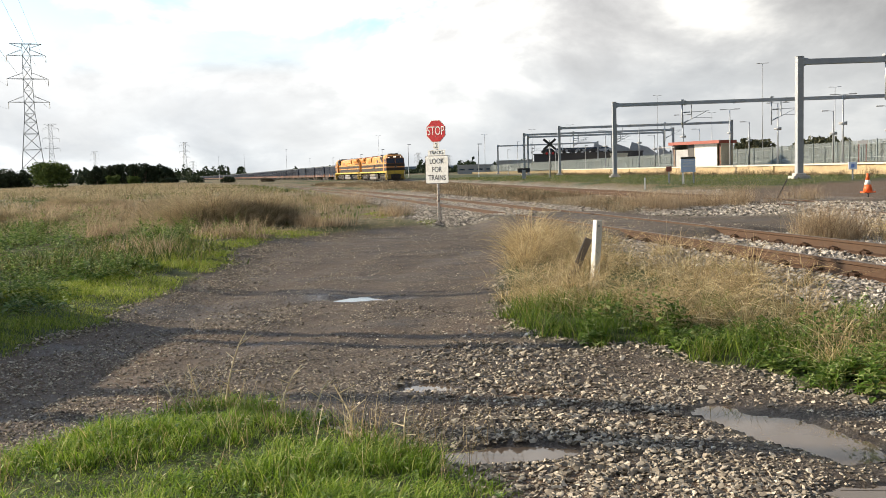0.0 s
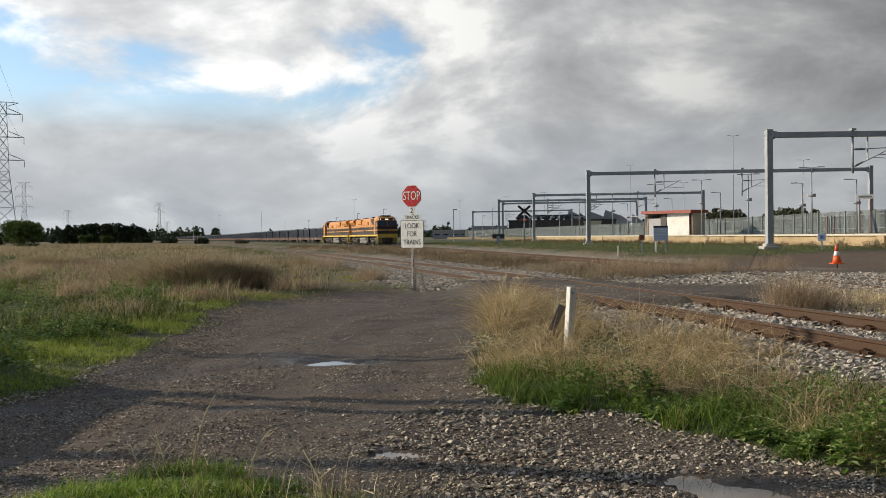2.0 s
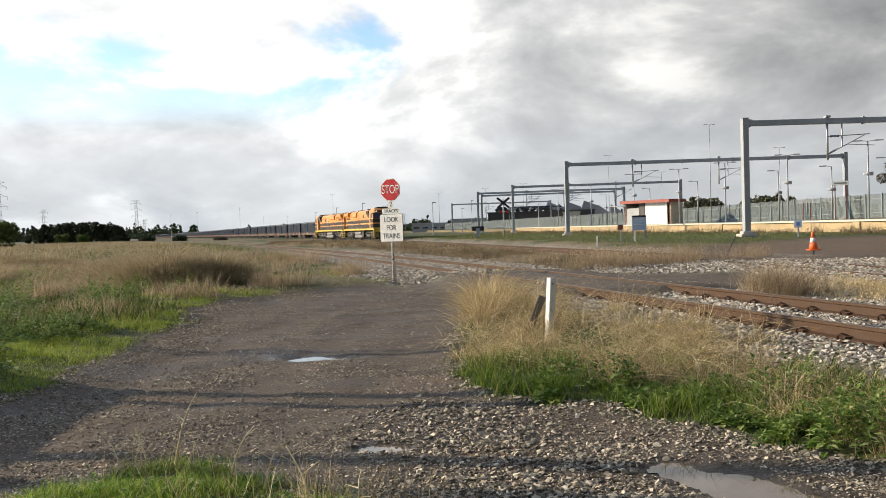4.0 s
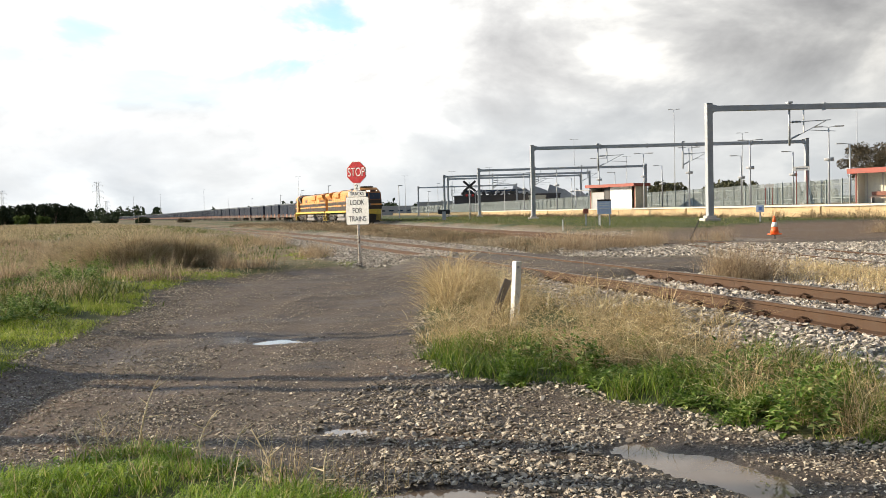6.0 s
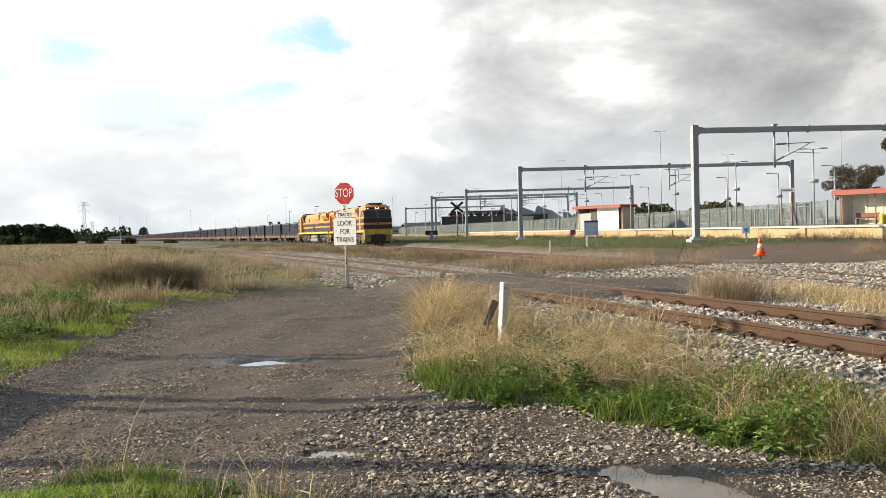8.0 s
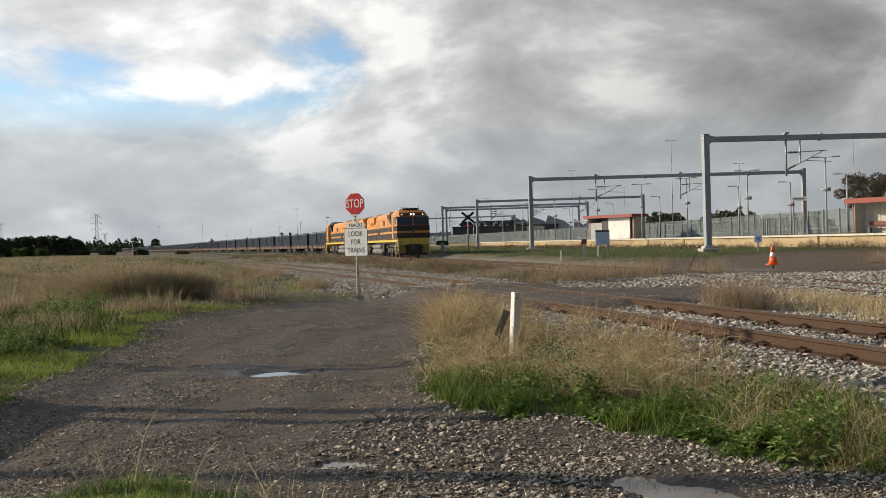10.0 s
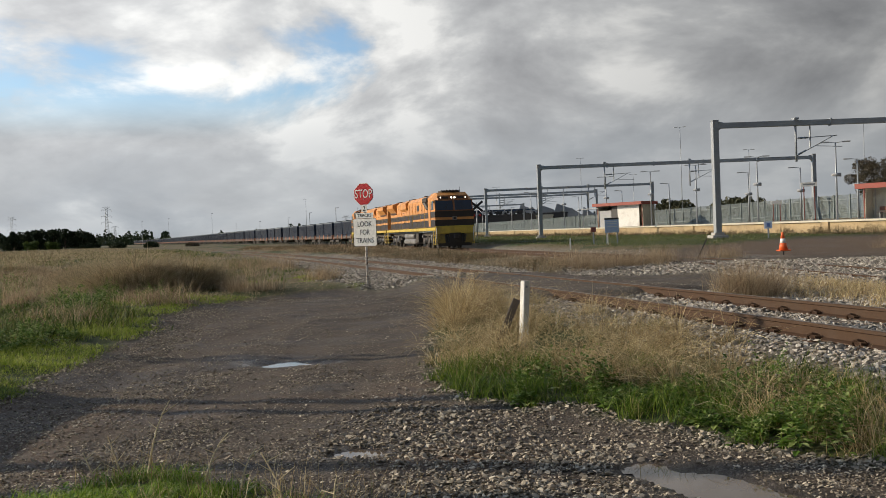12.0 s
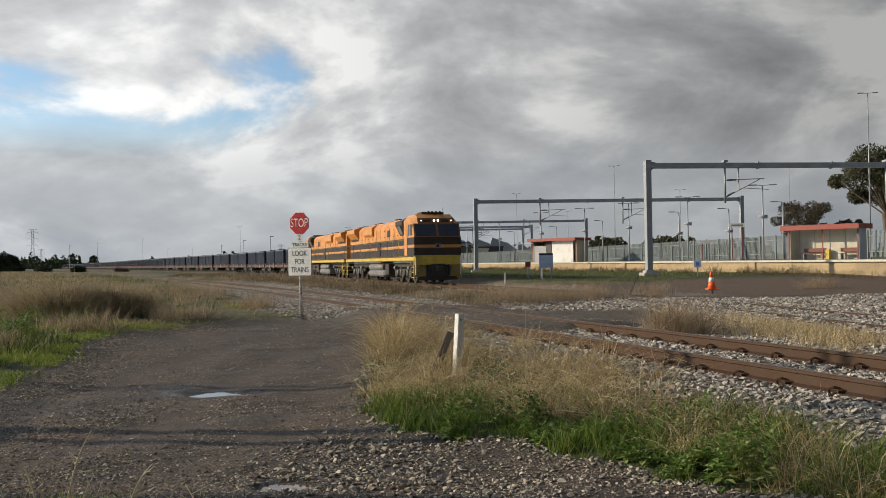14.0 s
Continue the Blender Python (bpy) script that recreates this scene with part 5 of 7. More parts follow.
            part("insulator", bm, M_DULLSTEEL, tubeob, "grey ribbed insulator")
    return p


LBL = "grey galvanised steel portal spanning the tracks, without wires"
make_portal(15.95, 57.9, 29.0, 3, 7.75, False, (0.175, 0.55), "grey galvanised steel portal without wires beside the dirt yard")
make_portal(8.1, 93.6, 27.4, 0, 7.88, True, (0.24, 0.55), LBL)
make_portal(4.06, 141.9, 25.1, -3, 7.85, True, (0.34, 0.62), LBL)
make_portal(-1.46, 167.0, 25.8, -6, 7.95, True, (0.34, 0.62), LBL)
make_portal(-0.85, 184.0, 26.0, -6, 8.1, True, (0.34, 0.62), LBL)
make_portal(-9.0, 245.0, 26.0, -10, 8.1, True, (0.34, 0.62), LBL)

# ---------------- platform ----------------
PZ = 1.33


def edge(y):
    return 27.0 - 0.21 * (y - 55.7)


def slab(bm, off0, off1, y0, y1, z0, z1):
    """A long block that runs beside the platform's edge line, between two offsets."""
    q = [(edge(y0) + off0, y0), (edge(y0) + off1, y0), (edge(y1) + off1, y1), (edge(y1) + off0, y1)]
    lo, hi = [bm.verts.new((a, b, z0)) for a, b in q], [bm.verts.new((a, b, z1)) for a, b in q]
    bm.faces.new(lo[::-1])
    bm.faces.new(hi)
    for i in range(4):
        bm.faces.new((lo[i], lo[(i + 1) % 4], hi[(i + 1) % 4], hi[i]))


def make_platform():
    p = thing("station_platform", "long station platform with cream rendered wall and pale coping", "platform", kind="structure")
    y = 20.0
    while y < 160:
        bm = B()
        slab(bm, 0.0, 9.0, y, y + 9.97, -0.3, PZ - 0.12)
        part("platform_wall", bm, M_CREAM, p, "cream rendered platform wall with stains")
        bm = B()
        slab(bm, -0.18, 0.55, y, y + 9.985, PZ - 0.12, PZ)
        part("coping", bm, M_CREAMWALL, p, "pale coping slab")
        bm = B()
        slab(bm, 0.55, 9.0, y, y + 9.985, PZ - 0.12, PZ - 0.01)
        part("paving", bm, M_CONC, p)
        if int(y / 10) % 2 == 0:
            bm = B()
            slab(bm, -0.12, 0.02, y + 4, y + 4.8, -0.2, PZ - 0.13)
            part("wall_pier", bm, M_CREAM, p)
        y += 10
    bm = B()
    slab(bm, 9.0, 40, 20, 330, -0.3, PZ - 0.25)
    part("embankment", bm, M_GROUND, p, "rough ground behind the platform")


make_platform()


def make_fence():
    f = thing("palisade_fence", "tall grey galvanised palisade fence behind the platform", "fence", kind="structure")
    bm = B()
    for i in range(17):
        x = -1.25 + 2.5 * (i + 0.5) / 17
        box(bm, x - 0.036, x + 0.036, -0.012, 0.012, 0.08, 2.25)
    box(bm, -1.25, 1.25, 0.012, 0.05, 0.5, 0.56)
    box(bm, -1.25, 1.25, 0.012, 0.05, 1.8, 1.86)
    pales = mesh_of("pale_panel", bm, M_FENCE)
    bm = B()
    box(bm, -0.05, 0.05, 0.0, 0.1, 0, 2.3)
    postm = mesh_of("fence_post", bm, M_FENCE)
    turn = math.degrees(math.atan2(1.0, -0.21))
    y, k = 24.0, 0
    while y < 330:
        bz = PZ - 0.25 + 0.3 * step(150, 60, y)
        m = pose(edge(y) + 15.5, y, float(bz), 0, 0, turn)
        part("pale_panel", pales, M_FENCE, f, at=m)
        part("fence_post", postm, M_FENCE, f, at=m @ pose(1.25, 0, 0))
        y += 2.5 * 0.9786
        k += 1


make_fence()


def make_shelter(a, b, deep, label, open_front, H):
    """Waiting shelter: back and end walls, posts, flat red roof, benches."""
    a, b = Vector((*a, PZ)), Vector((*b, PZ))
    L = (b - a).length
    u = (b - a) / L
    turn = math.degrees(math.atan2(u.y, u.x))
    s = thing("platform_shelter", label, "shelter", "shelters on the platform", at=pose(*a, 0, 0, turn))
    # local x along the platform, local y towards the tracks
    one_box("back_wall", (0.3, L - 0.3, -deep, -deep + 0.12, 0, H), M_CREAMWALL, s, "cream back wall")
    one_box("end_wall", (0.3, 0.42, -deep + 0.12, -0.35, 0, H), M_PALEBLUE if open_front else M_CREAMWALL, s, "pale blue-grey end panel" if open_front else "cream end wall")
    one_box("end_wall", (L - 0.42, L - 0.3, -deep + 0.12, -0.35, 0, H), M_CREAMWALL, s, "cream end wall")
    r = one_box("roof", (0, L, -deep - 0.3, 0.35, H, H + 0.14), M_GREYBOX, s, "flat roof")
    one_box("fascia", (-0.03, L + 0.03, 0.352, 0.40, H - 0.08, H + 0.30), M_REDROOF, r, "red fascia board", 0.01)
    one_box("fascia", (-0.032, 0.02, -deep - 0.3, 0.35, H - 0.08, H + 0.30), M_REDROOF, r, "red fascia board")
    one_box("fascia", (L - 0.02, L + 0.032, -deep - 0.3, 0.35, H - 0.08, H + 0.30), M_REDROOF, r, "red fascia board")
    n = 3 if open_front else 2
    for i in range(n):
        x = 0.35 + (L - 0.7) * i / (n - 1)
        one_box("roof_post", (x - 0.04, x + 0.04, -0.28, -0.20, 0, H), M_BROWNPOST, s, "red-brown steel post")
    if open_front:
        for i in range(5):
            x = 0.6 + (L - 1.2) * i / 4
            one_box("wall_rib", (x - 0.04, x + 0.04, -deep + 0.12, -deep + 0.15, 0.05, H), M_CONC, s)
        for x in (L * 0.2, L * 0.68):
            b = thing("platform_bench", "red-brown slatted bench in the platform shelter", "bench", "benches in the shelter", at=s.matrix_basis @ pose(x, -deep + 0.55, 0))
            for k in range(3):
                one_box("slat", (-0.9, 0.9, -0.2 + k * 0.14, -0.09 + k * 0.14, 0.42, 0.46), M_BENCH, b)
            one_box("backrest", (-0.9, 0.9, -0.26, -0.22, 0.55, 0.85), M_BENCH, b)
            for k in (-0.7, 0.7):
                one_box("leg", (k - 0.03, k + 0.03, -0.2, 0.2, 0, 0.42), M_DULLSTEEL, b)
        bn = thing("yellow_bin", "small yellow bin standing in the platform shelter", "bin", at=s.matrix_basis @ pose(L * 0.5, -deep + 0.4, 0))
        one_box("bin_body", (-0.16, 0.16, -0.16, 0.16, 0, 0.75), M_YELLOW, bn, "", 0.03)
    else:
        one_box("front_wall", (0.9, L * 0.55, -0.42, -0.34, 0, H), M_WHITE, s, "blank white front wall", 0.0)
        one_box("door", (L * 0.68, L - 0.5, -0.40, -0.34, 0, 2.1), M_GREYBOX, s, "grey door")
        one_box("dark_panel", (L * 0.56, L * 0.67, -0.42, -0.33, 0, H), M_DARKWALL, s, "dark wall panel")
        one_box("awning", (L * 0.9, L + 2.2, -1.4, 0.2, H - 0.35, H - 0.25), M_GREYBOX, s, "small grey side awning")
        one_tube("awning_post", (L + 2.0, 0.0, 0), (L + 2.0, 0.0, H - 0.35), 0.05, M_GALV, s)
    return s


make_shelter((33.6, 65.5), (29.9, 70.3), 1.5, "open cream waiting shelter with red roof edge and benches", True, 2.3)
make_shelter((22.6, 115.0), (17.5, 121.0), 2.6, "small closed cream shelter with red roof edge", False, 2.75)


def make_lamp(az, d, top, arms, label, base=PZ - 0.02, kind="platform_lamp", camera_ball=True):
    x, y = place(az, d)
    s = thing(kind, label, "lamp post", "lamp posts at the station", at=pose(x, y, base, 0, 0, -12))
    H = top - base
    one_tube("pole", (0, 0, 0), (0, 0, H), 0.09, M_GALV, s, "galvanised pole", 0.05, 8)
    one_box("base_plate", (-0.16, 0.16, -0.16, 0.16, 0, 0.04), M_GALV, s)
    for sx_ in arms:
        w = 0.9 * sx_
        one_tube("arm", (0, 0, H - 0.04), (w * 0.55, 0, H + 0.02), 0.03, M_GALV, s, n=6)
        bm = B()
        box(bm, min(w * 0.5, w * 1.25), max(w * 0.5, w * 1.25), -0.13, 0.13, H - 0.02, H + 0.08, 0.03)
        part("lamp_head", bm, M_GREYBOX, s, "flat grey lamp head")
    if camera_ball:
        one_tube("loudspeaker", (-0.35, 0, H * 0.58), (0.35, 0, H * 0.58), 0.10, M_GREYBOX, s, "horn loudspeaker", 0.16, 8)
    return s


for az_, d_, t_ in ((17.7, 90.7, 7.35), (14.25, 101.6, 7.55), (11.61, 112.3, 7.69), (21.95, 80.4, 7.46), (8.96, 126, 8.0), (6.4, 141, 7.6), (4.4, 155, 7.5)):
    make_lamp(az_, d_, t_, (-1, 1), "galvanised platform lamp post with two arms")
for az_, d_, t_ in ((12.68, 121.9, 6.6), (20.05, 95.8, 6.4), (23.05, 88.4, 6.5), (9.9, 140, 6.6), (17.2, 104, 6.6), (7.3, 160, 6.6)):
    make_lamp(az_, d_, t_, (-1,), "galvanised lamp post with a single arm", PZ - 0.2)
for az_, d_, e_ in ((13.42, 187, 5.66), (23.42, 196, 5.38), (27.64, 116, 9.06), (7.48, 256, 4.13), (17.28, 190, 4.1), (10.6, 260, 3.0), (-9.4, 400, 2.3), (2.3, 270, 2.6), (0.0, 300, 2.4), (-2.9, 320, 2.2)):
    m_ = make_lamp(az_, d_, 1.55 + d_ * math.tan(radians(e_)), (-1, 1), "very tall slim floodlight mast behind the fence", 0.3, "floodlight_mast", False)


def make_station_signs():
    def board(name, az, d, w, h, zc, mat, label, posts, bar=None):
        x, y = place(az, d)
        z = PZ if d > 70 else z_at(x, y)
        s = thing(name, label, "sign", at=pose(x, y, z, 0, 0, -az + 4))
        for px in posts:
            one_box("sign_post", (px - 0.04, px + 0.04, 0.02, 0.08, -0.2, zc - z + (h / 2 if len(posts) > 1 else 0)), M_BROWNPOST if d > 70 else M_GALV, s)
        b = one_box("sign_board", (-w / 2, w / 2, -0.03, 0.02, zc - z - h / 2, zc - z + h / 2), mat, s, "", 0.006)
        if bar:
            for zf, wf, hf, bm_ in bar:
                one_box("lettering_bar", (-w * wf / 2, w * wf / 2, -0.036, -0.03, zc - z + h * zf - h * hf / 2, zc - z + h * zf + h * hf / 2), bm_, b)
    board("notice_board", 9.23, 55, 0.82, 0.86, 1.55, M_PALEBLUE, "pale blue notice board with a black heading strip", (-0.3, 0.3),
          [(0.44, 1.0, 0.12, M_BLACK), (0.25, 0.8, 0.05, M_WHITE), (0.1, 0.7, 0.05, M_WHITE), (-0.1, 0.75, 0.05, M_WHITE)])
    board("box_cabinet", 8.12, 56, 0.32, 0.30, 1.32, M_BROWNPOST, "small red-brown box on a white stand", (0.0,))
    board("blue_sign", 18.22, 57, 0.44, 0.42, 1.22, M_PALEBLUE, "small blue and white trespass sign on a stake", (0.0,), [(0.0, 0.4, 0.5, M_BLUESIGN)])
    board("station_name_board", 20.5, 90, 1.35, 0.38, 4.55, M_WHITE, "white station name board on red-brown posts", (-0.45, 0.45), [(0.0, 0.75, 0.35, M_DULLSTEEL)])
    board("platform_sign", 18.72, 92, 0.9, 0.32, 3.1, M_WHITE, "small white platform sign on two red-brown posts", (-0.3, 0.3))


make_station_signs()


def make_crossing_signal():
    x, y = place(1.05, 105)
    z = z_at(x, y)
    s = thing("crossing_signal", "level crossing signal with black crossed boards and red lamps", "crossing signal", at=pose(x, y, z, 0, 0, 8))
    one_tube("mast", (0, 0, -0.2), (0, 0, 4.2), 0.07, M_GALV, s)
    for a in (40, -40):
        bm = B()
        box(bm, -0.9, 0.9, -0.03, 0.0, -0.13, 0.13, 0.0, pose(0, -0.08 + 0.01 * (a > 0), 3.75, 0, a, 0))
        part("crossed_board", bm, M_BLACK, s, "black back of a crossed board")
    for px in (-0.35, 0.35):
        one_tube("lamp_hood", (px, -0.12, 2.75), (px, 0.12, 2.75), 0.2, M_BLACK, s)
        one_tube("red_lamp", (px, -0.14, 2.75), (px, -0.121, 2.75), 0.15, M_SIGNRED, s)
    b2 = thing("barrier_machine", "dark boom barrier counterweight beside the crossing signal", "barrier", at=pose(-1.0, 104, z_at(-1.0, 104)))
    one_box("counterweight", (-0.7, 0.7, -0.15, 0.15, 0.7, 1.2), M_BLACK, b2, "", 0.05)
    one_box("machine_box", (-0.2, 0.2, -0.2, 0.2, -0.1, 1.0), M_GREYBOX, b2)


make_crossing_signal()

# ---------------- buildings behind the line ----------------


def make_building(name, az0, az1, d, z1, mat, label, bays, roof=None, z0=0.5, deep=30):
    x0, y0 = place(az0, d)
    x1, y1 = place(az1, d)
    L, turn = math.hypot(x1 - x0, y1 - y0), math.degrees(math.atan2(y1 - y0, x1 - x0))
    b = thing(name, label, "building", "buildings beyond the station", at=pose(x0, y0, z0, 0, 0, turn))
    H = z1 - z0
    one_box("wall", (0, L, 0, deep, 0, H), mat, b)
    if roof == "saw":
        n = 3
        for i in range(n):
            bm = B()
            prism(bm, [(L * i / n, H), (L * (i + 1) / n, H), (L * (i + 1) / n, H + 0.7), (L * (i + 0.15) / n, H + 2.6)], -0.3, deep, "y")
            part("roof", bm, M_GREYBOX, b, "ridged grey roof")
    else:
        one_box("parapet", (-0.2, L + 0.2, -0.2, deep, H, H + 0.35), mat, b)
    for i in range(bays):
        w = L / bays
        one_box("window", (w * (i + 0.2), w * (i + 0.8), -0.06, 0.0, H * 0.45, H * 0.62), M_CABGLASS, b)
        one_box("pilaster", (w * i, w * i + 0.4, -0.12, 0.0, 0, H), mat, b)
    return b


make_building("depot_building", 0.1, 6.6, 262, 5.4, M_DARKWALL, "long low charcoal-clad depot building", 9)
make_building("warehouse", 3.6, 6.9, 300, 6.6, M_GREYBOX, "grey warehouse with a ridged roof", 4, "saw")
make_building("cream_shed", 4.7, 5.7, 240, 4.6, M_CREAMWALL, "cream corrugated shed behind the fence", 5)
make_building("dark_shed", 6.7, 9.0, 230, 3.7, M_DARKWALL, "dark shed behind the fence", 3, "saw")
make_building("low_shed", -4.6, -2.4, 330, 3.4, M_GREYBOX, "low grey shed in the distance", 4)
make_building("grey_depot", -2.2, 0.0, 420, 5.5, M_GREYBOX, "pale grey depot in the distance", 5)
make_building("white_shed", 12.8, 16.0, 330, 5.0, M_GREYBOX, "long grey shed beyond the car park", 6)


def make_car(x, y, z, turn, mat, label):
    c = thing("parked_car", label, "car", "cars parked on the depot deck", at=pose(x, y, z, 0, 0, turn))
    bm = B()
    prism(bm, [(-2.1, 0.25), (2.1, 0.25), (2.15, 0.75), (1.3, 0.9), (0.7, 1.45), (-1.2, 1.45), (-1.9, 0.95), (-2.15, 0.8)], -0.85, 0.85, "y")
    part("body", bm, mat, c)
    bm = B()
    prism(bm, [(1.15, 0.93), (0.68, 1.38), (-1.15, 1.38), (-1.7, 0.97)], -0.87, 0.87, "y")
    part("window", bm, M_CABGLASS, c)
    for px in (-1.35, 1.35):
        for s in (-1, 1):
            one_tube("wheel", (px, s * 0.68, 0.32), (px, s * 0.88, 0.32), 0.32, M_BLACK, c, n=12)


for i_, az_ in enumerate((1.0, 1.7, 2.2, 2.6, 3.05, 3.45, 3.9, 4.3)):
    x_, y_ = place(az_, 265)
    make_car(x_, y_, 5.75, 10 + 160 * (i_ % 2), (M_BLACK, M_GREYBOX, M_DARKWALL)[i_ % 3], "dark car parked on the depot roof deck")

# ---------------- trees ----------------


def crown_points(rng, n, clumps, spread_r):
    """Leaf positions gathered in clumps."""
    k = rng.integers(0, len(clumps), n)
    c = np.array(clumps)[k]
    d = rng.normal(size=(n, 3))
    d /= np.linalg.norm(d, axis=1)[:, None]
    return c[:, :3] + d * (c[:, 3:4] * (0.55 + 0.5 * rng.random((n, 1)))) * np.array([1, 1, 0.75])


def leaf_cloud(name, pts, size, material, rng):
    shape = np.array([[-0.5, 0, 0], [0, 0.34, 0.1], [0.6, 0, -0.08], [0, -0.34, 0.1]])
    r = np.einsum("nij,vj->nvi", turn_matrices(rng, len(pts), 1.2), shape) * (size * (0.6 + 0.8 * rng.random(len(pts))))[:, None, None] + pts[:, None]
    o = (np.arange(len(pts)) * 4)[:, None]
    return mesh_np(name, r.reshape(-1, 3), np.concatenate([o + np.array([[0, 1, 2]]), o + np.array([[0, 2, 3]])]), material)


def make_tree(x, y, z, H, W, material, label, seed, leaves_n=2500, leaf=0.5, kind="gum", name="tree", group="trees"):
    rng = np.random.default_rng(seed)
    t = thing(name, label, "tree" if name != "bush" else "bush", group, at=pose(x, y, z))
    bm, clumps = B(), []
    low = 0.28 if kind == "gum" else 0.1
    tube(bm, (0, 0, -0.3), (0.1 * W * (rng.random() - 0.5), 0, H * (low + 0.12)), H * 0.028, H * 0.02, 8)
    nb = {"gum": 26, "pine": 12, "bush": 12}[kind]
    for i in range(nb):
        a = i * 2.4 + rng.random()
        f = (i + 0.5) / nb
        if kind == "pine":
            zz, rr = H * (0.15 + 0.8 * f), W * 0.42 * (1.15 - f)
        elif kind == "bush":
            zz, rr = H * (0.25 + 0.5 * rng.random()), W * 0.33 * math.sqrt(rng.random())
        else:
            zz, rr = H * (0.46 + 0.48 * rng.random()), W * 0.46 * math.sqrt(0.08 + 0.92 * rng.random()) * (1.1 - 0.35 * f)
        end = (rr * math.cos(a), rr * math.sin(a), zz)
        tube(bm, (0, 0, H * (low + 0.08)), end, H * (0.012 if kind != "gum" else 0.008), H * 0.003, 5)
        clumps.append((*end, (0.16 + 0.1 * rng.random()) * W if kind != "gum" else (0.085 + 0.085 * rng.random()) * W))
    part("trunk", bm, M_BARK, t, "tapered trunk with spreading limbs")
    part("crown", leaf_cloud("crown", crown_points(rng, leaves_n, clumps, W), leaf, material, rng), material, t)
    return t


def make_trees():
    x, y = place(28.6, 132)
    make_tree(x, y, 0.8, 15.5, 15, G_GUM, "tall dark gum tree with a ragged spreading crown", 3, 24000, 0.30)
    x, y = place(24.2, 170)
    make_tree(x, y, 0.8, 10.0, 10.5, G_GUMRED, "broad reddish-brown gum tree behind the fence", 4, 12000, 0.25)
    x, y = place(26.5, 175)
    make_tree(x, y, 0.8, 7.0, 5, G_GUMRED, "small reddish-brown tree behind the shelter", 14, 2000, 0.45)
    rng = random.Random(9)
    for az, top, w in ((12.3, 1.1, 5), (12.9, 1.35, 7), (13.5, 1.2, 6), (15.6, 1.0, 6), (16.1, 1.1, 7), (16.9, 1.25, 8), (17.5, 1.15, 7), (18.0, 0.9, 5), (19.8, 1.0, 6), (10.9, 0.9, 5), (21.6, 1.0, 6)):
        d = rng.uniform(330, 390)
        x, y = place(az, d)
        make_tree(x, y, 0.8, 0.8 + d * math.tan(radians(top)) + 0.3, w * 1.5, G_GUM, "dark distant tree beyond the car park", int(az * 100), 700, 1.2, "gum")
    x, y = place(-28.35, 180)
    make_tree(x, y, 0.1, 5.3, 9.2, G_BUSH, "large rounded green bush-like tree in the field", 21, 6000, 0.42, "bush")
    x, y = place(-30.6, 230)
    make_tree(x, y, 0.1, 4.0, 12, G_PINE, "dark tree thicket at the field's edge", 22, 3500, 0.6, "bush")
    for i in range(17):
        az = -26.4 + 4.6 * (i + rng.uniform(-0.3, 0.3)) / 16
        d = rng.uniform(292, 320)
        x, y = place(az, d)
        h = 1.4 + d * math.tan(radians(0.62 + 0.42 * math.sin(math.pi * (i + 1) / 18))) + rng.uniform(-0.5, 0.3)
        make_tree(x, y, 0.1, h, 4.6, G_PINE, "dark pine in a dense windbreak", 50 + i, 900, 0.6, "pine")
    for az, w, h in ((-25.0, 4, 3.4), (-23.9, 4.5, 3.0), (-22.0, 4, 2.1), (-20.3, 5, 1.8)):
        x, y = place(az, 262)
        make_tree(x, y, 0.1, h, w, G_BUSH if az < -22.5 else G_PINE, "rounded bush at the foot of the windbreak", int(-az * 10), 1500, 0.35, "bush", "bush", "bushes in the field")
    x, y = place(-18.6, 215)
    make_tree(x, y, 0.1, 1.4, 4, G_PINE, "low dark bush beside the track", 81, 1500, 0.35, "bush", "bush", "bushes in the field")
    x, y = place(-16.2, 205)
    make_tree(x, y, 0.1, 1.2, 3.4, G_GUMRED, "low brown bush beside the track", 82, 1200, 0.3, "bush", "bush", "bushes in the field")
    # far tree line along the horizon
    r2 = np.random.default_rng(31)
    n = 26000
    az = np.radians(-40 + 78 * r2.random(n))
    d = 820 + 260 * r2.random(n)
    top = 4.0 + 13.0 * step(0.25, 0.8, vnoise(np.degrees(az) * 2.2, np.zeros(n))) * fnoise(np.degrees(az) * 6, d * 0.01, 2)
    pts = np.stack([d * np.sin(az), d * np.cos(az), 0.2 + top * r2.random(n)], 1)
    tagged(new("far_trees", leaf_cloud("far_trees", pts, 3.2, G_PINE, r2)), "dark line of far trees on the horizon", "woods", kind="stuff")


make_trees()


def make_hills():
    a = np.radians(np.linspace(-70, 70, 141))
    h = 14 + 26 * fnoise(np.degrees(a) * 0.09, np.zeros(141), 3) * step(-35, 5, np.degrees(a))
    d = 3900.0
    lo = np.stack([d * np.sin(a), d * np.cos(a), np.full(141, -5.0)], 1)
    hi = lo.copy()
    hi[:, 2] = h
    back = np.stack([1.1 * d * np.sin(a), 1.1 * d * np.cos(a), np.full(141, -5.0)], 1)
    i = np.arange(140)
    f = np.concatenate([np.stack([i, i + 1, i + 142, i + 141], 1), np.stack([i + 141, i + 142, i + 283, i + 282], 1)])
    tagged(new("backdrop", mesh_np("backdrop", np.concatenate([lo, hi, back]), f, M_BLUEHAZE, True)), "low hills on the horizon, coloured blue-grey for haze", "hills", kind="structure")


make_hills()

# ---------------- power line ----------------


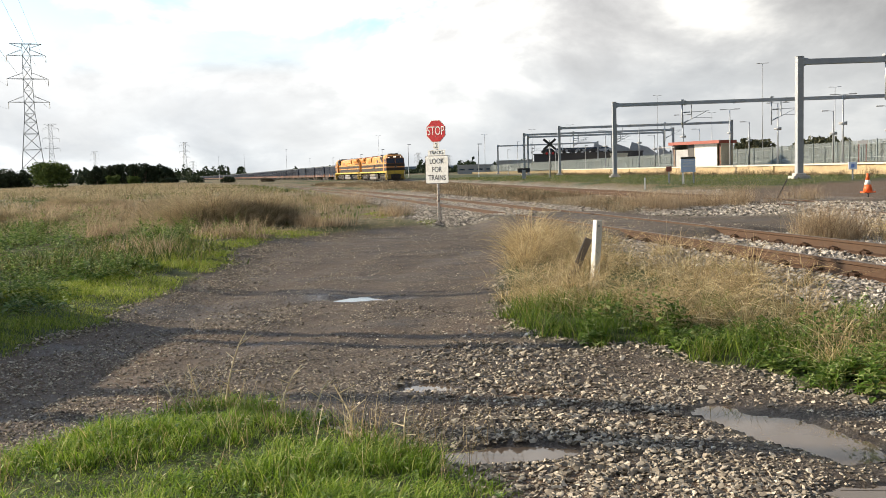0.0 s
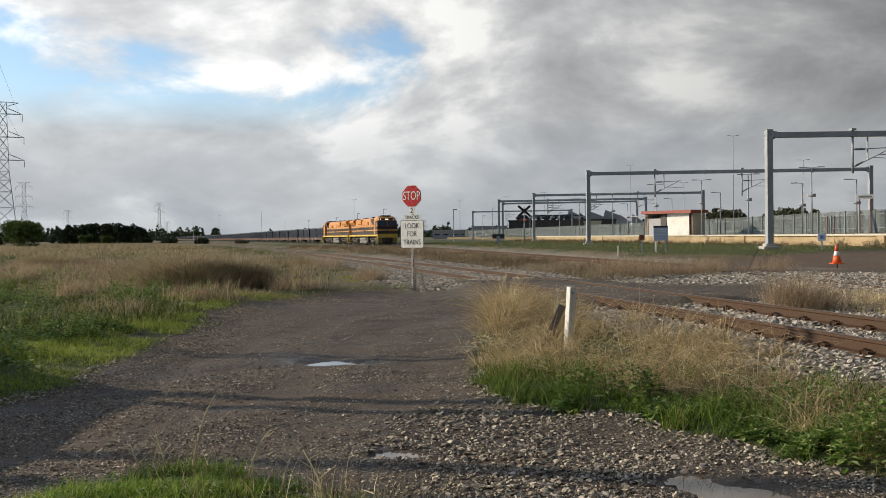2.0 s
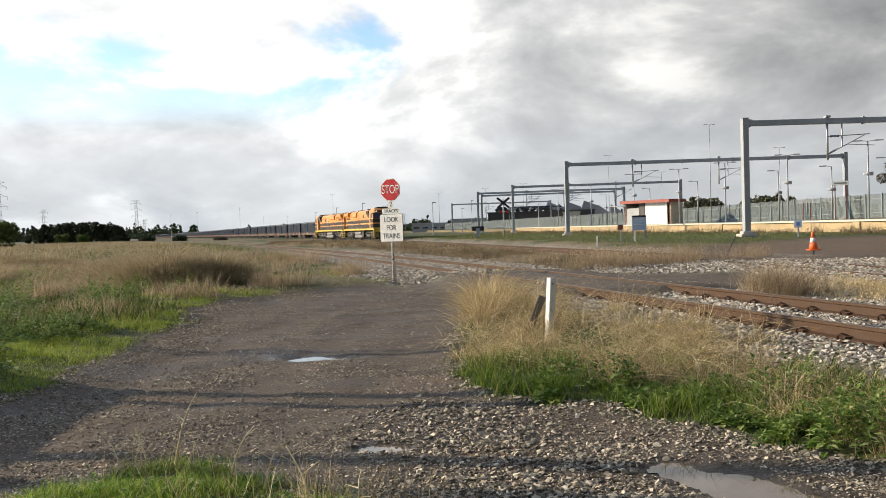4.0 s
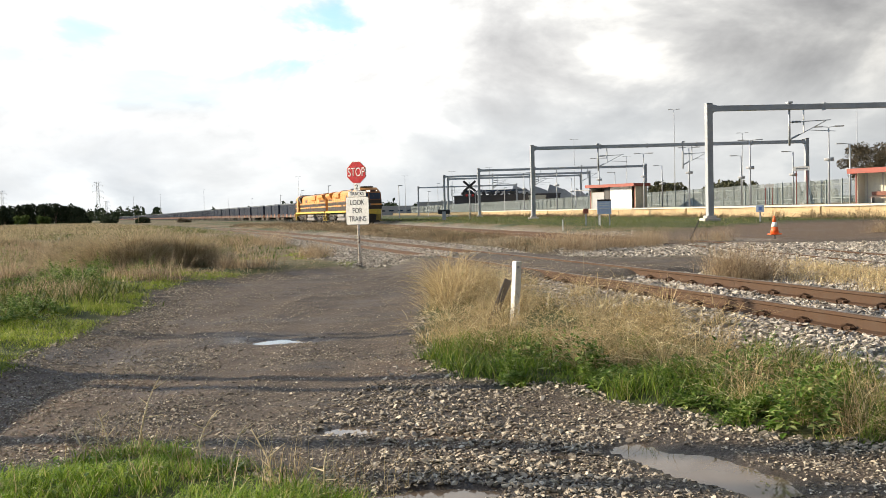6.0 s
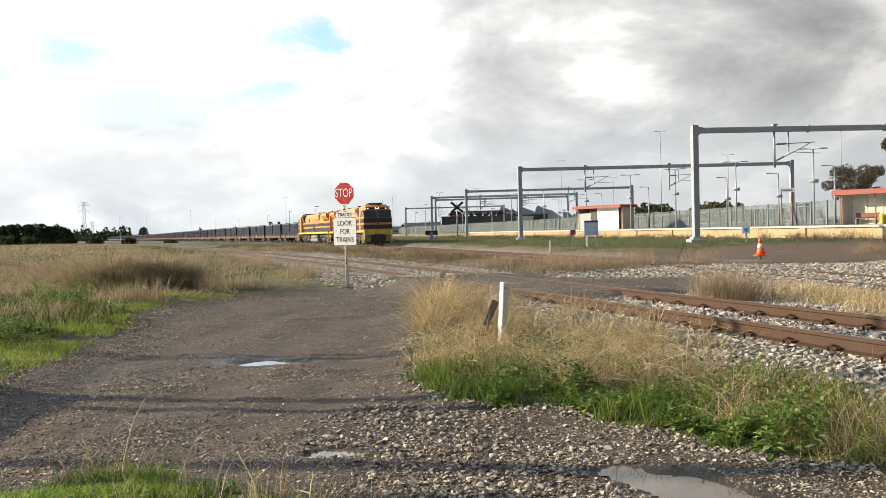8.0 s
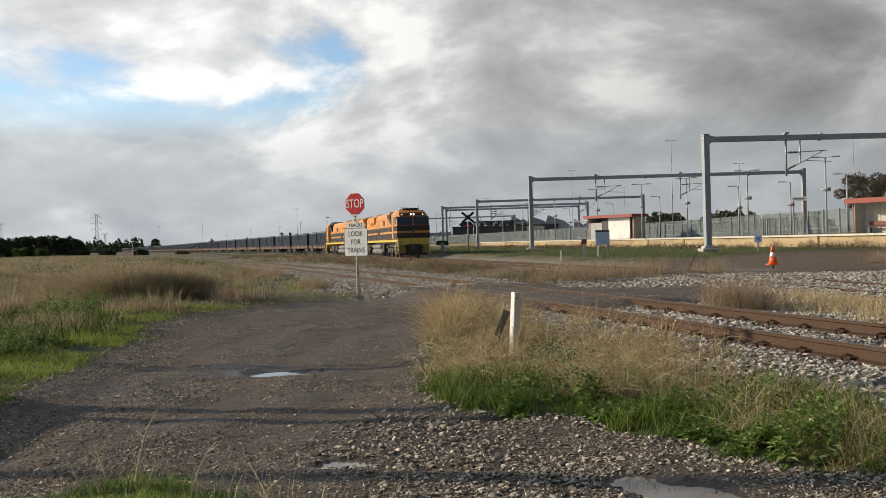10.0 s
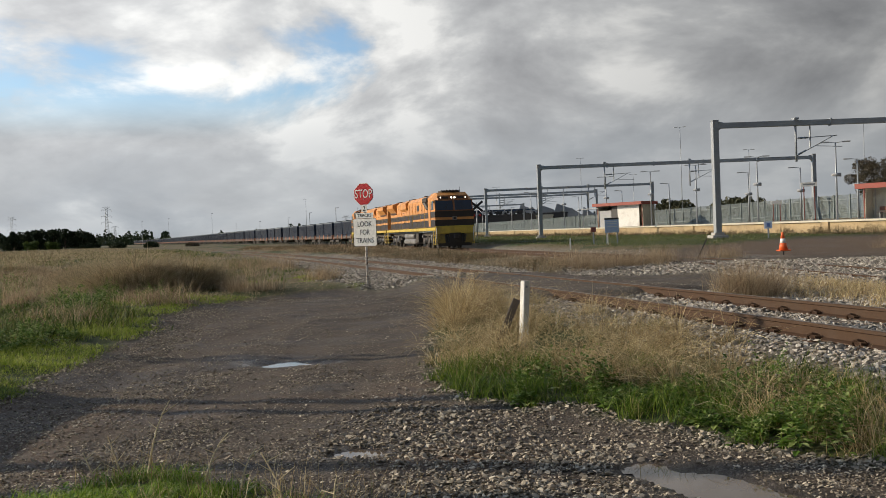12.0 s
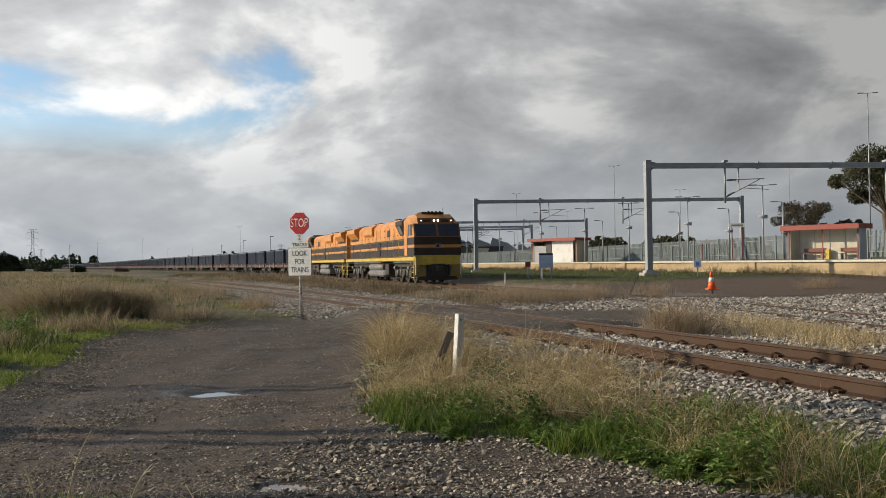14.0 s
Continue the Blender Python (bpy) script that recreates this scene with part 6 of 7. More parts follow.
def make_tower(x, y, H, turn, label):
    t = thing("transmission_tower", label, "pylon", "pylons of the power line", at=pose(x, y, 0, 0, 0, turn))
    w = lambda z: (3.9 - 2.4 * min(1.0, z / (0.52 * H)) - 0.45 * max(0.0, (z - 0.52 * H) / (0.48 * H)))
    levels = [0, 0.14, 0.27, 0.38, 0.46, 0.52, 0.60, 0.68, 0.76, 0.84, 0.92, 1.0]
    for sx_ in (-1, 1):
        for sy_ in (-1, 1):
            bm = B()
            for a, b in zip(levels, levels[1:]):
                tube(bm, (sx_ * w(a * H), sy_ * w(a * H), a * H), (sx_ * w(b * H), sy_ * w(b * H), b * H), 0.11, n=4)
            part("leg", bm, M_GALV, t)
    bm = B()
    for a, b in zip(levels, levels[1:]):
        za, zb, wa, wb = a * H, b * H, w(a * H), w(b * H)
        for s in (-1, 1):
            tube(bm, (-wa, s * wa, za), (wb, s * wb, zb), 0.055, n=4)
            tube(bm, (wa, s * wa, za), (-wb, s * wb, zb), 0.055, n=4)
            tube(bm, (s * wa, -wa, za), (s * wb, wb, zb), 0.055, n=4)
            tube(bm, (s * wa, wa, za), (s * wb, -wb, zb), 0.055, n=4)
            tube(bm, (-wb, s * wb, zb), (wb, s * wb, zb), 0.055, n=4)
    part("bracing", bm, M_GALV, t, "crossed lattice bracing")
    for f, arm in ((0.60, 5.9), (0.76, 5.9), (0.92, 5.6), (1.0, 4.6)):
        for s in (-1, 1):
            z, ww = f * H, w(f * H)
            bm = B()
            lift = 1.9 if f < 0.99 else -1.3
            for q in (-1, 1):
                tube(bm, (s * ww, q * ww, z), (s * arm, 0, z), 0.07, n=4)
                tube(bm, (s * ww, q * ww, z + lift), (s * arm, 0, z), 0.055, n=4)
            part("crossarm", bm, M_GALV, t)
            if f < 0.99:
                one_tube("insulator_string", (s * arm, 0, z), (s * arm, 0, z - 2.2), 0.11, M_GALV, t, n=5)
    return t


TX, TY = place(-29.2, 321)
make_tower(TX, TY, 45, 29, "tall grey lattice transmission tower with six arms")
for az_, e_, h_ in ((-28.2, 3.32, 45), (-25.94, 1.73, 45), (-20.93, 2.17, 45), (-20.5, 1.05, 30), (-7.0, 1.2, 30), (-5.1, 1.0, 30)):
    d_ = (h_ - 1.55) / math.tan(radians(e_))
    x_, y_ = place(az_, d_)
    make_tower(x_, y_, h_, 29, "distant grey lattice transmission tower")


def make_cables():
    bx, by = 150.0, -330.0
    make_tower(bx, by, 45, 29, "tall grey lattice transmission tower behind the road")
    c, s = math.cos(radians(29)), math.sin(radians(29))
    for arm, z in ((-5.9, 24.8), (5.9, 24.8), (-5.9, 32.0), (5.9, 32.0), (-5.6, 39.2), (5.6, 39.2)):
        bm = B()
        pts = []
        for i in range(41):
            f = i / 40
            x, y = TX + (bx - TX) * f, TY + (by - TY) * f
            pts.append((x + arm * c, y + arm * s, z - 36 * f * (1 - f)))
        for a, b in zip(pts, pts[1:]):
            tube(bm, a, b, 0.022, n=4, caps=False)
        ob = new("power_cable", mesh_of("power_cable", bm, M_DULLSTEEL))
        tagged(ob, "thin sagging power cable high overhead", "cable", "power cables")


make_cables()

# signal poles and small masts along the line in the distance
for i_, (az_, d_, h_) in enumerate(((-3.3, 150, 5.6), (-7.6, 190, 7.0), (-9.2, 230, 7.2), (-10.5, 270, 7.0), (-12.2, 420, 9), (-17.5, 520, 14), (-15.0, 520, 16), (1.4, 210, 6.5), (-1.5, 220, 6), (-19.0, 480, 12), (-13.6, 640, 13), (3.2, 200, 6), (-0.9, 260, 9))):
    x_, y_ = place(az_, d_)
    s_ = thing("line_pole", "slim grey pole standing along the railway", "pole", "poles along the railway", at=pose(x_, y_, 0.2))
    one_tube("pole", (0, 0, -0.3), (0, 0, h_), 0.09, M_GALV, s_, "", 0.05, 6)
    one_box("pole_head", (-0.1, 0.6, -0.08, 0.08, h_ - 0.06, h_ + 0.06), M_GALV, s_)

# ---------------- off the road: what casts the long shadows ----------------


def make_shade_casters():
    v = thing("parked_van", "dark panel van parked beside the dirt road", "van", at=pose(-8.95, 8.7, z_at(-8.95, 8.7), 0, 0, 91))
    bm = B()
    prism(bm, [(-2.1, 0.35), (2.2, 0.35), (2.25, 0.95), (1.5, 1.1), (1.2, 1.62), (-2.1, 1.62)], -0.85, 0.85, "y")
    part("body", bm, M_GREYBOX, v)
    for px in (-1.4, 1.4):
        for s in (-1, 1):
            one_tube("wheel", (px, s * 0.66, 0.34), (px, s * 0.86, 0.34), 0.34, M_BLACK, v, n=14)
    for y0, h, r in ((11.55, 7.7, 0.08), (11.85, 7.8, 0.06), (8.7, 7.5, 0.12), (8.2, 7.2, 0.08), (6.3, 7.6, 0.12), (5.55, 7.8, 0.12)):
        px, py = -14.5, y0 + 0.158 * 12.5
        s = thing("timber_pole", "plain timber pole standing beside the dirt road", "pole", "timber poles by the road", at=pose(px, py, z_at(px, py)))
        one_tube("pole", (0, 0, -0.3), (0, 0, h), r * 1.2, M_BARK, s, "", r, 8)


make_shade_casters()

# ---------------- the freight train ----------------
ARC = np.concatenate([[0], np.cumsum(np.hypot(np.diff(T2X), np.diff(T2Y)))])   # along the line, from its near end
SPEED, FRONT_END = 6.40, float(np.interp(54.0, T2Y, ARC))


def on_line(s):
    return float(np.interp(s, ARC, T2X)), float(np.interp(s, ARC, T2Y))


def vehicle_rows(behind, wheelbase, seconds):
    """Poses of a vehicle whose middle runs so far behind the train's nose; local +y is its front."""
    rows = []
    for t in seconds:
        s = FRONT_END + SPEED * (14.0 - t) + behind
        (ax, ay), (bx, by) = on_line(s - wheelbase / 2), on_line(s + wheelbase / 2)
        rows.append((t, pose((ax + bx) / 2, (ay + by) / 2, RAIL_2, 0, 0, math.degrees(math.atan2(-(ax - bx), ay - by)))))
    return rows


WHEELSETS = []


def wheelset_mesh():
    bm = B()
    tube(bm, (-0.9, 0, 0), (0.9, 0, 0), 0.09, n=8)
    for s in (-1, 1):
        tube(bm, (s * 0.735, 0, 0), (s * 0.865, 0, 0), 0.50, n=24)
        tube(bm, (s * 0.70, 0, 0), (s * 0.735, 0, 0), 0.53, n=24)
        for i in range(4):
            a = i * math.pi / 2
            tube(bm, (s * 0.865, 0.3 * math.cos(a), 0.3 * math.sin(a)), (s * 0.885, 0.3 * math.cos(a), 0.3 * math.sin(a)), 0.09, n=8)
    return mesh_of("wheelset", bm, M_GRIME)


def make_loco(label):
    """A hood locomotive with a full-width cab; local +y is the front, z from the rail head."""
    L = thing("locomotive", label, "locomotive", "locomotives of the freight train")
    # frame
    bm = B()
    box(bm, -1.45, 1.45, -10.55, 10.55, 1.34, 1.58, 0.03)
    part("frame_sill", bm, M_YELLOW, L, "yellow frame sill")
    one_box("walkway", (-1.47, 1.47, -10.6, 10.3, 1.582, 1.62), M_GRIME, L)
    one_box("underframe", (-0.9, 0.9, -10.0, 10.0, 0.95, 1.22), M_GRIME, L)
    # long hood
    hood = [(-1.12, 1.62), (1.12, 1.62), (1.12, 3.72), (0.86, 4.0), (-0.86, 4.0), (-1.12, 3.72)]
    bm = B()
    prism(bm, hood, -10.1, 8.0, "y")
    h = part("hood", bm, M_ORANGE, L, "orange long hood with black lower bands")
    for s in (-1, 1):
        def side(name, y0, y1, z0, z1, mat, proud=0.012, lb=""):
            x0, x1 = sorted((s * 1.12, s * (1.12 + proud)))
            return one_box(name, (x0, x1, y0, y1, z0, z1), mat, h, lb)
        side("black_band", -10.09, 7.99, 1.64, 2.12, M_LOCOBLACK)
        side("black_band", -10.09, 7.99, 2.30, 2.72, M_LOCOBLACK)
        for i in range(11):
            y = -5.9 + i * 1.12
            side("hood_door", y, y + 1.02, 2.76, 3.55, M_ORANGE, 0.03)
            for zz in (2.95, 3.35):
                side("door_latch", y + 0.9, y + 0.96, zz, zz + 0.06, M_LOCOBLACK, 0.05)
        side("grille", 2.4, 3.2, 2.95, 3.4, M_LOCOBLACK, 0.036, "dark ventilation grille")
        side("open_locker", -0.2, 0.6, 1.7, 2.65, M_LOCOBLACK, 0.04)
        # flared radiator and the black intake by the cab
        bm = B()
        prism(bm, [(s * 1.1, 3.0), (s * 1.5, 3.55), (s * 1.5, 3.85), (s * 0.8, 4.06)], -9.6, -6.3, "y")
        part("radiator_flare", bm, M_ORANGE, L, "flared orange radiator housing")
        x0, x1 = sorted((s * 1.13, s * 1.20))
        for i in range(6):
            one_box("radiator_slat", (x0, x1, -9.5, -6.4, 2.98 + i * 0.07, 3.02 + i * 0.07), M_LOCOBLACK, L)
        bm = B()
        prism(bm, [(s * 1.0, 2.95), (s * 1.16, 2.95), (s * 1.46, 3.55), (s * 1.46, 3.80), (s * 0.8, 4.04)], 5.9, 7.8, "y")
        part("brake_intake", bm, M_LOCOBLACK, L, "black flared brake grid intake")
        bm = B()
        prism(bm, [(s * 1.462, 3.55), (s * 1.475, 3.55), (s * 1.475, 3.80), (s * 1.462, 3.80)], 6.0, 7.7, "y")
        part("intake_lip", bm, M_GRIME, L)
        bm = B()
        prism(bm, [(s * 1.19, 3.0), (s * 1.21, 3.0), (s * 1.46, 3.50), (s * 1.44, 3.50)], 6.15, 7.0, "y")
        part("intake_flap", bm, M_GREYTANK, L, "pale grey slanted intake flap")
        bm = B()
        prism(bm, [(s * 1.1, 3.05), (s * 1.32, 3.3), (s * 1.32, 3.75), (s * 0.85, 4.02)], -3.6, -1.1, "y")
        part("side_housing", bm, M_ORANGE, L, "orange roofside housing")
    for y0, y1, w, z in ((-9.3, -6.6, 0.7, 4.12), (-3.2, -1.4, 0.55, 4.14), (0.6, 2.6, 0.5, 4.10), (4.0, 5.2, 0.45, 4.12)):
        one_box("roof_hatch", (-w, w, y0, y1, 4.0, z), M_GRIME, L, "", 0.02)
    one_tube("exhaust_pipe", (0, 1.2, 4.0), (0, 1.2, 4.24), 0.22, M_GRIME, L)
    # cab
    prof = [(8.0, 1.62), (10.55, 1.62), (10.55, 2.72), (10.30, 3.50), (10.05, 3.86), (9.55, 4.10), (8.0, 4.10)]
    bm = B()
    lower = [(y, z) for y, z in prof]
    prism(bm, lower, -1.42, 1.42, "x")
    edges = [e for e in bm.edges if abs(e.verts[0].co.x) > 1.4 and abs(e.verts[0].co.x - e.verts[1].co.x) < 0.01 and max(e.verts[0].co.z, e.verts[1].co.z) > 3.45 and min(e.verts[0].co.z, e.verts[1].co.z) > 3.4]
    bmesh.ops.bevel(bm, geom=edges, offset=0.34, segments=1, affect="EDGES", profile=0.5)
    bm.normal_update()
    for f in bm.faces:
        f.material_index = 1 if f.normal.y > 0.9 else 0
    cab = part("cab", bm, M_ORANGE, L, "full-width driving cab")
    cab.data.materials.append(M_LOCOBLACK)
    # front face panels, each a little proud
    tilt = math.degrees(math.atan2(0.25, 0.78))
    one_box("nose_panel", (-1.41, 1.41, 10.55, 10.575, 1.60, 2.72), M_LOCOBLACK, cab, "black nose panel")
    one_box("nose_stripe", (-1.42, 1.42, 10.575, 10.585, 2.10, 2.28), M_ORANGE, cab, "orange nose stripe")
    bm = B()
    box(bm, -1.40, 1.40, 0.0, 0.022, 0.0, 0.84, 0.0, pose(0, 10.553, 2.72, tilt))
    part("window_surround", bm, M_SHADEDORANGE, cab, "orange windscreen surround with shade put into its colour")
    for s in (-1, 1):
        bm = B()
        box(bm, min(s * 0.07, s * 1.32), max(s * 0.07, s * 1.32), 0.022, 0.034, 0.06, 0.79, 0.004, pose(0, 10.553, 2.72, tilt))
        part("windscreen", bm, M_CABGLASS, cab, "dark windscreen, blue reflection put into its colour")
        one_tube("wiper", (s * 0.7, 10.54, 2.86), (s * 0.45, 10.42, 3.3), 0.012, M_BLACK, cab, n=4)
    tilt2 = math.degrees(math.atan2(0.25, 0.36))
    bm = B()
    box(bm, -1.12, 1.12, 0.0, 0.022, 0.0, 0.43, 0.0, pose(0, 10.303, 3.50, tilt2))
    brow = part("brow_panel", bm, M_SHADEDORANGE, cab, "orange brow panel with lamps, shade put into its colour")
    for px, r in ((-0.12, 0.072), (0.12, 0.072), (-0.92, 0.042), (0.92, 0.042)):
        c = pose(0, 10.303, 3.50, tilt2) @ Vector((px, 0.03, 0.22))
        n = (pose(0, 0, 0, tilt2).to_3x3() @ Vector((0, 1, 0)))
        n = Vector((0, 1, 0.1))
        bm = B()
        tube(bm, c - n * 0.03, c + n * 0.05, r * 1.25, n=14)
        part("lamp_bezel", bm, M_BLACK, brow)
        bm = B()
        tube(bm, c + n * 0.05, c + n * 0.062, r, n=14)
        part("headlamp", bm, M_LAMP, brow, "lit warm headlamp")
    for px in (-0.55, 0.55):
        bm = B()
        box(bm, px - 0.22, px + 0.22, 0.022, 0.04, 0.14, 0.30, 0.0, pose(0, 10.303, 3.50, tilt2))
        part("number_box", bm, M_LOCOBLACK, brow, "unlit dark number box")
    # logo as a plain shape
    bm = B()
    box(bm, -0.17, 0.17, 10.585, 10.592, 2.07, 2.34)
    lg = part("logo_plate", bm, M_GREYTANK, cab, "pale square logo on the nose")
    one_box("logo_mark", (-0.08, 0.08, 10.592, 10.597, 2.12, 2.29), M_LOCOBLACK, lg)
    for s in (-1, 1):
        x0, x1 = sorted((s * 1.42, s * 1.435))
        sw = one_box("side_window", (x0, x1, 9.15, 10.05, 2.85, 3.50), M_CABGLASS, cab, "cab side window")
        one_box("window_bar", (min(s * 1.435, s * 1.45), max(s * 1.435, s * 1.45), 9.57, 9.63, 2.85, 3.5), M_YELLOW, sw)
        one_box("black_band", (x0, x1, 8.0, 10.54, 1.64, 2.12), M_LOCOBLACK, cab)
        one_box("black_band", (x0, x1, 8.0, 10.54, 2.30, 2.72), M_LOCOBLACK, cab)
        one_box("cab_door", (min(s * 1.436, s * 1.45), max(s * 1.436, s * 1.45), 8.2, 8.9, 1.66, 3.6), M_ORANGE, cab)
    one_box("air_conditioner", (-0.7, 0.7, 8.4, 9.5, 4.10, 4.26), M_GRIME, L, "roof air conditioner", 0.04)
    for px in (-0.35, -0.12, 0.12, 0.35):
        one_tube("horn", (px, 9.5, 4.22), (px, 9.85, 4.22), 0.03, M_GRIME, L, "", 0.07, 8)
    one_tube("radio_aerial", (-0.9, 8.6, 4.1), (-0.9, 8.6, 4.55), 0.015, M_BLACK, L, n=5)
    # front end
    one_box("buffer_beam", (-1.42, 1.42, 10.30, 10.60, 1.10, 1.66), M_YELLOW, L, "yellow buffer beam", 0.02)
    bm = B()
    prism(bm, [(-1.35, 0.95), (1.35, 0.95), (1.2, 0.2), (-1.2, 0.2)], 10.32, 10.45, "y")
    part("snow_plough", bm, M_GRIME, L, "grimy dark pilot plate")
    for s in (-1, 1):
        one_box("pilot_wing", (min(s * 0.72, s * 1.40), max(s * 0.72, s * 1.40), 10.455, 10.50, 0.42, 1.10), M_YELLOWGRIME, L, "dirty yellow pilot corner")
    one_box("coupler_pocket", (-0.42, 0.42, 10.45, 10.66, 0.45, 1.15), M_GRIME, L, "dark coupler pocket")
    one_box("coupler", (-0.16, 0.16, 10.45, 11.05, 0.72, 1.02), M_GRIME, L, "knuckle coupler", 0.04)
    one_box("coupler", (-0.16, 0.16, -11.05, -10.45, 0.72, 1.02), M_GRIME, L, "knuckle coupler", 0.04)
    for px in (-0.75, -0.55, 0.55, 0.75):
        one_tube("air_hose", (px, 10.6, 1.0), (px * 0.9, 10.72, 0.5), 0.035, M_BLACK, L, n=6)
    for s in (-1, 1):
        for yy in (10.15, -10.15):
            for k in range(3):
                one_box("step", (min(s * 1.12, s * 1.42), max(s * 1.12, s * 1.42), yy - 0.3, yy + 0.3, 0.35 + 0.3 * k, 0.39 + 0.3 * k), M_YELLOW, L)
            for q in (-0.34, 0.34):
                one_tube("grab_rail", (s * 1.44, yy + q, 0.3), (s * 1.44, yy + q, 1.6), 0.022, M_YELLOW, L, n=6)
        one_tube("grab_rail", (s * 1.36, 10.62, 0.5), (s * 1.36, 10.62, 1.55), 0.025, M_WHITE, L, n=6)
        for zz in (2.15, 2.62):
            one_tube("handrail", (s * 1.40, -10.4, zz), (s * 1.40, 7.9, zz), 0.011, M_YELLOWGRIME, L, n=6)
        for i in range(13):
            yy = -10.4 + i * 18.3 / 12
            one_tube("stanchion", (s * 1.40, yy, 1.6), (s * 1.40, yy, 2.64), 0.014, M_YELLOW if i > 9 else M_YELLOWGRIME, L, n=6)
        # tank with two lobes
        one_tube("air_reservoir", (s * 1.05, -2.2, 0.95), (s * 1.05, 1.6, 0.95), 0.24, M_GREYTANK, L, "grey air reservoir", n=14)
    bm = B()
    box(bm, -1.30, 1.30, -2.4, 2.0, 0.30, 0.74, 0.12)
    part("fuel_tank", bm, M_GREYTANK, L, "grimy grey fuel tank")
    one_box("battery_box", (-1.3, 1.3, 2.35, 3.2, 0.45, 1.18), M_GRIME, L, "", 0.03)
    wm = wheelset_mesh()
    for cy in (-6.6, 6.6):
        bm = B()
        for s in (-1, 1):
            x0, x1 = sorted((s * 0.95, s * 1.12))
            box(bm, x0, x1, cy - 2.6, cy + 2.6, 0.62, 0.86, 0.03)
            for k in (-1.85, 0, 1.85):
                box(bm, x0, sorted((x1, s * 1.2))[1] if s > 0 else x1, cy + k - 0.24, cy + k + 0.24, 0.34, 0.72, 0.03)
            for k in (-0.92, 0.92):
                box(bm, x0, x1, cy + k - 0.3, cy + k + 0.3, 0.40, 0.66, 0.02)
        bg = part("bogie", bm, M_GRIME, L, "grimy three-axle bogie")
        for s in (-1, 1):
            for k in (-1.3, -0.5, 0.5, 1.3):
                one_tube("spring", (s * 1.16, cy + k, 0.45), (s * 1.16, cy + k, 0.80), 0.09, M_GREYTANK, bg, n=8)
            for k in (-1.85, 1.85):
                one_tube("brake_cylinder", (s * 1.2, cy + k - 0.2, 0.92), (s * 1.2, cy + k + 0.25, 0.92), 0.12, M_GREYTANK, bg, n=10)
        for k in (-1.85, 0, 1.85):
            part("wheelset", wm, M_GRIME, bg, "steel wheels on an axle", pose(0, cy + k, 0.50))
    # the middle of the body is longer by a metre to each end; cab and bogies move out whole
    for ob in L.children_recursive:
        if ob.name.startswith("wheelset"):
            ob.matrix_basis = Matrix.Translation((0, math.copysign(1.0, ob.matrix_basis.translation.y), 0)) @ ob.matrix_basis
        else:
            for v in ob.data.vertices:
                v.co.y += max(-1.0, min(1.0, v.co.y / 4))
    return L


def make_wagon():
    """A flat wagon loaded with two half-height mineral containers."""
    W = thing("container_wagon", "red-oxide flat wagon carrying two dark blue half-height containers", "wagon", "wagons of the freight train")
    bm = B()
    box(bm, -1.25, -0.95, -6.6, 6.6, 0.88, 1.14)
    box(bm, 0.95, 1.25, -6.6, 6.6, 0.88, 1.14)
    for y in (-6.5, -4.4, -2.2, 0, 2.2, 4.4, 6.5):
        box(bm, -0.95, 0.95, y - 0.12, y + 0.12, 0.92, 1.12)
    box(bm, -0.25, 0.25, -6.6, 6.6, 0.75, 1.10)
    part("underframe", bm, M_WAGONDARK, W, "dirty dark steel underframe")
    for y in (-6.55, -3.3, -0.12, 0.12, 3.3, 6.55):
        for s in (-1, 1):
            one_box("stake", (s * 1.27 - 0.05, s * 1.27 + 0.05, y - 0.07, y + 0.07, 0.80, 1.38), M_WAGON, W, "red-oxide side stake")
    for y in (-3.3, 3.3):
        bm = B()
        box(bm, -1.19, 1.19, y - 3.02, y + 3.02, 1.16, 2.98)
        for s in (-1, 1):
            for i in range(15):
                yy = y - 2.85 + i * 5.7 / 14
                box(bm, min(s * 1.19, s * 1.215), max(s * 1.19, s * 1.215), yy - 0.09, yy + 0.09, 1.3, 2.86)
            box(bm, min(s * 1.19, s * 1.22), max(s * 1.19, s * 1.22), y - 3.03, y + 3.03, 2.86, 2.99)
            box(bm, min(s * 1.19, s * 1.22), max(s * 1.19, s * 1.22), y - 3.03, y + 3.03, 1.16, 1.3)
        c = part("container", bm, M_BLUE, W, "dark blue ribbed half-height container")
        one_box("lid", (-1.2, 1.2, y - 3.03, y + 3.03, 2.992, 3.06), M_TARP, c, "pale flat lid")
        one_box("lid_bar", (-1.24, 1.24, y - 0.1, y + 0.1, 3.06, 3.16), M_BLUE, c)
    bm = B()
    for s in (-1, 1):
        box(bm, min(s * 0.9, s * 1.08), max(s * 0.9, s * 1.08), -1.25, 1.25, 0.42, 0.72, 0.03)
    box(bm, -0.9, 0.9, -0.2, 0.2, 0.5, 0.75)
    for y in (-0.9, 0.9):
        tube(bm, (-0.8, y, 0.44), (-0.72, y, 0.44), 0.44, n=16)
        tube(bm, (0.72, y, 0.44), (0.8, y, 0.44), 0.44, n=16)
    bog = mesh_of("bogie", bm, M_GRIME)
    for y in (-5.0, 5.0):
        part("bogie", bog, M_GRIME, W, "two-axle bogie", pose(0, y, 0))
    for s in (-1, 1):
        one_box("coupler", (-0.12, 0.12, min(s * 6.6, s * 7.15), max(s * 6.6, s * 7.15), 0.72, 0.95), M_GRIME, W)
    return W


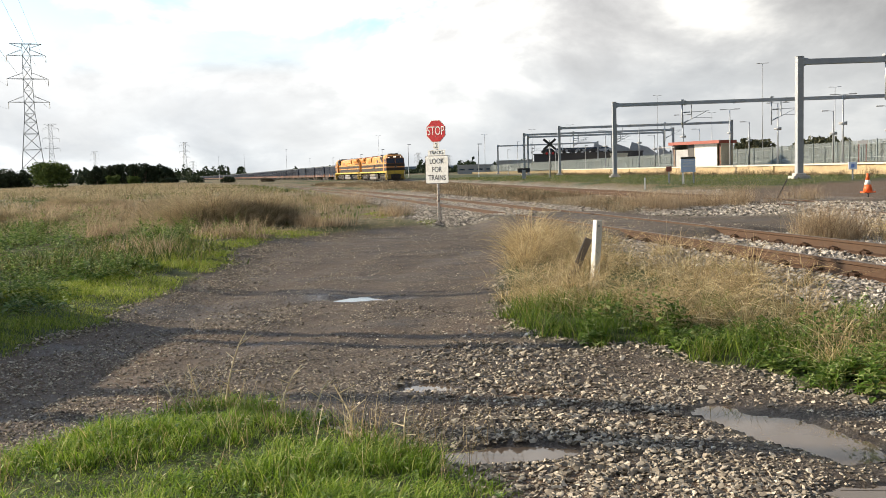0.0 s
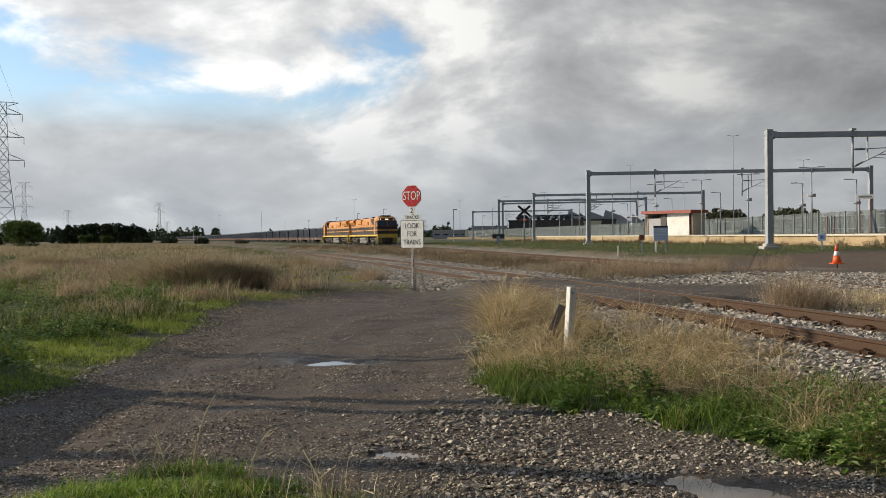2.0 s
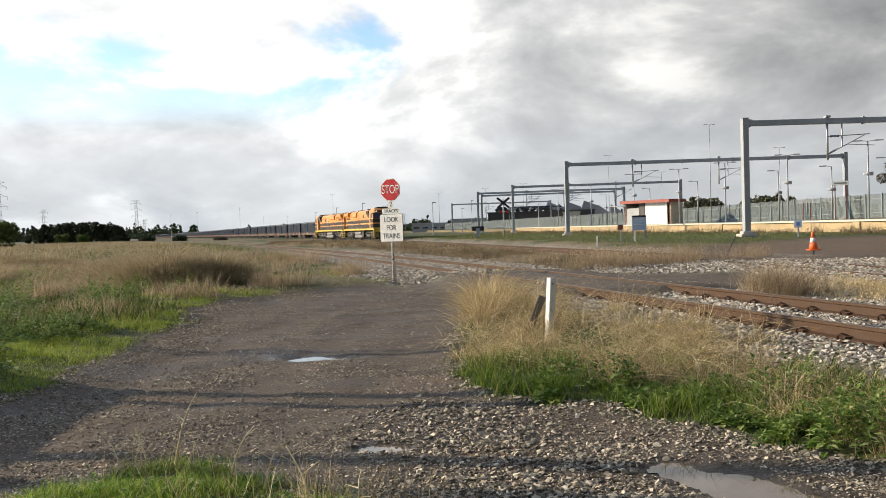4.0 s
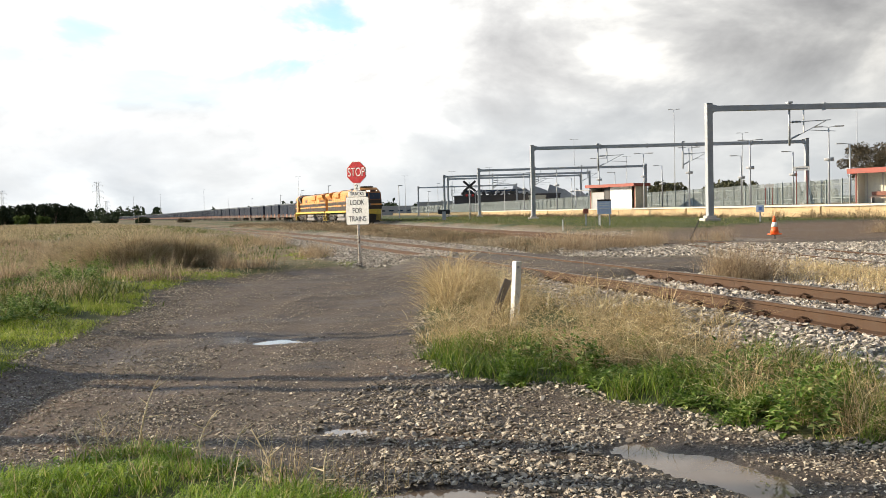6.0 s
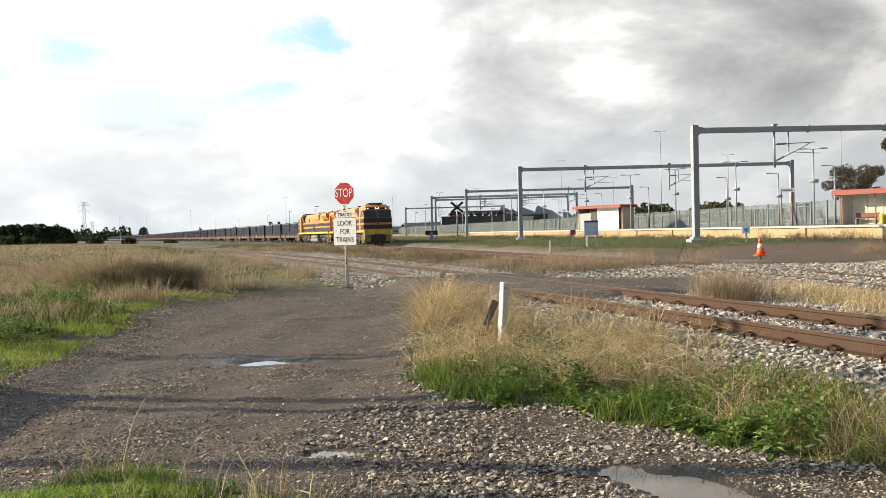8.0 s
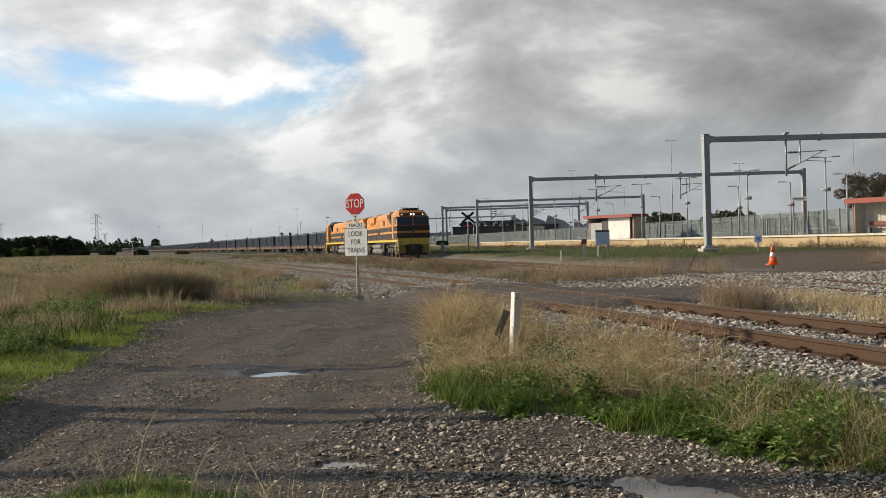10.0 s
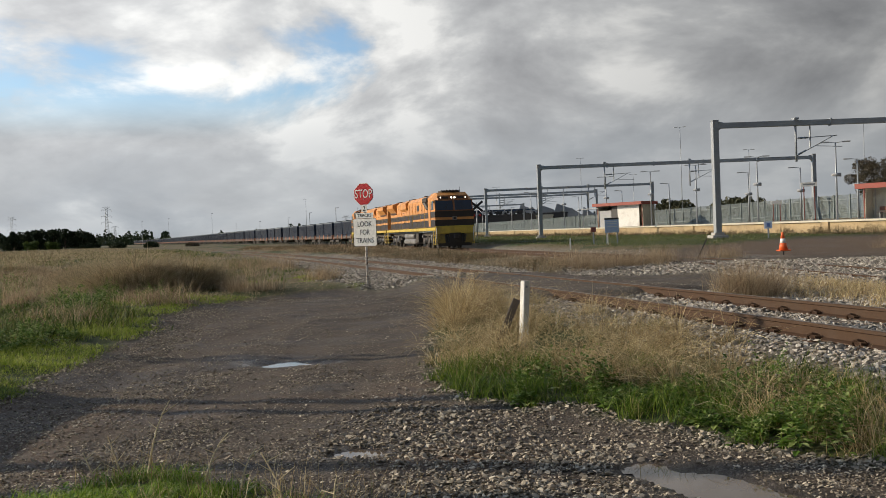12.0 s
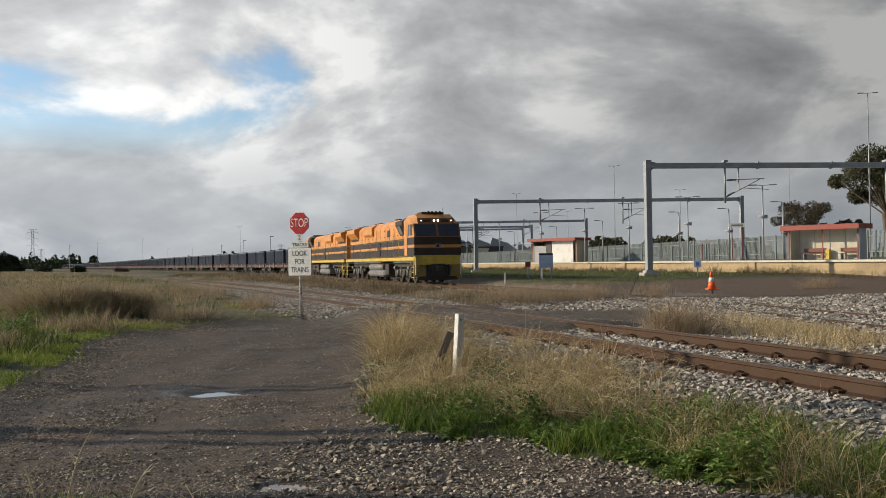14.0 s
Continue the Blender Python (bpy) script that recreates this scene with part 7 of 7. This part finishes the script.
LOCO_1 = make_loco("orange and black diesel locomotive with yellow frame, headlamps lit")
LOCO_2 = copy_thing(LOCO_1, pose(0, 0, 0))
tagged(LOCO_2, "second orange and black diesel locomotive, coupled back to back")
WAGON = make_wagon()
WAGONS = [WAGON] + [copy_thing(WAGON, pose(0, 0, 0)) for _ in range(40)]

# ---------------- birds ----------------


def make_bird(label):
    b = thing("bird", label, "bird", "birds over the crossing")
    bm = B()
    ring = [(-0.12, 0.004), (-0.07, 0.02), (0.0, 0.028), (0.06, 0.022), (0.095, 0.013), (0.115, 0.004)]
    for (a, ra), (c, rc) in zip(ring, ring[1:]):
        tube(bm, (0, a, 0), (0, c, 0), ra, rc, 8, False)
    part("body", bm, M_BIRD, b, "dark streamlined body")
    for s in (-1, 1):
        bm = B()
        prism(bm, [(0.0, 0.045), (s * 0.09, 0.055), (s * 0.20, -0.03), (s * 0.10, -0.03), (0.0, -0.04)], 0.004, 0.010, "z")
        w = part("wing", bm, M_BIRD, b)
        w.matrix_basis = pose(0, 0, 0.008, 0, s * -14, 0)
    bm = B()
    prism(bm, [(-0.01, -0.10), (0.01, -0.10), (0.03, -0.18), (-0.03, -0.18)], -0.003, 0.003, "z")
    part("tail", bm, M_BIRD, b)
    bm = B()
    tube(bm, (0, 0.112, 0), (0, 0.135, -0.003), 0.006, 0.001, 6)
    part("beak", bm, M_DULLSTEEL, b)
    return b


BIRDS = [make_bird("small dark bird flying fast and low")]
for _ in range(2):
    BIRDS.append(copy_thing(BIRDS[0], pose(0, 0, 0)))
    tagged(BIRDS[-1], "small dark bird climbing over the field")

# flights: seconds, then degrees to the right, degrees up, metres away
FLIGHTS = [
    [(0, 70, 8, 40), (9.5, 60, 4, 25), (10.7, 35.0, 0.9, 9.0), (10.9, 17.7, -0.2, 8.6), (11.0, 6.6, 2.1, 7.6), (11.1, -2.7, 3.9, 7.2), (11.2, -12.5, 5.3, 7.3), (11.3, -22.1, 5.5, 7.8), (11.9, -60, 9, 9), (14, -80, 20, 60)],
    [(0, -2.0, 0.15, 420), (11.8, -3.0, 0.4, 120), (12.4, -5.0, 1.0, 40), (12.7, -8.1, 2.0, 26.0), (12.8, -12.0, 3.3, 22.0), (12.9, -16.9, 5.9, 19.0), (13.0, -20.1, 7.9, 18.0), (13.1, -23.4, 9.7, 17.5), (13.6, -50, 16, 18), (14, -65, 18, 20)],
    [(0, -10.0, 0.1, 420), (12.2, -13.0, 0.3, 120), (13.0, -18.4, 1.0, 24.0), (13.1, -21.9, 2.7, 22.0), (13.8, -45, 8, 20), (14, -52, 9, 20)]]


def motions():
    seconds = [float(i) for i in range(15)]
    walk(LOCO_1, vehicle_rows(12.0, 15.2, seconds))
    turned = pose(0, 0, 0, 0, 0, 180)
    walk(LOCO_2, [(t, m @ turned) for t, m in vehicle_rows(36.2, 15.2, seconds)])
    for i, w in enumerate(WAGONS):
        walk(w, vehicle_rows(48.4 + 7.2 + 14.35 * i, 10.0, seconds))
    # wheels roll without slipping
    per = math.degrees(SPEED / 0.5)
    for loco, way in ((LOCO_1, -1), (LOCO_2, 1)):
        for bogie in [o for o in loco.children if o.name.startswith("bogie")]:
            for ws in [o for o in bogie.children if o.name.startswith("wheelset")]:
                c = ws.matrix_basis.translation.copy()
                walk(ws, [(k / 10, pose(*c, way * per * k / 10)) for k in range(141)])
    for bird, legs in zip(BIRDS, FLIGHTS):
        rows, pts = [], []
        for t, az, el, d in legs:
            x, y = place(az, d * math.cos(radians(el)))
            pts.append((t, Vector((x, y, EYE[2] + d * math.sin(radians(el))))))
        for i, (t, p) in enumerate(pts):
            v = pts[min(i + 1, len(pts) - 1)][1] - pts[max(i - 1, 0)][1]
            rows.append((t, Matrix.Translation(p) @ v.to_track_quat("Y", "Z").to_matrix().to_4x4()))
        walk(bird, rows)


motions()
